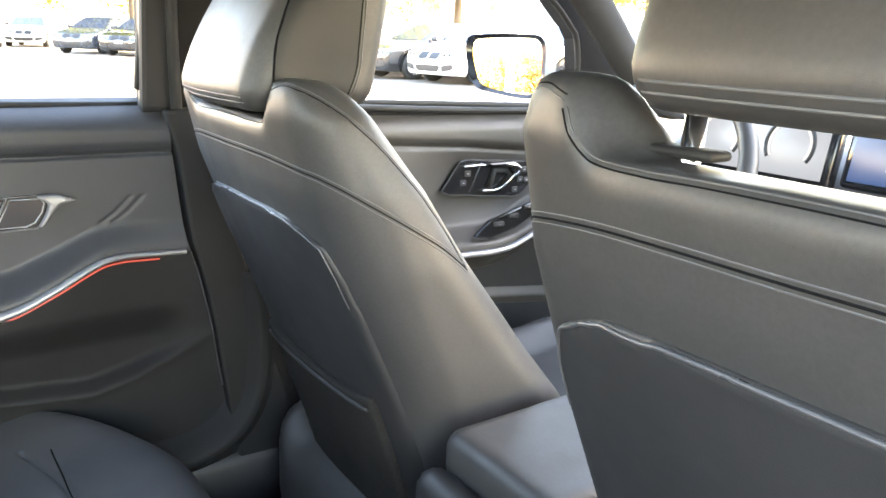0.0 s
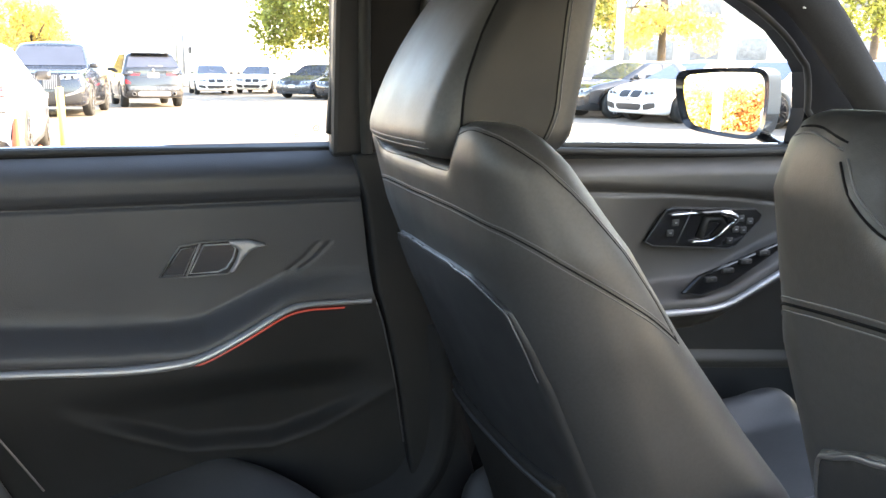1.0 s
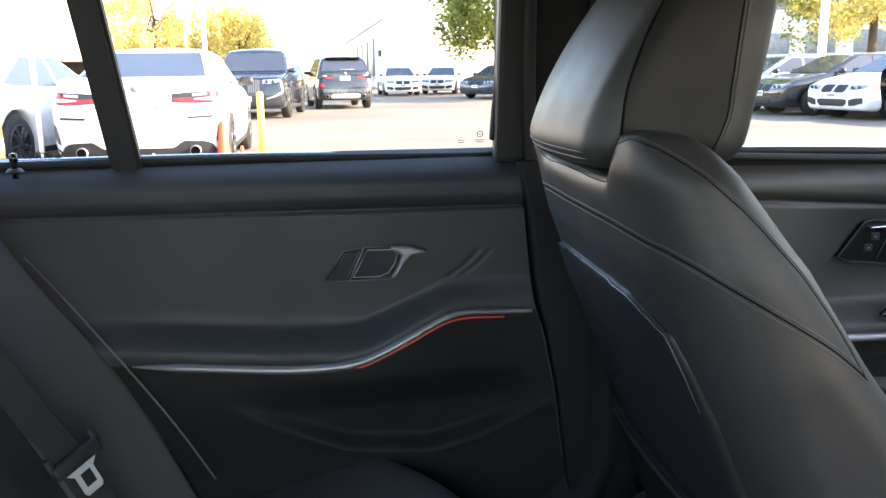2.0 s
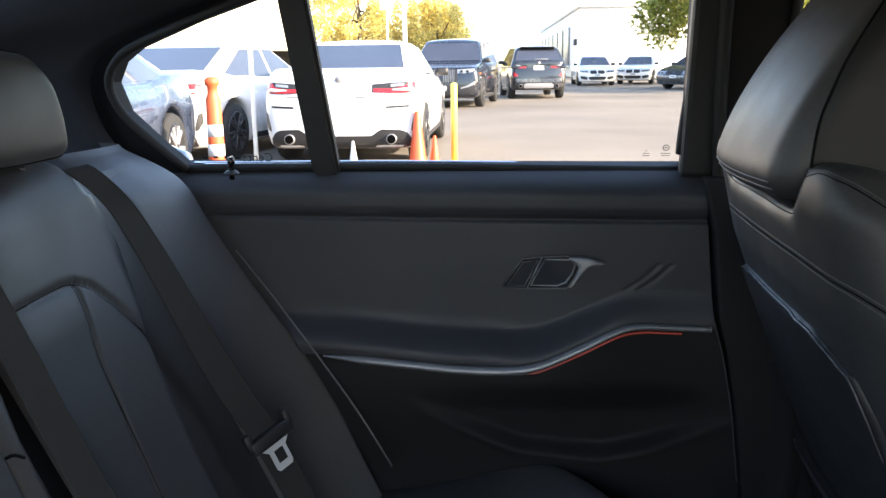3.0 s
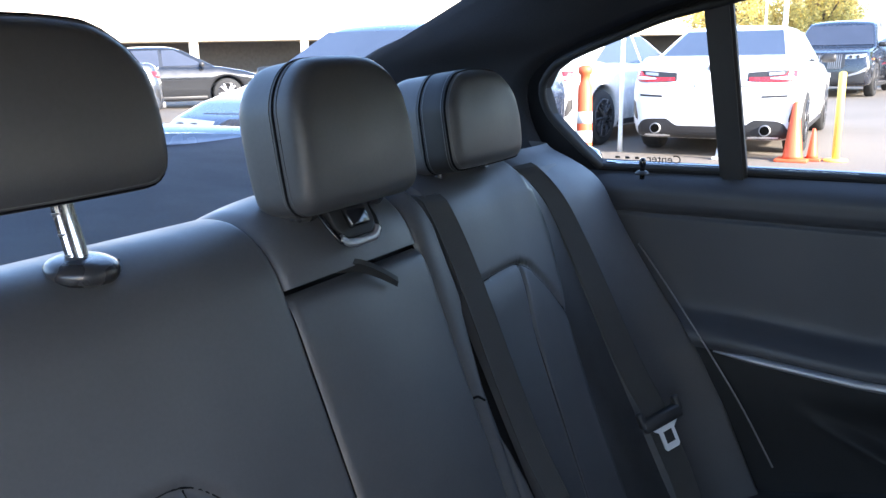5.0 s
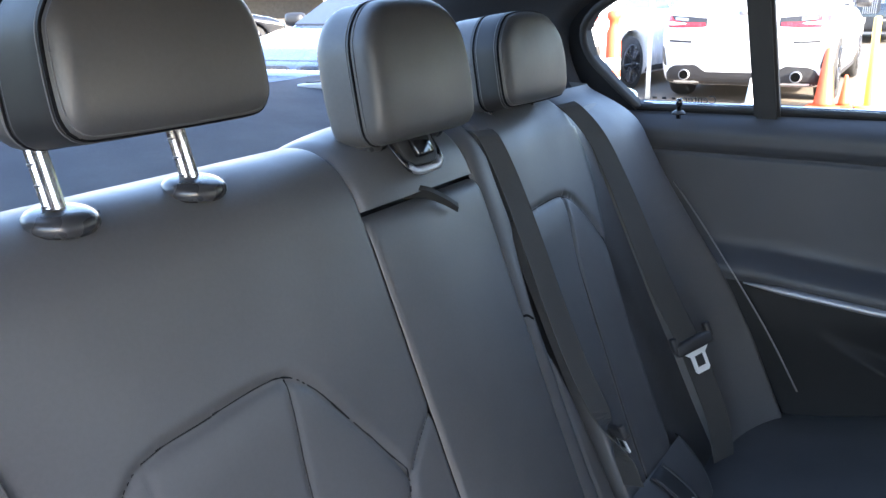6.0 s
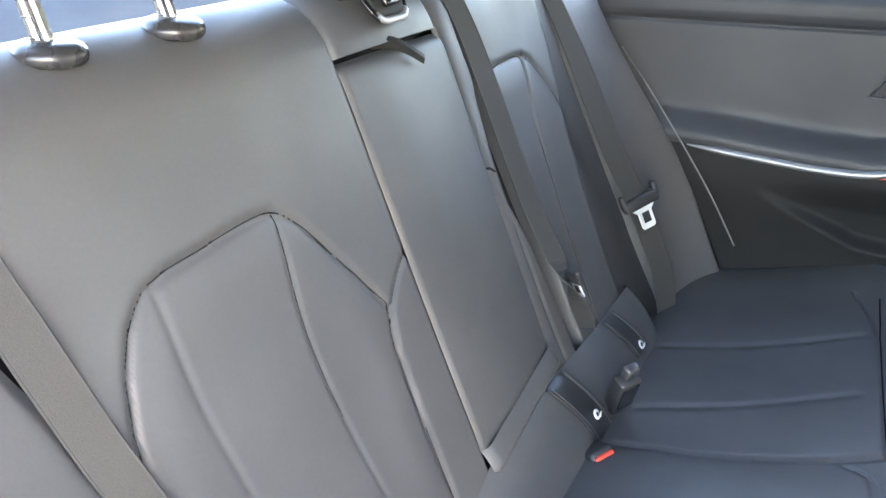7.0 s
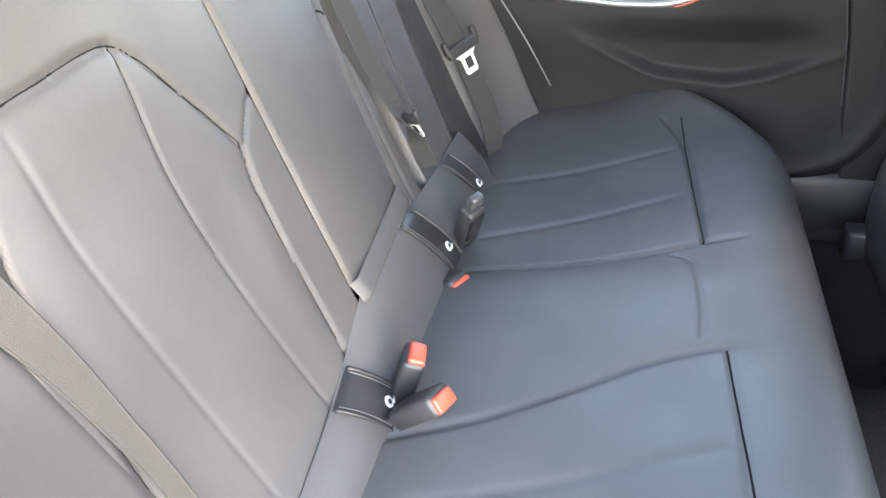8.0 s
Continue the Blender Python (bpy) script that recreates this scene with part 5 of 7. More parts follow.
    # its headrest leans forward
    w, d, hgt = 0.275, 0.160, 0.235
    def hf(X, Y, Z):
        t = np.clip((Z + hgt / 2) / hgt, 0, 1)
        width = 1 - 0.03 * (1 - t) - 0.24 * np.clip(t - 0.35, 0, 1) ** 2
        yy = Y - 0.085 * t ** 1.4 + 0.014 * np.cos(np.clip(X / w, -0.5, 0.5) * np.pi)
        dep = 1.0 - 0.66 * t ** 2
        return rbox(X / width, yy / dep, Z, (w / 2, d / 2, hgt / 2), 0.030)
    h = part("headrest", net((-0.16, -0.12, -0.15), (0.16, 0.20, 0.15), 0.006, hf, "front_headrest"), LEATHER_FRONT, s, head_label, at=pose(head_x, 0.072 + head_y, head_z))
    hm = h.data
    SEAM_Z, SEAM_BACK, SEAM_FACE = [-0.104, -0.07, -0.04, 0.0, 0.03, 0.065, 0.10], [-0.050, -0.048, -0.043, -0.028, -0.012, 0.010, 0.034], [0.036, 0.048, 0.051, 0.055, 0.059, 0.065, 0.072]
    drape(hm, [(0.5, 0.0, 0.0), (0.5, 0.01, 0.0)], (-1, 0, 0), 2)
    for sx in (1, -1):
        # smooth side panel between the two side seams, shade put into its colour
        zs, us = np.linspace(-0.104, 0.100, 44), np.linspace(0.0, 1.0, 20)
        def side_panel(u, v):
            ya = np.interp(v, SEAM_Z, SEAM_BACK)
            yb = np.interp(v, SEAM_Z, SEAM_FACE)
            y = ya + (yb - ya) * u
            x = np.empty(y.shape)
            for i in np.ndindex(y.shape):
                p = TREES[hm.name].ray_cast(Vector((sx * 0.5, y[i], v[i])), Vector((-sx, 0, 0)))[0]
                x[i] = (p.x if p else sx * 0.10) + sx * 0.0012
            return x, y, v
        part("side_panel", sheet(us, zs, side_panel, "side_panel"), SHADED_SIDE_LEATHER, h, "smooth side panel, its shade put into darker leather")
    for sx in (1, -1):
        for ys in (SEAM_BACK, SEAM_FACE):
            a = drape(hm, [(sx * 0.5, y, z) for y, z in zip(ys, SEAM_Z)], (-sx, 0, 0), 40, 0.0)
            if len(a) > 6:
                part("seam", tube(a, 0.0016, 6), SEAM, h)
                part("stitch_line", tube([(p[0] + sx * 0.0004, p[1] + 0.005, p[2]) for p in a], 0.0008, 5), STITCH, h)
    for zz in (-0.107, -0.101):
        a = drape(hm, [(-0.11, -0.5, zz), (0.0, -0.5, zz), (0.11, -0.5, zz)], (0, 1, 0), 30, 0.0)
        part("stitch_line", tube(a, 0.0010, 5), STITCH, h)
    for sx in (-1, 1):
        pb = part("headrest_post", tube([(sx * 0.092, 0.05, 0.93), (sx * 0.092, 0.062, head_z - 0.08)], 0.0065, 14), CHROME, s, "chrome headrest post")
        part("post_collar", box((0.050, 0.020, 0.006), 0.0028, (sx * 0.092, 0.052, 1.0185)), RUBBER, s)
    # dark filler box added to block the bright slit under a lowered headrest
    if head_z < 1.15:
        part("headrest_hollow", box((0.20, 0.05, 0.06), 0.01, (0, 0.085, 1.005)), HARD, s)
    return s


front_seat("black leather driver's seat with hard back shell and map pocket", -0.37, "black leather headrest with stitched side panels", 1.122, -0.014)
front_seat("black leather passenger seat with raised headrest", 0.395, "raised black leather headrest", 1.174, 0.0155, 0.02, 0.015, 0.009)

# ---- centre console, dashboard, wheel ----
console = thing("centre_console", "centre console with black leather armrest and rear air vents", "centre console")
part("armrest_pad", net((-0.13, 0.12, 0.55), (0.13, 0.56, 0.70), 0.007, lambda X, Y, Z: rbox(X, Y - 0.33, Z - 0.632 - 0.05 * (Y - 0.16), (0.098, 0.170, 0.032), 0.018), "pad"), LEATHER_FRONT, console)
part("body", net((-0.15, 0.10, 0.22), (0.15, 1.12, 0.64), 0.012, lambda X, Y, Z: rbox(X, Y - 0.60, Z - 0.40 - 0.04 * step(Y, 0.2, 0.14), (0.098, 0.48, 0.19), 0.02), "body"), HARD, console)
vent = part("rear_vent", box((0.15, 0.012, 0.085), 0.004, (0, 0.116, 0.525)), GLOSS, console, "black slatted rear air vent")
for k in range(5):
    part("slat", box((0.13, 0.012, 0.005), 0.001, (0, 0.108, 0.495 + 0.015 * k)), HARD, vent)
part("vent_rim", tube([(-0.085, 0.110, 0.478), (0.085, 0.110, 0.478), (0.085, 0.110, 0.575), (-0.085, 0.110, 0.575), (-0.085, 0.110, 0.478)], 0.004, 6, up=(0, 1, 0)), SATIN, console, "satin silver vent rim")
dash = thing("dashboard", "dark dashboard with two bright blue digital displays", "dashboard")
part("dash_body", net((-0.74, 0.98, 0.40), (0.74, 1.52, 0.98), 0.02,
                      lambda X, Y, Z: rbox(X, Y - 1.28, Z - 0.69 + 0.05 * step(Y, 1.2, 1.05), (0.71, 0.22, 0.225), 0.07), "dash"), SOFT_TOP, dash)
SCREEN = glow("cluster_display", (0.66, 0.80, 1.0), 0.016)
SCREEN_BLUE = glow("centre_display", (0.05, 0.20, 0.75), 0.011)
DIAL = glow("dial_ring", (0.9, 0.97, 1.0), 0.03)


def display(name, xc, w, zc, hgt, mat, label):
    d = part(name, box((w + 0.03, 0.03, hgt + 0.025), 0.008), GLOSS, dash, label, at=pose(xc, 1.075, zc, -12, 0, 0))
    part("screen", box((w, 0.004, hgt), 0.001, (0, -0.016, 0)), mat, d)
    return d


d1 = display("instrument_display", -0.40, 0.30, 0.915, 0.115, SCREEN, "bright pale blue instrument display with dial rings")
for x in (-0.085, 0.075):
    part("dial_ring", tube([(x + 0.050 * math.cos(a), -0.0195, 0.050 * math.sin(a)) for a in np.linspace(-0.6, 3.7, 40)], 0.0035, 6, up=(0, 1, 0)), DARK_MARK, d1)
    part("dial_edge", tube([(x + 0.043 * math.cos(a), -0.0195, 0.043 * math.sin(a)) for a in np.linspace(-0.6, 3.7, 40)], 0.002, 6, up=(0, 1, 0)), DIAL, d1)
d2 = display("centre_display", -0.07, 0.26, 0.925, 0.115, SCREEN_BLUE, "blue centre touch display")
for k in range(5):
    part("bar", box((0.012, 0.001, 0.003), 0, (-0.06, -0.0185, 0.04 - 0.018 * k)), DIAL, d2)
part("tile", box((0.08, 0.001, 0.07), 0, (0.02, -0.0185, -0.005)), SCREEN, d2)
wheel = thing("steering_wheel", "black leather steering wheel with three spokes", "steering wheel", at=pose(-0.37, 0.745, 0.865, -24, 0, 0))
part("rim", tube([(0.186 * math.cos(a), 0, 0.186 * math.sin(a)) for a in np.linspace(0, 2 * math.pi, 80)], 0.0155, 12, up=(0, 1, 0)), LEATHER_FRONT, wheel)
part("hub", net((-0.12, -0.06, -0.1), (0.12, 0.06, 0.1), 0.008, lambda X, Y, Z: rbox(X, Y, Z, (0.075, 0.035, 0.055), 0.03), "hub"), SOFT, wheel)
for a, b in (((-0.06, 0.0), (-0.18, 0.0)), ((0.06, 0.0), (0.18, 0.0)), ((0.0, -0.04), (0.0, -0.18))):
    part("spoke", tube([(a[0], 0, a[1]), (b[0], 0, b[1])], 0.016, 8, flat=0.4, up=(0, 1, 0)), GLOSS, wheel)
part("column", tube([(0, 0.02, -0.01), (0, 0.30, -0.06)], 0.045, 14), HARD, wheel)

# floor mat behind the driver's seat
mat_me = sheet(np.linspace(-0.60, -0.10, 20), np.linspace(-0.10, 0.20, 20), lambda u, v: (u, v, 0.268 + 0.02 * step(v, 0.1, 0.2) + 0.003 * np.cos(u * 40)))
ob = tagged(part("floor_mat", mat_me, CARPET), "dark carpet floor mat in the rear footwell", "floor mat")
sol = ob.modifiers.new("thick", "SOLIDIFY")
sol.thickness = 0.008

# marks on the glass: a dealer's transfer read from behind, and a maker's mark near the pillar
def letters(text, size, at, mat, name, parent=None):
    cu = bpy.data.curves.new(name, "FONT")
    cu.body, cu.size, cu.extrude, cu.align_x = text, size, 0.0003, "LEFT"
    tmp = bpy.data.objects.new("tmp", cu)
    scene.collection.objects.link(tmp)
    bpy.context.view_layer.update()
    me = bpy.data.meshes.new_from_object(tmp.evaluated_get(bpy.context.evaluated_depsgraph_get()))
    bpy.data.objects.remove(tmp)
    return part(name, me, mat, parent, at=at)


tr = thing("window_transfer", "dark dealer lettering on the quarter pane, reading from outside", "window sticker",
           at=Matrix(((0, 0.27, -0.96, -0.7335), (-1, 0, 0, -0.622), (0, 0.96, 0.27, 0.985), (0, 0, 0, 1))))
letters("Center", 0.020, pose(-0.002, 0, 0), DARK_MARK, "lettering", tr)
for k, w in enumerate((0.014, 0.016, 0.018)):
    part("bar", box((w * 0.45, 0.004, 0.0006), 0, (0.073 + 0.017 * k, 0.0065, 0)), DARK_MARK, tr)
gm = thing("glass_mark", "small dark round maker's mark printed on the door glass", "window mark",
           at=Matrix(((0, 0.27, -0.96, -0.729), (-1, 0, 0, -0.027), (0, 0.96, 0.27, 1.006), (0, 0, 0, 1))))
part("roundel", tube([(0.0042 * math.cos(a), 0.0042 * math.sin(a), 0) for a in np.linspace(0, 2 * math.pi, 25)], 0.0006, 5), DARK_MARK, gm)
part("roundel_bar", box((0.004, 0.0012, 0.0005), 0, (0.0, 0.0, 0)), DARK_MARK, gm)
for x, y, w in ((0.0, -0.009, 0.018), (0.0, -0.012, 0.015), (0.028, -0.009, 0.012), (0.028, -0.0125, 0.012), (0.028, -0.005, 0.003)):
    part("bar", box((w * 0.8, 0.0007, 0.0005), 0, (x, y, 0)), DARK_MARK, gm)
tg = thing("pillar_tag", "small pale woven tag on the front pillar trim", "tag", at=pose(-0.604, 0.752, 1.198, 0, 0, 0))
part("tag_face", box((0.003, 0.018, 0.008), 0.001), WHITE_MARK, tg)


# ---- the car park outside ----
ASPHALT = material("pale_worn_asphalt", (0.150, 0.128, 0.104), 0.9, bump=0.6, bump_scale=120, vary=0.25, vary_scale=0.25, grain=0.25, grain_scale=60)
ground = tagged(part("ground", sheet(np.linspace(-400, 400, 30), np.linspace(-400, 400, 30), lambda u, v: (u, v, 0.0 * u)), ASPHALT), "pale sunlit asphalt of the car park", "ground",
                kind="structure")
WHITE_PAINT = material("white_car_paint", (0.78, 0.78, 0.78), 0.25, coat=1.0, vary=0.03)
BLUE_BLACK = material("dark_blue_car_paint", (0.012, 0.015, 0.024), 0.25, 0.2, coat=1.0, vary=0.05)
SILVER_PAINT = material("silver_car_paint", (0.42, 0.45, 0.50), 0.28, 0.6, coat=1.0, vary=0.04)
BLUE_GREY = material("blue_grey_car_paint", (0.045, 0.06, 0.10), 0.25, 0.4, coat=1.0, vary=0.04)
GREY_PAINT = material("grey_car_paint", (0.09, 0.10, 0.12), 0.28, 0.5, coat=1.0, vary=0.04)
# dark glass whose bluish base holds part of the sky's reflection
CAR_GLASS = material("sky_toned_car_glass", (0.040, 0.047, 0.068), 0.05, vary=0.12, vary_scale=1.5, spec=0.75)
TYRE = material("tyre_rubber", (0.02, 0.02, 0.02), 0.8, vary=0.15, bump=0.4, bump_scale=80)
RIM_SILVER = material("alloy_rim", (0.36, 0.36, 0.38), 0.4, 0.5, vary=0.06)
RIM_DARK = material("dark_alloy_rim", (0.08, 0.08, 0.085), 0.3, 0.8, vary=0.06)
LAMP_RED = material("tail_lamp_red", (0.50, 0.012, 0.016), 0.25, coat=0.4, vary=0.08)
LAMP_CLEAR = material("headlamp_lens", (0.32, 0.34, 0.37), 0.08, 0.3, coat=1.0, vary=0.1)
ORANGE_LENS = material("amber_side_marker", (0.8, 0.22, 0.03), 0.3, vary=0.05)
TRIM_BLACK = material("exterior_black_trim", (0.022, 0.022, 0.024), 0.45, vary=0.1)
BORE = material("black_exhaust_bore", (0.004, 0.004, 0.004), 0.95, vary=0.1, spec=0.0)
PLATE = material("plate_white", (0.6, 0.6, 0.6), 0.4, vary=0.05)


def body_field(k):
    def f(X, Y, Z):
        top = np.interp(Y, k["ty"], k["tz"])
        half = k["w"] * (1 - 0.055 * (np.abs(Y) / (k["l"] / 2)) ** 4) - 0.05 * step(Z, 0.72, top + 0.06) * 1.2 - 0.035 * step(Z, 0.45, 0.2)
        half = half + 0.012 * np.exp(-((Z - 0.70) / 0.10) ** 2)
        low = k["low"] + 0.04 * (np.abs(Y) / (k["l"] / 2)) ** 6
        end = k["l"] / 2 - 0.10 * (np.abs(X) / k["w"]) ** 3 - 0.05 * (np.clip(np.abs(Z - 0.52) / 0.4, 0, 1.2)) ** 2
        d = smax(smax(np.abs(X) - half, np.abs(Y) - end, 0.12), smax(Z - top, low - Z, 0.05), 0.10)
        for yw in (k["yw"], -k["yw"]):
            arch = np.hypot(Y - yw, Z - k["r"]) - (k["r"] + 0.055)
            cut = np.maximum(arch, 0.58 - np.abs(X))
            d = smax(d, -cut, 0.02)
        return d
    return f


def cabin_field(k):
    def plane(p, q, sgn):
        (y0, z0), (y1, z1) = p, q
        n = np.array([z1 - z0, -(y1 - y0)]) * sgn
        n = n / np.linalg.norm(n)
        return lambda Y, Z: (Y - y0) * n[0] + (Z - z0) * n[1]
    front, rear = plane(k["ws"][0], k["ws"][1], 1), plane(k["rs"][0], k["rs"][1], -1)

    def f(X, Y, Z):
        side = np.abs(X) - (k["xb"] - (k["xb"] - k["xr"]) * (Z - k["zb"]) / (k["zr"] - k["zb"]))
        roof = Z - k["zr"] + 0.05 * ((Y - k["yr"]) / 1.1) ** 2 + k["crown"] * (X / 0.6) ** 2
        d = smax(smax(front(Y, Z), rear(Y, Z), 0.05), smax(side, roof, 0.10), 0.07)
        return np.maximum(d, k["zb"] - 0.12 - Z)
    return f


SEDAN = dict(l=4.70, w=0.915, r=0.345, yw=1.42, ty=[-2.36, -2.28, -2.1, -1.6, -1.0, 0.9, 1.25, 1.9, 2.2, 2.36], tz=[0.93, 1.05, 1.10, 1.08, 1.00, 0.97, 0.97, 0.85, 0.74, 0.60],
             ws=((1.20, 0.95), (0.28, 1.42)), rs=((-1.90, 1.02), (-0.85, 1.42)), xb=0.82, xr=0.60, zb=0.95, zr=1.45, yr=-0.25, crown=0.03, low=0.17)
SUV = dict(l=4.70, w=0.905, r=0.37, yw=1.42, ty=[-2.36, -2.28, -2.0, -1.2, 1.0, 1.3, 2.0, 2.25, 2.36], tz=[1.08, 1.20, 1.22, 1.16, 1.10, 1.10, 1.02, 0.93, 0.78],
           ws=((1.30, 1.08), (0.42, 1.62)), rs=((-2.13, 1.18), (-1.74, 1.62)), xb=0.87, xr=0.65, zb=1.08, zr=1.71, yr=-0.5, crown=0.035, low=0.26)
SUV_LARGE = dict(l=5.10, w=1.00, r=0.40, yw=1.55, ty=[-2.56, -2.48, -2.2, -1.2, 1.1, 1.4, 2.1, 2.42, 2.56], tz=[1.12, 1.24, 1.24, 1.20, 1.16, 1.17, 1.10, 1.04, 0.90],
                 ws=((1.42, 1.16), (0.62, 1.74)), rs=((-2.42, 1.2), (-2.0, 1.74)), xb=0.93, xr=0.72, zb=1.14, zr=1.84, yr=-0.6, crown=0.028, low=0.24)
KINDS = dict(sedan=SEDAN, suv=SUV, suv_large=SUV_LARGE)
BODIES = {}


def car_meshes(key, k):
    if key not in BODIES:
        b = net((-1.15, -2.7, 0.08), (1.15, 2.7, 1.38), 0.036, body_field(k), key + "_body")
        c = net((-1.0, -2.7, k["zb"] - 0.16), (1.0, 1.7, k["zr"] + 0.08), 0.036, cabin_field(k), key + "_cabin")
        for m in (b, c):
            bm = bmesh.new()
            bm.from_mesh(m)
            for _ in range(3):
                bmesh.ops.smooth_vert(bm, verts=bm.verts, factor=0.5, use_axis_x=True, use_axis_y=True, use_axis_z=True)
            bm.to_mesh(m)
            bm.free()
        BODIES[key] = (b, c)
    return tuple(m.copy() for m in BODIES[key])


def wheel_parts(parent, k, x, y, dark, sub="wheel"):
    r = k["r"]
    s = 1 if x > 0 else -1
    w = part(sub, lathe([(r * 0.66, -0.10), (r * 0.93, -0.11), (r, -0.07), (r, 0.07), (r * 0.93, 0.11), (r * 0.66, 0.10)], 36, "x"), TYRE, parent, at=pose(x, y, r))
    rim = part("rim", lathe([(r * 0.70, 0.10 * s), (r * 0.70, 0.112 * s), (r * 0.66, 0.116 * s), (r * 0.64, 0.103 * s), (0.02, 0.103 * s)], 36, "x"), RIM_DARK, w)
    bm = bmesh.new()
    n = 10
    for i in range(n):
        a = 2 * math.pi * i / n + (0.12 if i % 2 else -0.12)
        tb = box((0.025, r * 0.64, 0.040), 0.006, (0.106 * s, r * 0.34, 0))
        me = bpy.data.meshes.new("t")
        tb.to_mesh(me)
        tb.free()
        me.transform(Matrix.Rotation(a, 4, "X"))
        bm.from_mesh(me)
        bpy.data.meshes.remove(me)
    part("spokes", bm, RIM_DARK if dark else RIM_SILVER, w)
    part("hub_cap", lathe([(0.035, 0.10 * s), (0.035, 0.121 * s), (0.02, 0.124 * s)], 16, "x"), TRIM_BLACK, w)


def flat_pane(points, name, mat, parent, thick=0.012, push=(0, 0, 0)):
    bm = bmesh.new()
    f = bm.faces.new([bm.verts.new(p) for p in points])
    f.normal_update()
    nrm = f.normal.copy()
    top = bmesh.ops.extrude_face_region(bm, geom=[f])["geom"]
    out = nrm if nrm.dot(Vector(push)) > 0 else -nrm
    bmesh.ops.translate(bm, vec=out * thick, verts=[v for v in top if isinstance(v, bmesh.types.BMVert)])
    bmesh.ops.recalc_face_normals(bm, faces=bm.faces)
    return part(name, bm, mat, parent)


def patch(kind, end, x0, x1, outline, proud, n=14):
    """A panel lying on the front (1) or rear (-1) skin of a body; outline gives (x, low, high) along its width."""
    from mathutils.bvhtree import BVHTree
    key = kind + "_skin"
    if key not in TREES:
        m = BODIES[kind][0]
        TREES[key] = BVHTree.FromPolygons([v.co[:] for v in m.vertices], [list(p.vertices) for p in m.polygons])
    s = -1 if x0 < 0 and x1 < 0 else 1
    xs = np.linspace(x0, x1, n)
    lo = np.interp(s * xs, [o[0] for o in outline], [o[1] for o in outline])
    hi = np.interp(s * xs, [o[0] for o in outline], [o[2] for o in outline])
    rows, m = [], 5
    for layer in (1, 0):
        for x, a, b in zip(xs, lo, hi):
            for z in np.linspace(a, b, m):
                hit = TREES[key].ray_cast(Vector((x, end * 4, z)), Vector((0, -end, 0)))[0]
                y = hit.y if hit else end * 2.2
                rows.append((x, y + end * (proud if layer else -0.02), z))
    faces, N = [], n * m
    for i in range(n - 1):
        for j in range(m - 1):
            a = i * m + j
            faces.append([a, a + m, a + m + 1, a + 1])
        for j in (0, m - 1):
            a = i * m + j
            faces.append([a, a + m, a + m + N, a + N])
    for i in (0, n - 1):
        for j in range(m - 1):
            a = i * m + j
            faces.append([a, a + 1, a + 1 + N, a + N])
    me = mesh_from("patch", rows, faces, smooth=False)
    bm = bmesh.new()
    bm.from_mesh(me)
    bmesh.ops.recalc_face_normals(bm, faces=bm.faces)
    bpy.data.meshes.remove(me)
    return bm


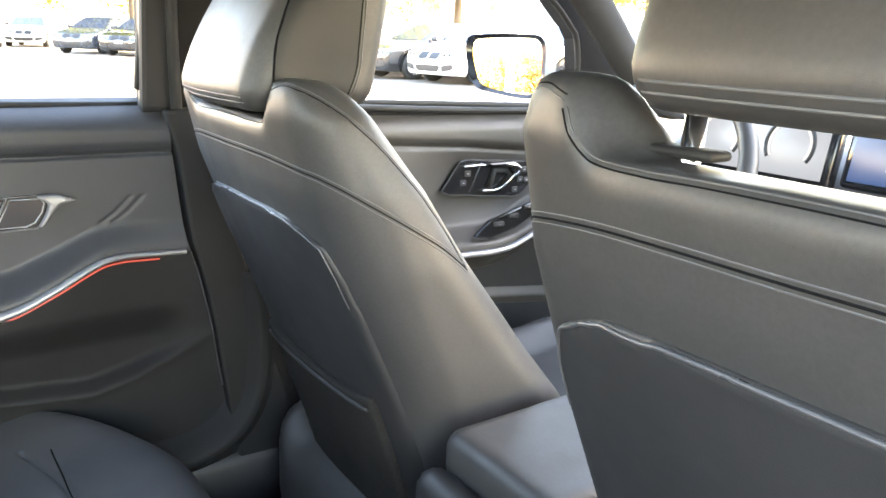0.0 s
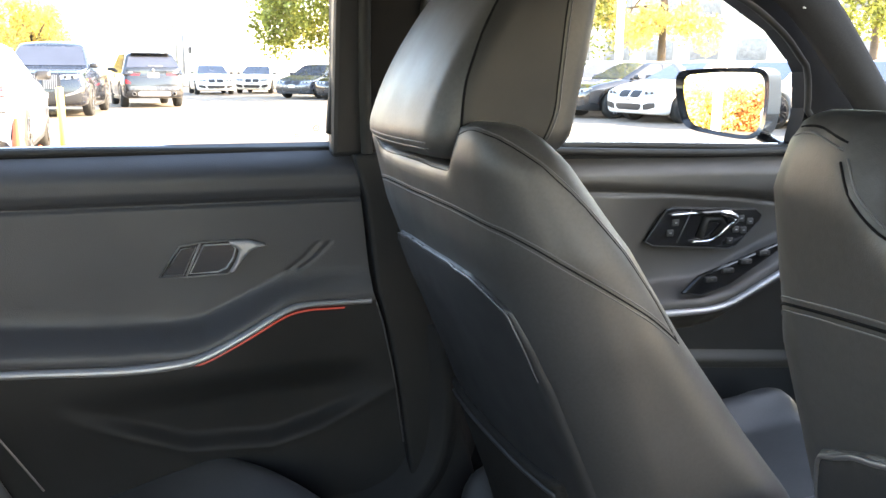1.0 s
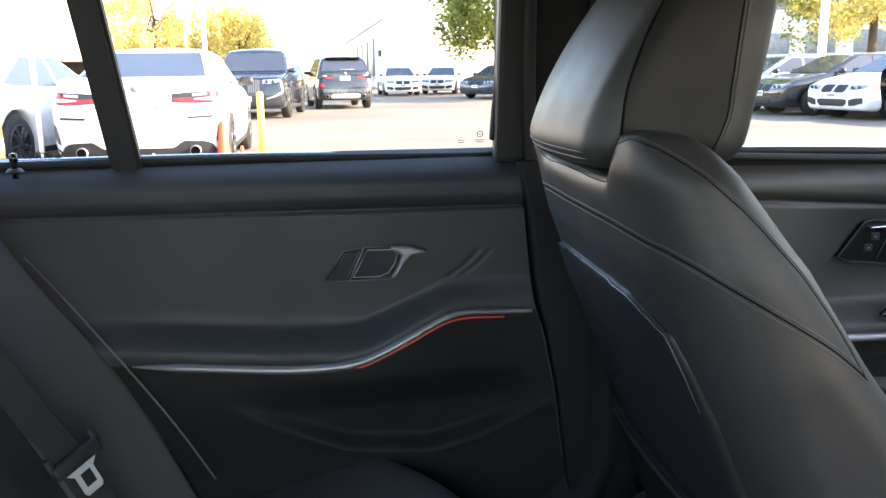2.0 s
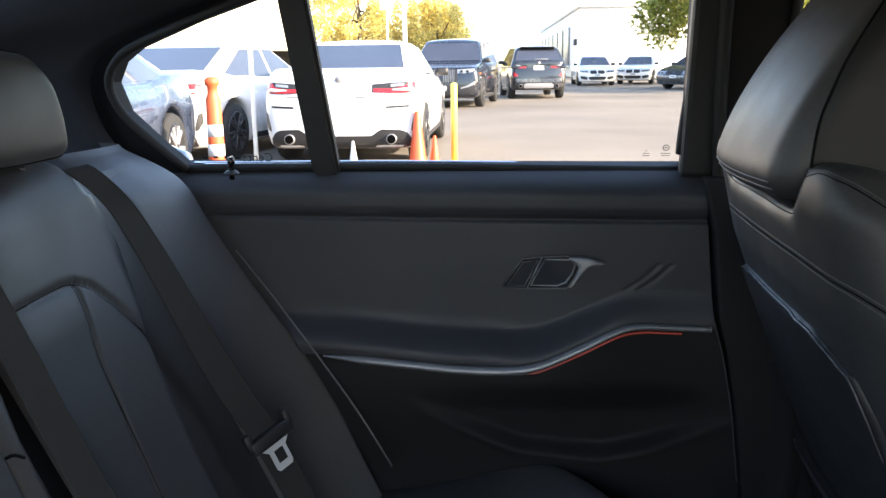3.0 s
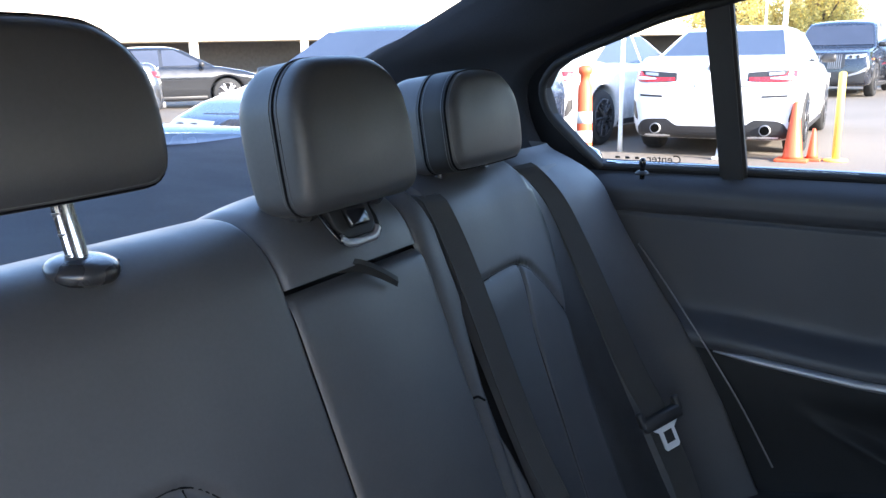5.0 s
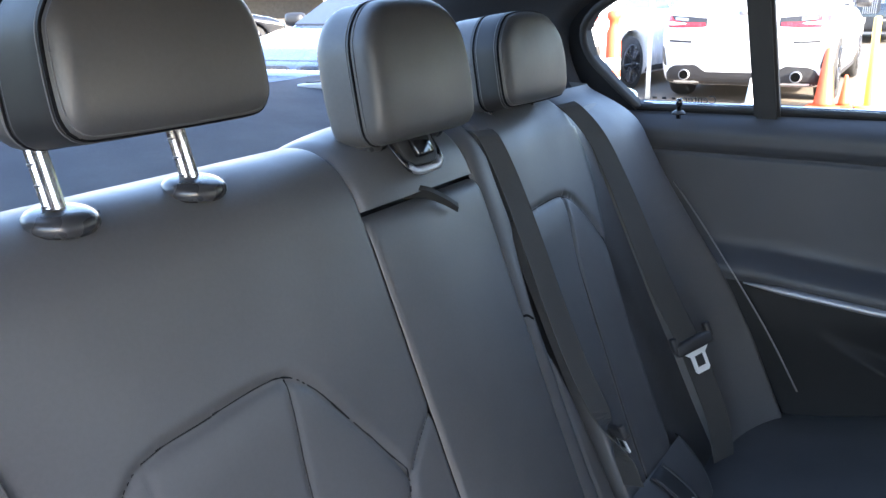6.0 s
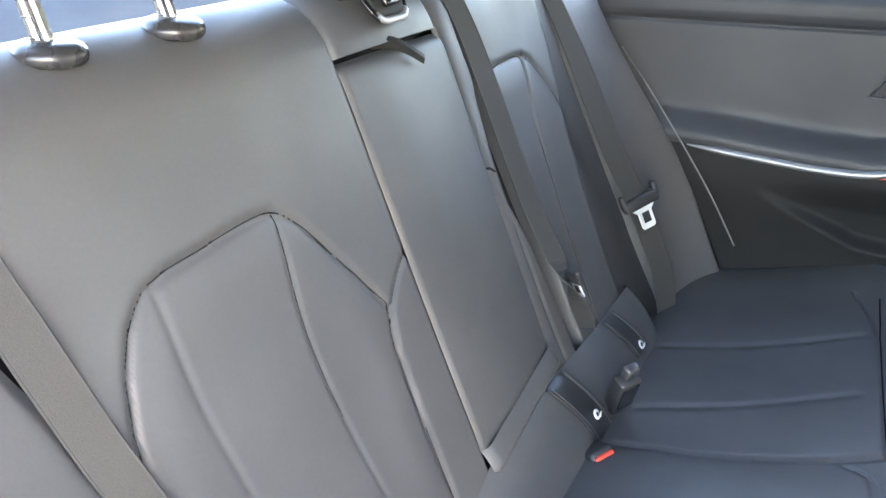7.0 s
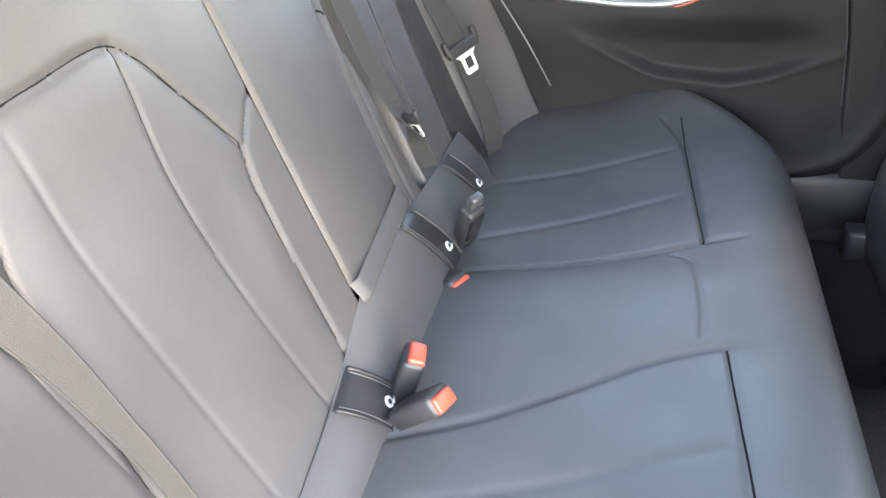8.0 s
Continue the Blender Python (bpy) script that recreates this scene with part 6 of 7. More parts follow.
def vehicle(label, category, kind, x, y, heading, paint, front=True, rear=True, dark_rims=True, group="parked cars", grille="twin"):
    k = KINDS[kind]
    hd = math.degrees(math.atan2(-heading[0], heading[1]))
    c = thing("parked_car", label, category, at=pose(x, y, 0, 0, 0, hd), group=group)
    b, cab = car_meshes(kind, k)
    part("body", b, paint, c)
    part("roof_cabin", cab, paint, c)
    for sx in (-1, 1):
        for sy in (-1, 1):
            wheel_parts(c, k, sx * (k["w"] - 0.115), sy * k["yw"], dark_rims)
    zb, zr, xb, xr = k["zb"], k["zr"], k["xb"], k["xr"]
    sx_at = lambda z: xb - (xb - xr) * (z - zb) / (zr - zb)
    (y0, z0), (y1, z1) = k["ws"]
    (r0, q0), (r1, q1) = k["rs"]
    lerp = lambda a, b, t: a + (b - a) * t
    # windscreen and rear window
    top = 0.86 if kind == "sedan" else 0.74
    flat_pane([(s * (sx_at(lerp(z0, z1, t)) - 0.06), lerp(y0, y1, t), lerp(z0, z1, t)) for s, t in ((-1, 0.08), (1, 0.08), (1, 0.88), (-1, 0.88))], "windscreen", CAR_GLASS, c, 0.012, (0, 1, 1))
    flat_pane([(s * (sx_at(lerp(q0, q1, t)) - 0.09), lerp(r0, r1, t), lerp(q0, q1, t)) for s, t in ((-1, 0.06), (1, 0.06), (1, top), (-1, top))], "rear_glass", CAR_GLASS, c, 0.012, (0, -1, 1))
    lo, hi = zb + 0.045, zr - 0.095
    yf = lambda z: lerp(y0, y1, (z - z0) / (z1 - z0)) - 0.16
    yr_ = lambda z: lerp(r0, r1, (z - q0) / (q1 - q0)) + (0.30 if kind == "sedan" else 0.22)
    for s in (-1, 1):
        for poly in ([(yf(lo), lo), (-0.02, lo), (-0.02, hi), (yf(hi), hi)], [(-0.10, lo), (yr_(lo + 0.06), lo + 0.02), (yr_(hi) , hi - 0.01), (-0.10, hi)]):
            flat_pane([(s * (sx_at(z) + 0.0), yy, z) for yy, z in poly], "side_window", CAR_GLASS, c, 0.008, (s, 0, 0))
        mpos = (s * (k["w"] + 0.02), yf(lo) - 0.10, lo + 0.03)
        part("wing_mirror", net((-0.16, -0.12, -0.1), (0.16, 0.12, 0.12), 0.03, lambda X, Y, Z: rbox(X, Y, Z, (0.10, 0.06, 0.06), 0.04), "wing_mirror"), TRIM_BLACK, c, at=pose(*mpos))
        for yy in (0.25, -0.75):
            part("door_handle", box((0.03, 0.18, 0.022), 0.008, (s * (k["w"] - 0.035), yy, zb - 0.10)), paint, c)
        part("door_gap", tube([(s * (k["w"] - 0.012), -0.06, zb - 0.06), (s * (k["w"] + 0.006), -0.06, 0.65), (s * (k["w"] - 0.015), -0.06, 0.35)], 0.006, 5), TRIM_BLACK, c)
        part("sill_trim", box((0.04, 1.9, 0.09), 0.02, (s * (k["w"] - 0.045), 0, 0.26)), TRIM_BLACK, c)
    L = k["l"] / 2
    if rear:
        zt = 0.885 if kind == "sedan" else 1.03
        pz = 0.315 if kind == "sedan" else 0.42
        for s in (-1, 1):
            sur = patch(kind, -1, s * 0.37, s * 0.85, [(0.37, zt - 0.056, zt + 0.034), (0.60, zt - 0.066, zt + 0.052), (0.80, zt - 0.066, zt + 0.062), (0.85, zt - 0.04, zt + 0.060)], 0.004)
            lamp = part("tail_lamp", sur, TRIM_BLACK, c, "red tail lamp in black surround")
            part("red_lens", patch(kind, -1, s * 0.39, s * 0.845, [(0.39, zt - 0.050, zt - 0.014), (0.64, zt - 0.060, zt - 0.012), (0.74, zt - 0.060, zt + 0.010), (0.77, zt - 0.060, zt + 0.052), (0.845, zt - 0.036, zt + 0.056)], 0.016), LAMP_RED, lamp, "red lens")
            part("clear_lens", patch(kind, -1, s * 0.58, s * 0.73, [(0.58, zt + 0.002, zt + 0.034), (0.73, zt + 0.016, zt + 0.044)], 0.014), LAMP_CLEAR, lamp, "smoked clear lens")
            part("exhaust_pipe", lathe([(0.047, -0.055), (0.050, -0.066), (0.058, -0.066), (0.060, 0.06), (0.042, 0.06)], 18, "y"), SATIN, c, at=pose(s * 0.58, -L + 0.052, pz))
            # near-black disc paints the shade inside the pipe's mouth
            bore = bmesh.new()
            bmesh.ops.create_cone(bore, cap_ends=True, segments=18, radius1=0.047, radius2=0.047, depth=0.02)
            part("exhaust_bore", bore, BORE, c, at=pose(s * 0.58, -L - 0.012, pz, 90, 0, 0))
            part("bumper_slot", patch(kind, -1, s * 0.52, s * 0.78, [(0.52, 0.655, 0.678), (0.78, 0.665, 0.690)], 0.004), TRIM_BLACK, c)
            part("corner_vent", patch(kind, -1, s * 0.80, s * 0.87, [(0.80, 0.40, 0.44), (0.835, 0.42, 0.60), (0.87, 0.50, 0.62)], 0.005), TRIM_BLACK, c)
        part("diffuser", patch(kind, -1, -0.80, 0.80, [(u, lo_ + pz - 0.315, hi_ + pz - 0.315) for u, lo_, hi_ in ((-0.82, 0.24, 0.29), (-0.76, 0.22, 0.38), (-0.70, 0.21, 0.415), (-0.46, 0.21, 0.425), (-0.36, 0.21, 0.35), (0.36, 0.21, 0.35), (0.46, 0.21, 0.425), (0.70, 0.21, 0.415), (0.76, 0.22, 0.38), (0.82, 0.24, 0.29))], 0.010, 40),
             TRIM_BLACK, c, "black rear diffuser")
        if kind == "suv":
            part("skid_plate", patch(kind, -1, -0.47, 0.47, [(-0.47, 0.36, 0.46), (-0.42, 0.34, 0.50), (0.42, 0.34, 0.50), (0.47, 0.36, 0.46)], 0.024), RIM_SILVER, c, "silver skid plate")
            part("lower_cladding", patch(kind, -1, -0.82, 0.82, [(-0.82, 0.53, 0.64), (0.82, 0.53, 0.64)], 0.006), GREY_PAINT, c, "paler grey bumper band")
            part("spoiler", box((1.12, 0.20, 0.04), 0.015, (0, k["rs"][1][0] - 0.06, k["zr"] - 0.085)), paint, c)
            part("rear_wiper", box((0.42, 0.02, 0.02), 0.006, (0.10, k["rs"][0][0] + 0.03, 1.245)), SATIN, c)
            for s in (-1, 1):
                part("reflector", patch(kind, -1, s * 0.66, s * 0.80, [(0.66, 0.72, 0.76), (0.80, 0.72, 0.86)], 0.008), LAMP_RED, c)
        part("lid_gap", patch(kind, -1, -0.60, 0.60, [(-0.60, zt - 0.112, zt - 0.100), (0.60, zt - 0.112, zt - 0.100)], 0.002), TRIM_BLACK, c)
        lp = 0.70 if kind == "sedan" else 0.91
        part("plate", patch(kind, -1, -0.16, 0.16, [(-0.16, lp, lp + 0.13), (0.16, lp, lp + 0.13)], 0.008), PLATE if kind == "suv" else paint, c)
        part("badge", lathe([(0.045, -0.01), (0.045, 0.012), (0.03, 0.014)], 20, "y"), RIM_SILVER, c, at=pose(0, -L + 0.05, zt + 0.09, 20, 0, 0))
    if front:
        zl = 0.68 if kind == "sedan" else 0.94
        for s in (-1, 1):
            lm = part("headlamp", patch(kind, 1, s * 0.42, s * 0.86, [(0.42, zl - 0.050, zl + 0.045), (0.62, zl - 0.045, zl + 0.058), (0.80, zl - 0.02, zl + 0.065), (0.86, zl + 0.02, zl + 0.07)], 0.010), LAMP_CLEAR, c, "clear headlamp")
            for u in (0.54, 0.69):
                part("lamp_ring", lathe([(0.036, -0.01), (0.036, 0.016), (0.026, 0.018)], 16, "y"), TRIM_BLACK, lm, at=pose(s * u, L - 0.03 - 0.09 * (u / 0.84) ** 3, zl + 0.004))
            tall, wide = (0.10, 1.0) if kind == "sedan" else (0.27, 1.22)
            gr = part("grille", patch(kind, 1, s * 0.035, s * 0.35 * wide, [(0.035, zl - tall + 0.01, zl + 0.05), (0.07, zl - tall - 0.012, zl + 0.062), (0.30 * wide, zl - tall - 0.005, zl + 0.062), (0.35 * wide, zl - tall + 0.04, zl + 0.03)], 0.016),
                      TRIM_BLACK, c, "black grille with upright bars")
            for i in range(7):
                x0 = 0.075 + 0.036 * wide * i
                part("grille_bar", patch(kind, 1, s * x0, s * (x0 + 0.011), [(x0, zl - tall, zl + 0.05), (x0 + 0.011, zl - tall, zl + 0.05)], 0.022, 2), TRIM_BLACK if kind == "sedan" else SATIN, gr)
            part("air_intake", patch(kind, 1, s * 0.48, s * 0.80, [(0.48, 0.30, 0.42), (0.62, 0.31, 0.46), (0.80, 0.36, 0.47)], 0.008), TRIM_BLACK, c)
            part("side_marker", box((0.03, 0.10, 0.04), 0.008, (s * (k["w"] - 0.035), L - 0.46, zl - 0.06)), ORANGE_LENS, c, "amber side marker")
        if kind == "suv_large":
            part("lower_bumper", patch(kind, 1, -0.86, 0.86, [(-0.86, 0.36, 0.62), (-0.5, 0.30, 0.60), (0.5, 0.30, 0.60), (0.86, 0.36, 0.62)], 0.006, 30), TRIM_BLACK, c, "black lower bumper")
            for s in (-1, 1):
                part("intake_trim", patch(kind, 1, s * 0.52, s * 0.88, [(0.52, 0.50, 0.535), (0.72, 0.55, 0.60), (0.88, 0.62, 0.70)], 0.020), SATIN, c, "satin blade over the intake")
        part("lower_intake", patch(kind, 1, -0.42, 0.42, [(-0.42, 0.36, 0.42), (-0.34, 0.29, 0.44), (0.34, 0.29, 0.44), (0.42, 0.36, 0.42)], 0.008, 24), TRIM_BLACK, c)
        part("bonnet_line", patch(kind, 1, -0.60, 0.60, [(-0.60, zl + 0.088, zl + 0.096), (0.60, zl + 0.088, zl + 0.096)], 0.002), TRIM_BLACK, c)
        part("plate", patch(kind, 1, -0.15, 0.15, [(-0.15, 0.46, 0.58), (0.15, 0.46, 0.58)], 0.02), PLATE, c)
        part("plate_bar", patch(kind, 1, -0.11, 0.11, [(-0.11, 0.50, 0.54), (0.11, 0.50, 0.54)], 0.023), GREY_PAINT, c)
    return c


vehicle("white saloon parked nose away, red tail lamps and black diffuser", "car", "sedan", -10.99, -2.53, (-1, -0.045), WHITE_PAINT, front=False)
vehicle("white saloon parked nose away beside a road delineator", "car", "sedan", -11.0, -4.69, (-1, 0.10), WHITE_PAINT, front=False)
vehicle("dark blue large sport utility car facing the lane", "car", "suv_large", -23.5, -2.56, (1, -0.06), BLUE_BLACK, rear=False)
vehicle("black sport utility car seen from behind on the lane", "car", "suv", -28.7, -0.51, (-1, -0.13), PAINT_BLACK, front=False)
vehicle("white saloon far off facing the lane", "car", "sedan", -43.4, 2.5, (1, 0.05), WHITE_PAINT, rear=False)
vehicle("white saloon far off facing the lane", "car", "sedan", -45.5, 5.2, (1, -0.3), WHITE_PAINT, rear=False)
vehicle("dark saloon far off in a row beside the lane", "car", "sedan", -36.4, 6.75, (0.75, -0.66), GREY_PAINT, rear=False, dark_rims=False)
vehicle("black saloon far off in a row beside the lane", "car", "sedan", -34.0, 8.0, (0.75, -0.66), PAINT_BLACK, rear=False, dark_rims=False)
vehicle("grey saloon far off in a row beside the lane", "car", "sedan", -31.2, 10.8, (0.75, -0.66), GREY_PAINT, rear=False, dark_rims=False)
vehicle("black saloon with bright alloy wheels in an angled row", "car", "sedan", -18.9, 12.05, (0.05, -1.0), PAINT_BLACK, rear=False, dark_rims=False)
vehicle("white saloon with black twin grille in an angled row", "car", "sedan", -16.9, 12.45, (0.18, -0.98), WHITE_PAINT, rear=False)
vehicle("white saloon with dark glass in an angled row", "car", "sedan", -14.75, 13.2, (0.18, -0.98), WHITE_PAINT, rear=False)
vehicle("silver saloon in an angled row", "car", "sedan", -21.1, 11.6, (0.05, -1.0), SILVER_PAINT, rear=False, dark_rims=False)
vehicle("dark saloon seen through the windscreen", "car", "sedan", -12.5, 14.0, (0.18, -0.98), GREY_PAINT, rear=False)
vehicle("blue-grey saloon parked at an angle behind", "car", "sedan", -5.9, -4.54, (0.994, 0.107), BLUE_GREY, rear=True, dark_rims=False)
vehicle("black saloon seen from the side behind the car", "car", "sedan", -13.5, -16.6, (-0.79, 0.61), PAINT_BLACK, dark_rims=False)
vehicle("grey saloon with bright wheels behind the car", "car", "sedan", -8.8, -14.8, (0.79, -0.61), GREY_PAINT, dark_rims=False)

# ---- traffic furniture ----
ORANGE = material("orange_plastic", (0.72, 0.11, 0.035), 0.5, vary=0.1)
WHITE_BAND = material("white_reflective_band", (0.75, 0.75, 0.75), 0.35, vary=0.06)
YELLOW = material("yellow_bollard_paint", (0.72, 0.58, 0.11), 0.5, vary=0.1)
POLE_WHITE = material("white_pole_paint", (0.75, 0.74, 0.70), 0.5, vary=0.08)


def cone(label, x, y, hgt, mat):
    c = thing("traffic_cone", label, "traffic cone", at=pose(x, y, 0), group="traffic cones")
    part("base", box((hgt * 0.52, hgt * 0.52, 0.03), 0.008, (0, 0, 0.015)), mat, c)
    part("cone_body", lathe([(hgt * 0.18, 0.03), (hgt * 0.16, 0.06), (hgt * 0.05, hgt * 0.97), (hgt * 0.035, hgt), (0.002, hgt)], 24), mat, c)


cone("tall orange traffic cone", -8.75, -1.56, 0.62, ORANGE)
cone("small orange traffic cone", -8.85, -1.38, 0.34, ORANGE)
cone("short pale grey cone behind the white car", -8.6, -2.27, 0.30, POLE_WHITE)
dl = thing("delineator_post", "orange and white banded traffic delineator post", "delineator", at=pose(-6.9, -3.18, 0))
part("base", lathe([(0.22, 0), (0.21, 0.05), (0.10, 0.08)], 20), TRIM_BLACK, dl)
part("post", lathe([(0.080, 0.08), (0.076, 0.3), (0.068, 0.84), (0.048, 0.89), (0.048, 0.95), (0.068, 0.97), (0.068, 1.02), (0.04, 1.04)], 20), ORANGE, dl)
for z in (0.32, 0.50, 0.67):
    part("band", lathe([(0.080 - 0.009 * (z - 0.18) / 0.44, z), (0.078 - 0.009 * (z - 0.18) / 0.44, z + 0.11)], 20), WHITE_BAND, dl, "white reflective band")
bo = thing("bollard", "yellow painted steel bollard", "bollard", at=pose(-8.9, -1.16, 0))
part("post", lathe([(0.037, 0), (0.037, 0.905), (0.025, 0.92), (0.002, 0.925)], 18), YELLOW, bo)
part("foot", lathe([(0.12, 0), (0.12, 0.02), (0.05, 0.03)], 18), YELLOW, bo)
for x, y, r, h in ((-8.9, -3.50, 0.026, 5.5), (-36.0, -6.0, 0.10, 9.0), (-24.5, 14.6, 0.13, 9.0)):
    p = thing("pole", "plain white painted steel pole", "pole", at=pose(x, y, 0), group="poles")
    part("shaft", lathe([(r * 1.25, 0), (r, 0.15), (r * 0.9, h)], 14), POLE_WHITE, p)
sg = thing("road_sign", "white square sign on a thin post", "road sign", at=pose(-34.0, -6.4, 0))
part("shaft", lathe([(0.04, 0), (0.04, 4.2)], 10), POLE_WHITE, sg)
part("sign_board", box((0.04, 0.55, 0.8), 0.01, (0.06, 0, 3.7)), WHITE_BAND, sg)

# ---- buildings ----
STUCCO = material("pale_cream_stucco", (0.72, 0.66, 0.55), 0.9, bump=0.5, bump_scale=40, vary=0.08, vary_scale=0.3)
STUCCO_WHITE = material("white_stucco", (0.75, 0.74, 0.72), 0.9, bump=0.5, bump_scale=40, vary=0.08, vary_scale=0.3)
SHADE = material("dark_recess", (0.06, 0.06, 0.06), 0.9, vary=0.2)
WINDOW_FAR = material("far_window_grey", (0.22, 0.22, 0.22), 0.3, vary=0.2)


def hall(label, x, y, turn, length, depth, low, top, posts_n):
    b = thing("building", label, "building", at=pose(x, y, 0, 0, 0, turn))
    part("upper_wall", box((length, depth, top - low), 0.05, (0, 0, (top + low) / 2)), STUCCO, b)
    # dark wall added to paint the shade of the open parking level
    part("recess_wall", box((length - 1, depth - 6, low), 0.02, (0, 2.5, low / 2)), SHADE, b)
    for i in range(posts_n):
        part("column", box((0.6, 0.6, low), 0.03, (-length / 2 + 1 + i * (length - 2) / (posts_n - 1), -depth / 2 + 0.5, low / 2)), STUCCO, b)
    part("parapet", box((length + 0.4, depth + 0.4, 0.4), 0.05, (0, 0, top + 0.2)), STUCCO, b)
    return b


hall("long cream stucco hall over an open parking level", -46.0, -55.0, 130, 90.0, 14.0, 2.35, 11.0, 12)
far = thing("building", "white stucco building with a row of dark openings", "building", at=pose(-85.5, 5.8, 0, 0, 0, 3.0))
part("wall", box((50.0, 9.0, 4.9), 0.05, (0, 0, 2.45)), STUCCO_WHITE, far)
part("roof_edge", box((50.4, 9.4, 0.35), 0.05, (0, 0, 5.05)), STUCCO_WHITE, far)
# openings built as flat panels; their hazy shade is the panels' grey
for i in range(7):
    w = part("window", box((4.4, 0.3, 3.0), 0.03, (-22 + 6.2 * i, -4.5, 2.35)), WINDOW_FAR, far)
    part("sill", box((4.6, 0.4, 0.15), 0.02, (-22 + 6.2 * i, -4.6, 0.8)), STUCCO_WHITE, w)
part("window", box((1.2, 0.3, 1.6), 0.03, (22.5, -4.5, 2.0)), SHADE, far, "narrow dark window")
tagged(part("boundary_wall", box((0.4, 26.0, 2.2), 0.04, (-56, 15.0, 1.1)), STUCCO_WHITE), "long low white boundary wall", "wall", kind="structure")
off = thing("building", "pale office block with rows of dark windows", "building", at=pose(-58, 47, 0, 0, 0, 38))
part("wall", box((30.0, 14.0, 9.0), 0.05, (0, 0, 4.5)), STUCCO, off)
part("roof_edge", box((30.5, 14.5, 0.5), 0.05, (0, 0, 9.2)), STUCCO_WHITE, off)
for r in range(2):
    for i in range(8):
        w = part("window", box((2.2, 0.3, 1.6), 0.03, (-12.5 + 3.55 * i, -7.0, 3.0 + 3.4 * r)), WINDOW_FAR, off)
        part("sill", box((2.4, 0.4, 0.12), 0.02, (-12.5 + 3.55 * i, -7.1, 2.1 + 3.4 * r)), STUCCO_WHITE, w)

# unseen plain block added ahead of the car to keep the low sun off it
tagged(part("showroom_wall", box((9.0, 9.0, 6.4), 0.05, (1.9, 13.0, 3.2)), STUCCO_WHITE), "unseen plain pale block added ahead to shade the car", "wall", kind="structure")

# ---- trees and hedges ----
def leaf_material(name, color, vary):
    m = material(name, color, 0.6, vary=0.2, vary_scale=0.8)
    n, l = m.node_tree.nodes, m.node_tree.links
    b = n["Principled BSDF"]
    b.inputs["Subsurface Weight"].default_value = 0.0
    g = n.new("ShaderNodeNewGeometry")
    r = n.new("ShaderNodeMapRange")
    r.inputs["To Min"].default_value, r.inputs["To Max"].default_value = 1 - vary, 1 + vary
    l.new(g.outputs["Random Per Island"], r.inputs["Value"])
    old = b.inputs["Base Color"].links[0].from_socket
    s = n.new("ShaderNodeVectorMath")
    s.operation = "SCALE"
    l.new(old, s.inputs[0])
    l.new(r.outputs[0], s.inputs["Scale"])
    l.new(s.outputs[0], b.inputs["Base Color"])
    tr = n.new("ShaderNodeBsdfTranslucent")
    l.new(s.outputs[0], tr.inputs["Color"])
    mx = n.new("ShaderNodeMixShader")
    mx.inputs[0].default_value = 0.5
    l.new(b.outputs[0], mx.inputs[1])
    l.new(tr.outputs[0], mx.inputs[2])
    l.new(mx.outputs[0], n["Material Output"].inputs["Surface"])
    return m


LEAF_YELLOW = leaf_material("autumn_yellow_leaves", (0.78, 0.67, 0.26), 0.4)
LEAF_GREEN = leaf_material("green_leaves", (0.25, 0.27, 0.06), 0.5)
LEAF_ORANGE = leaf_material("orange_leaves", (0.5, 0.25, 0.10), 0.5)
BARK = material("bark", (0.12, 0.09, 0.07), 0.9, bump=0.8, bump_scale=30, vary=0.3, vary_scale=3)


def leaves(clumps, per, size, seed, name="crown"):
    rng = np.random.default_rng(seed)
    verts, faces = [], []
    for c, rad in clumps:
        d = rng.normal(size=(per, 3))
        d /= np.linalg.norm(d, axis=1)[:, None]
        p = np.array(c) + d * (np.array(rad) * rng.uniform(0.55, 1.05, (per, 1)))
        for q in p:
            a = rng.normal(size=3)
            a /= np.linalg.norm(a)
            b = np.cross(a, rng.normal(size=3))
            b /= np.linalg.norm(b) + 1e-9
            s = size * rng.uniform(0.6, 1.3)
            k = len(verts)
            verts += [tuple(q - a * s), tuple(q + b * s * 0.5), tuple(q + a * s), tuple(q - b * s * 0.5)]
            faces.append([k, k + 1, k + 2, k + 3])
    return mesh_from(name, verts, faces, smooth=False)


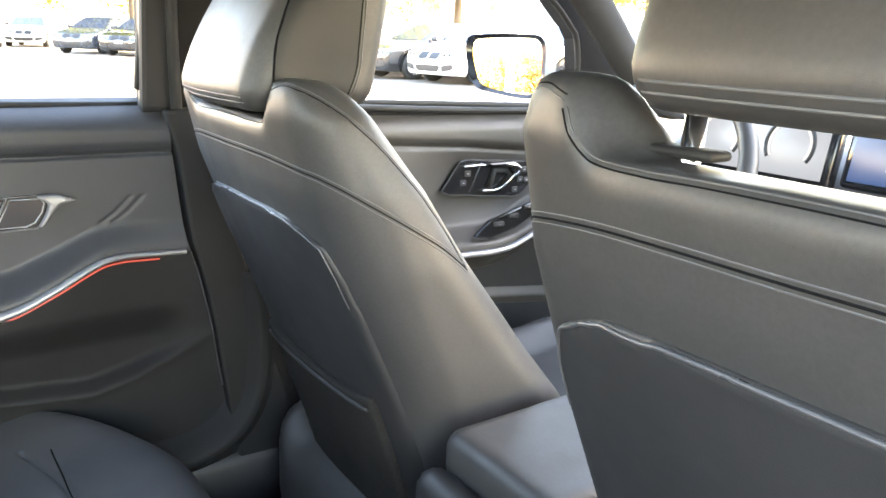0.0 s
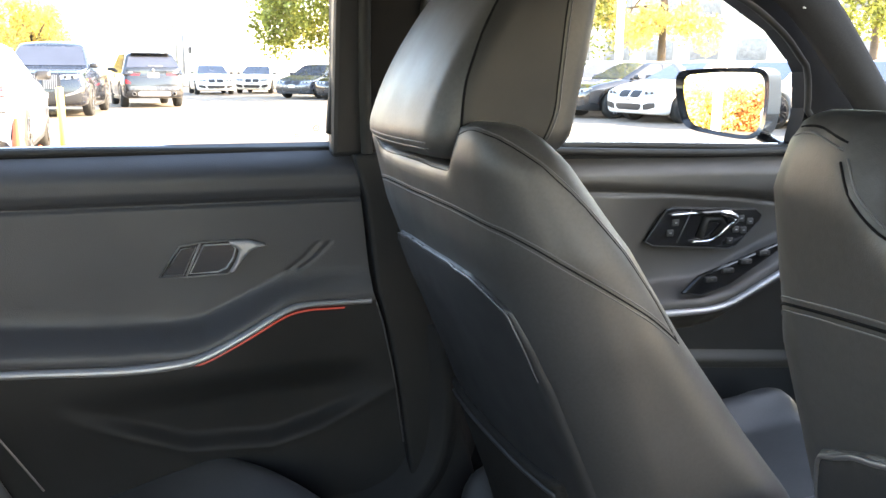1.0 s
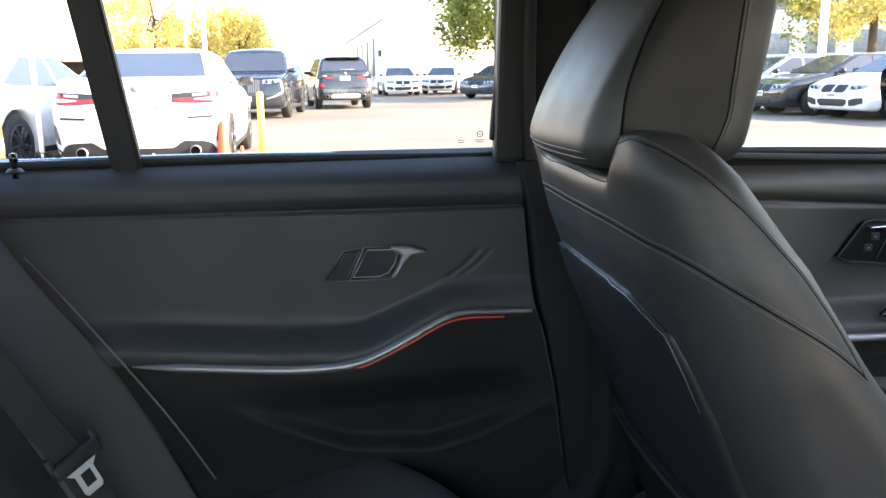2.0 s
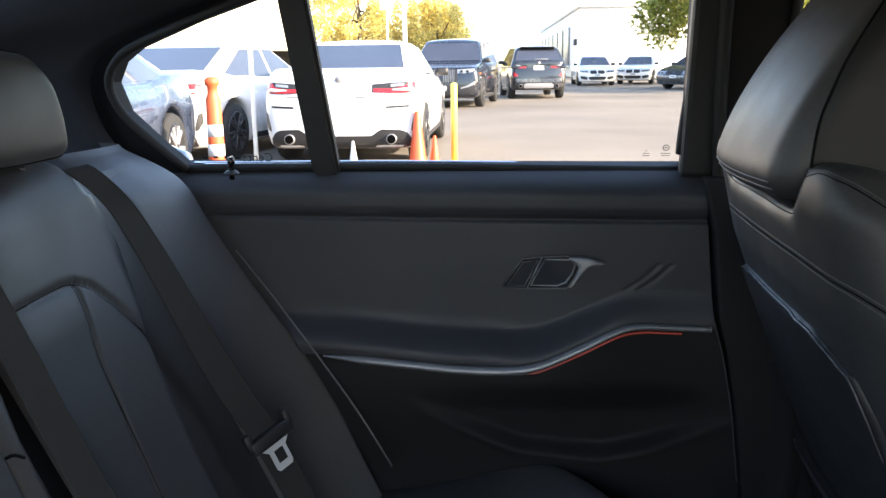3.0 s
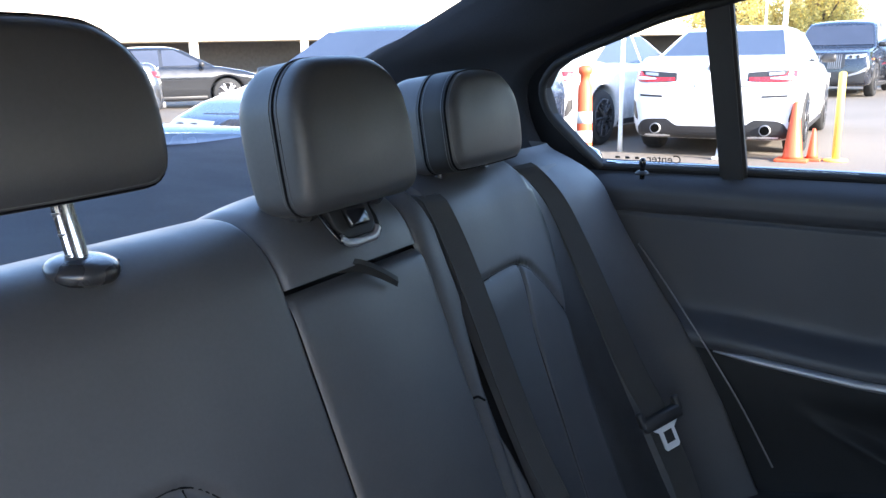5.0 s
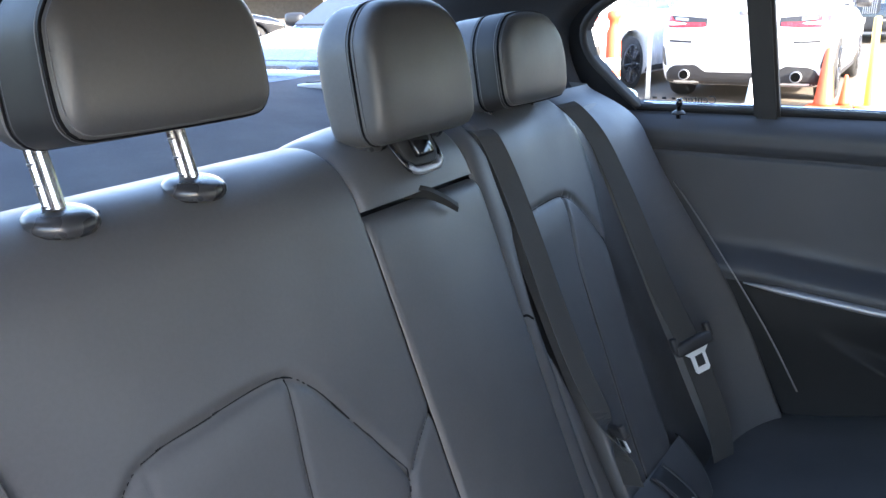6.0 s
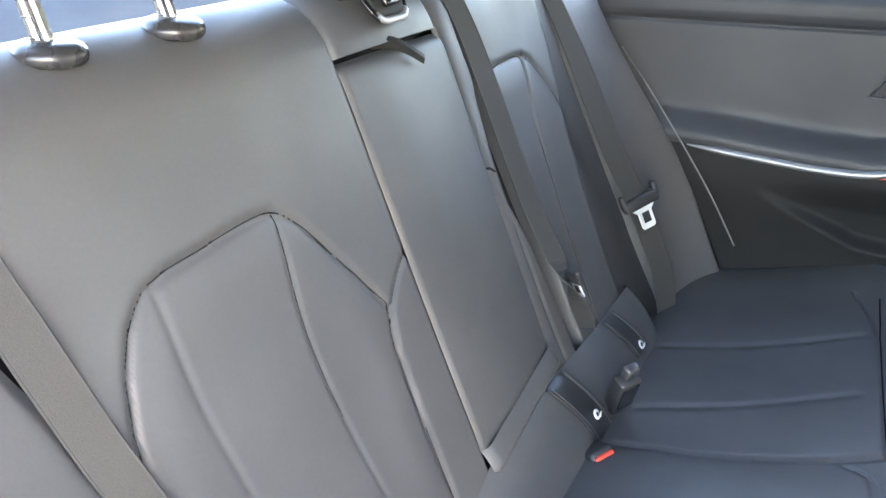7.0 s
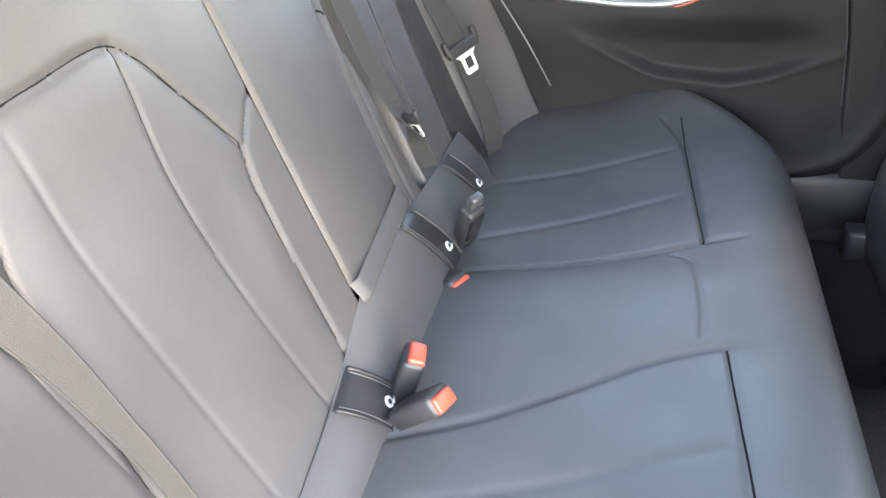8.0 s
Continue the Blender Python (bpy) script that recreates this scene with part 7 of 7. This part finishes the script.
def tree(label, x, y, hgt, low, spread, mat, seed, n=40, per=300, size=0.10):
    rng = np.random.default_rng(seed)
    t = thing("tree", label, "tree", at=pose(x, y, 0), group="trees")
    mid = low + (hgt - low) * 0.45
    tr = spline([(0, 0, 0), (0.08, 0.05, low * 0.6), (-0.05, 0.1, mid), (0.1, 0, hgt * 0.9)], 20)
    part("trunk", tube(tr, np.linspace(0.22, 0.04, 20), 10, up=(1, 0, 0)), BARK, t)
    cl = []
    for i in range(n):
        z = low + (hgt - low) * rng.uniform(0.05, 1.0)
        w = spread * math.sqrt(max(0.05, 1 - ((z - mid) / (hgt - low) * 1.5) ** 2))
        a, r = rng.uniform(0, 2 * math.pi), w * math.sqrt(rng.uniform(0.05, 1.0))
        c = (r * math.cos(a), r * math.sin(a), z)
        cl.append((c, rng.uniform(0.45, 0.95, 3) * spread * 0.36))
        if i < 9:
            s = tr[int(8 + i)]
            part("limb", tube(spline([tuple(s), tuple((np.array(s) + np.array(c)) / 2 + (0, 0, 0.2)), c], 8), np.linspace(0.07, 0.015, 8), 6, up=(1, 0, 0)), BARK, t)
    tagged(part("crown", leaves(cl, per, size, seed + 1), mat, t), kind="stuff")
    return t


tree("broad tree in yellow autumn leaf", -46.0, -10.2, 5.6, 2.2, 2.7, LEAF_YELLOW, 11)
tree("broad tree in yellow autumn leaf", -47.0, -6.0, 4.6, 2.0, 2.1, LEAF_YELLOW, 12)
tree("small distant tree in yellow leaf", -70.0, -8.5, 4.4, 1.6, 2.6, LEAF_YELLOW, 13)
tree("leafy green tree over the boundary wall", -41.0, 8.9, 9.0, 2.3, 4.6, LEAF_GREEN, 14, n=80, per=420, size=0.13)
tree("leafy green tree by the row of cars", -31.0, 15.0, 9.0, 2.2, 3.2, LEAF_GREEN, 15, n=54)
tree("tree in yellow autumn leaf by the row of cars", -30.0, 19.8, 8.0, 2.3, 2.6, LEAF_YELLOW, 16)
tree("leafy green tree by the row of cars", -26.0, 27.0, 8.0, 2.6, 2.8, LEAF_GREEN, 17)


def hedge(label, x, y, length, depth, hgt, mat, seed):
    rng = np.random.default_rng(seed)
    h = thing("hedge", label, "hedge", at=pose(x, y, 0), group="hedges", kind="stuff")
    cl = [((rng.uniform(-length / 2, length / 2), rng.uniform(-depth / 2, depth / 2), rng.uniform(0.15, hgt)), rng.uniform(0.25, 0.5, 3)) for _ in range(40)]
    part("foliage", leaves(cl, 300, 0.045, seed), mat, h)
    for i in range(7):
        bx = -length / 2 + (i + 0.5) * length / 7
        part("stem", tube([(bx, 0, 0), (bx + 0.1, 0.1, hgt * 0.8)], [0.04, 0.02], 6), BARK, h)


hedge("yellow autumn hedge behind the car", -3.3, -15.0, 2.4, 1.0, 0.72, LEAF_YELLOW, 31)
hedge("orange autumn hedge behind the car", -1.2, -15.2, 2.0, 1.0, 0.70, LEAF_ORANGE, 32)
tree("green tree behind the hedge", -0.9, -18.5, 6.0, 1.6, 2.0, LEAF_GREEN, 33)
p = thing("pole", "plain white painted steel pole", "pole", at=pose(-2.25, -14.0, 0), group="poles")
part("shaft", lathe([(0.10, 0), (0.09, 0.15), (0.08, 6.0)], 14), POLE_WHITE, p)
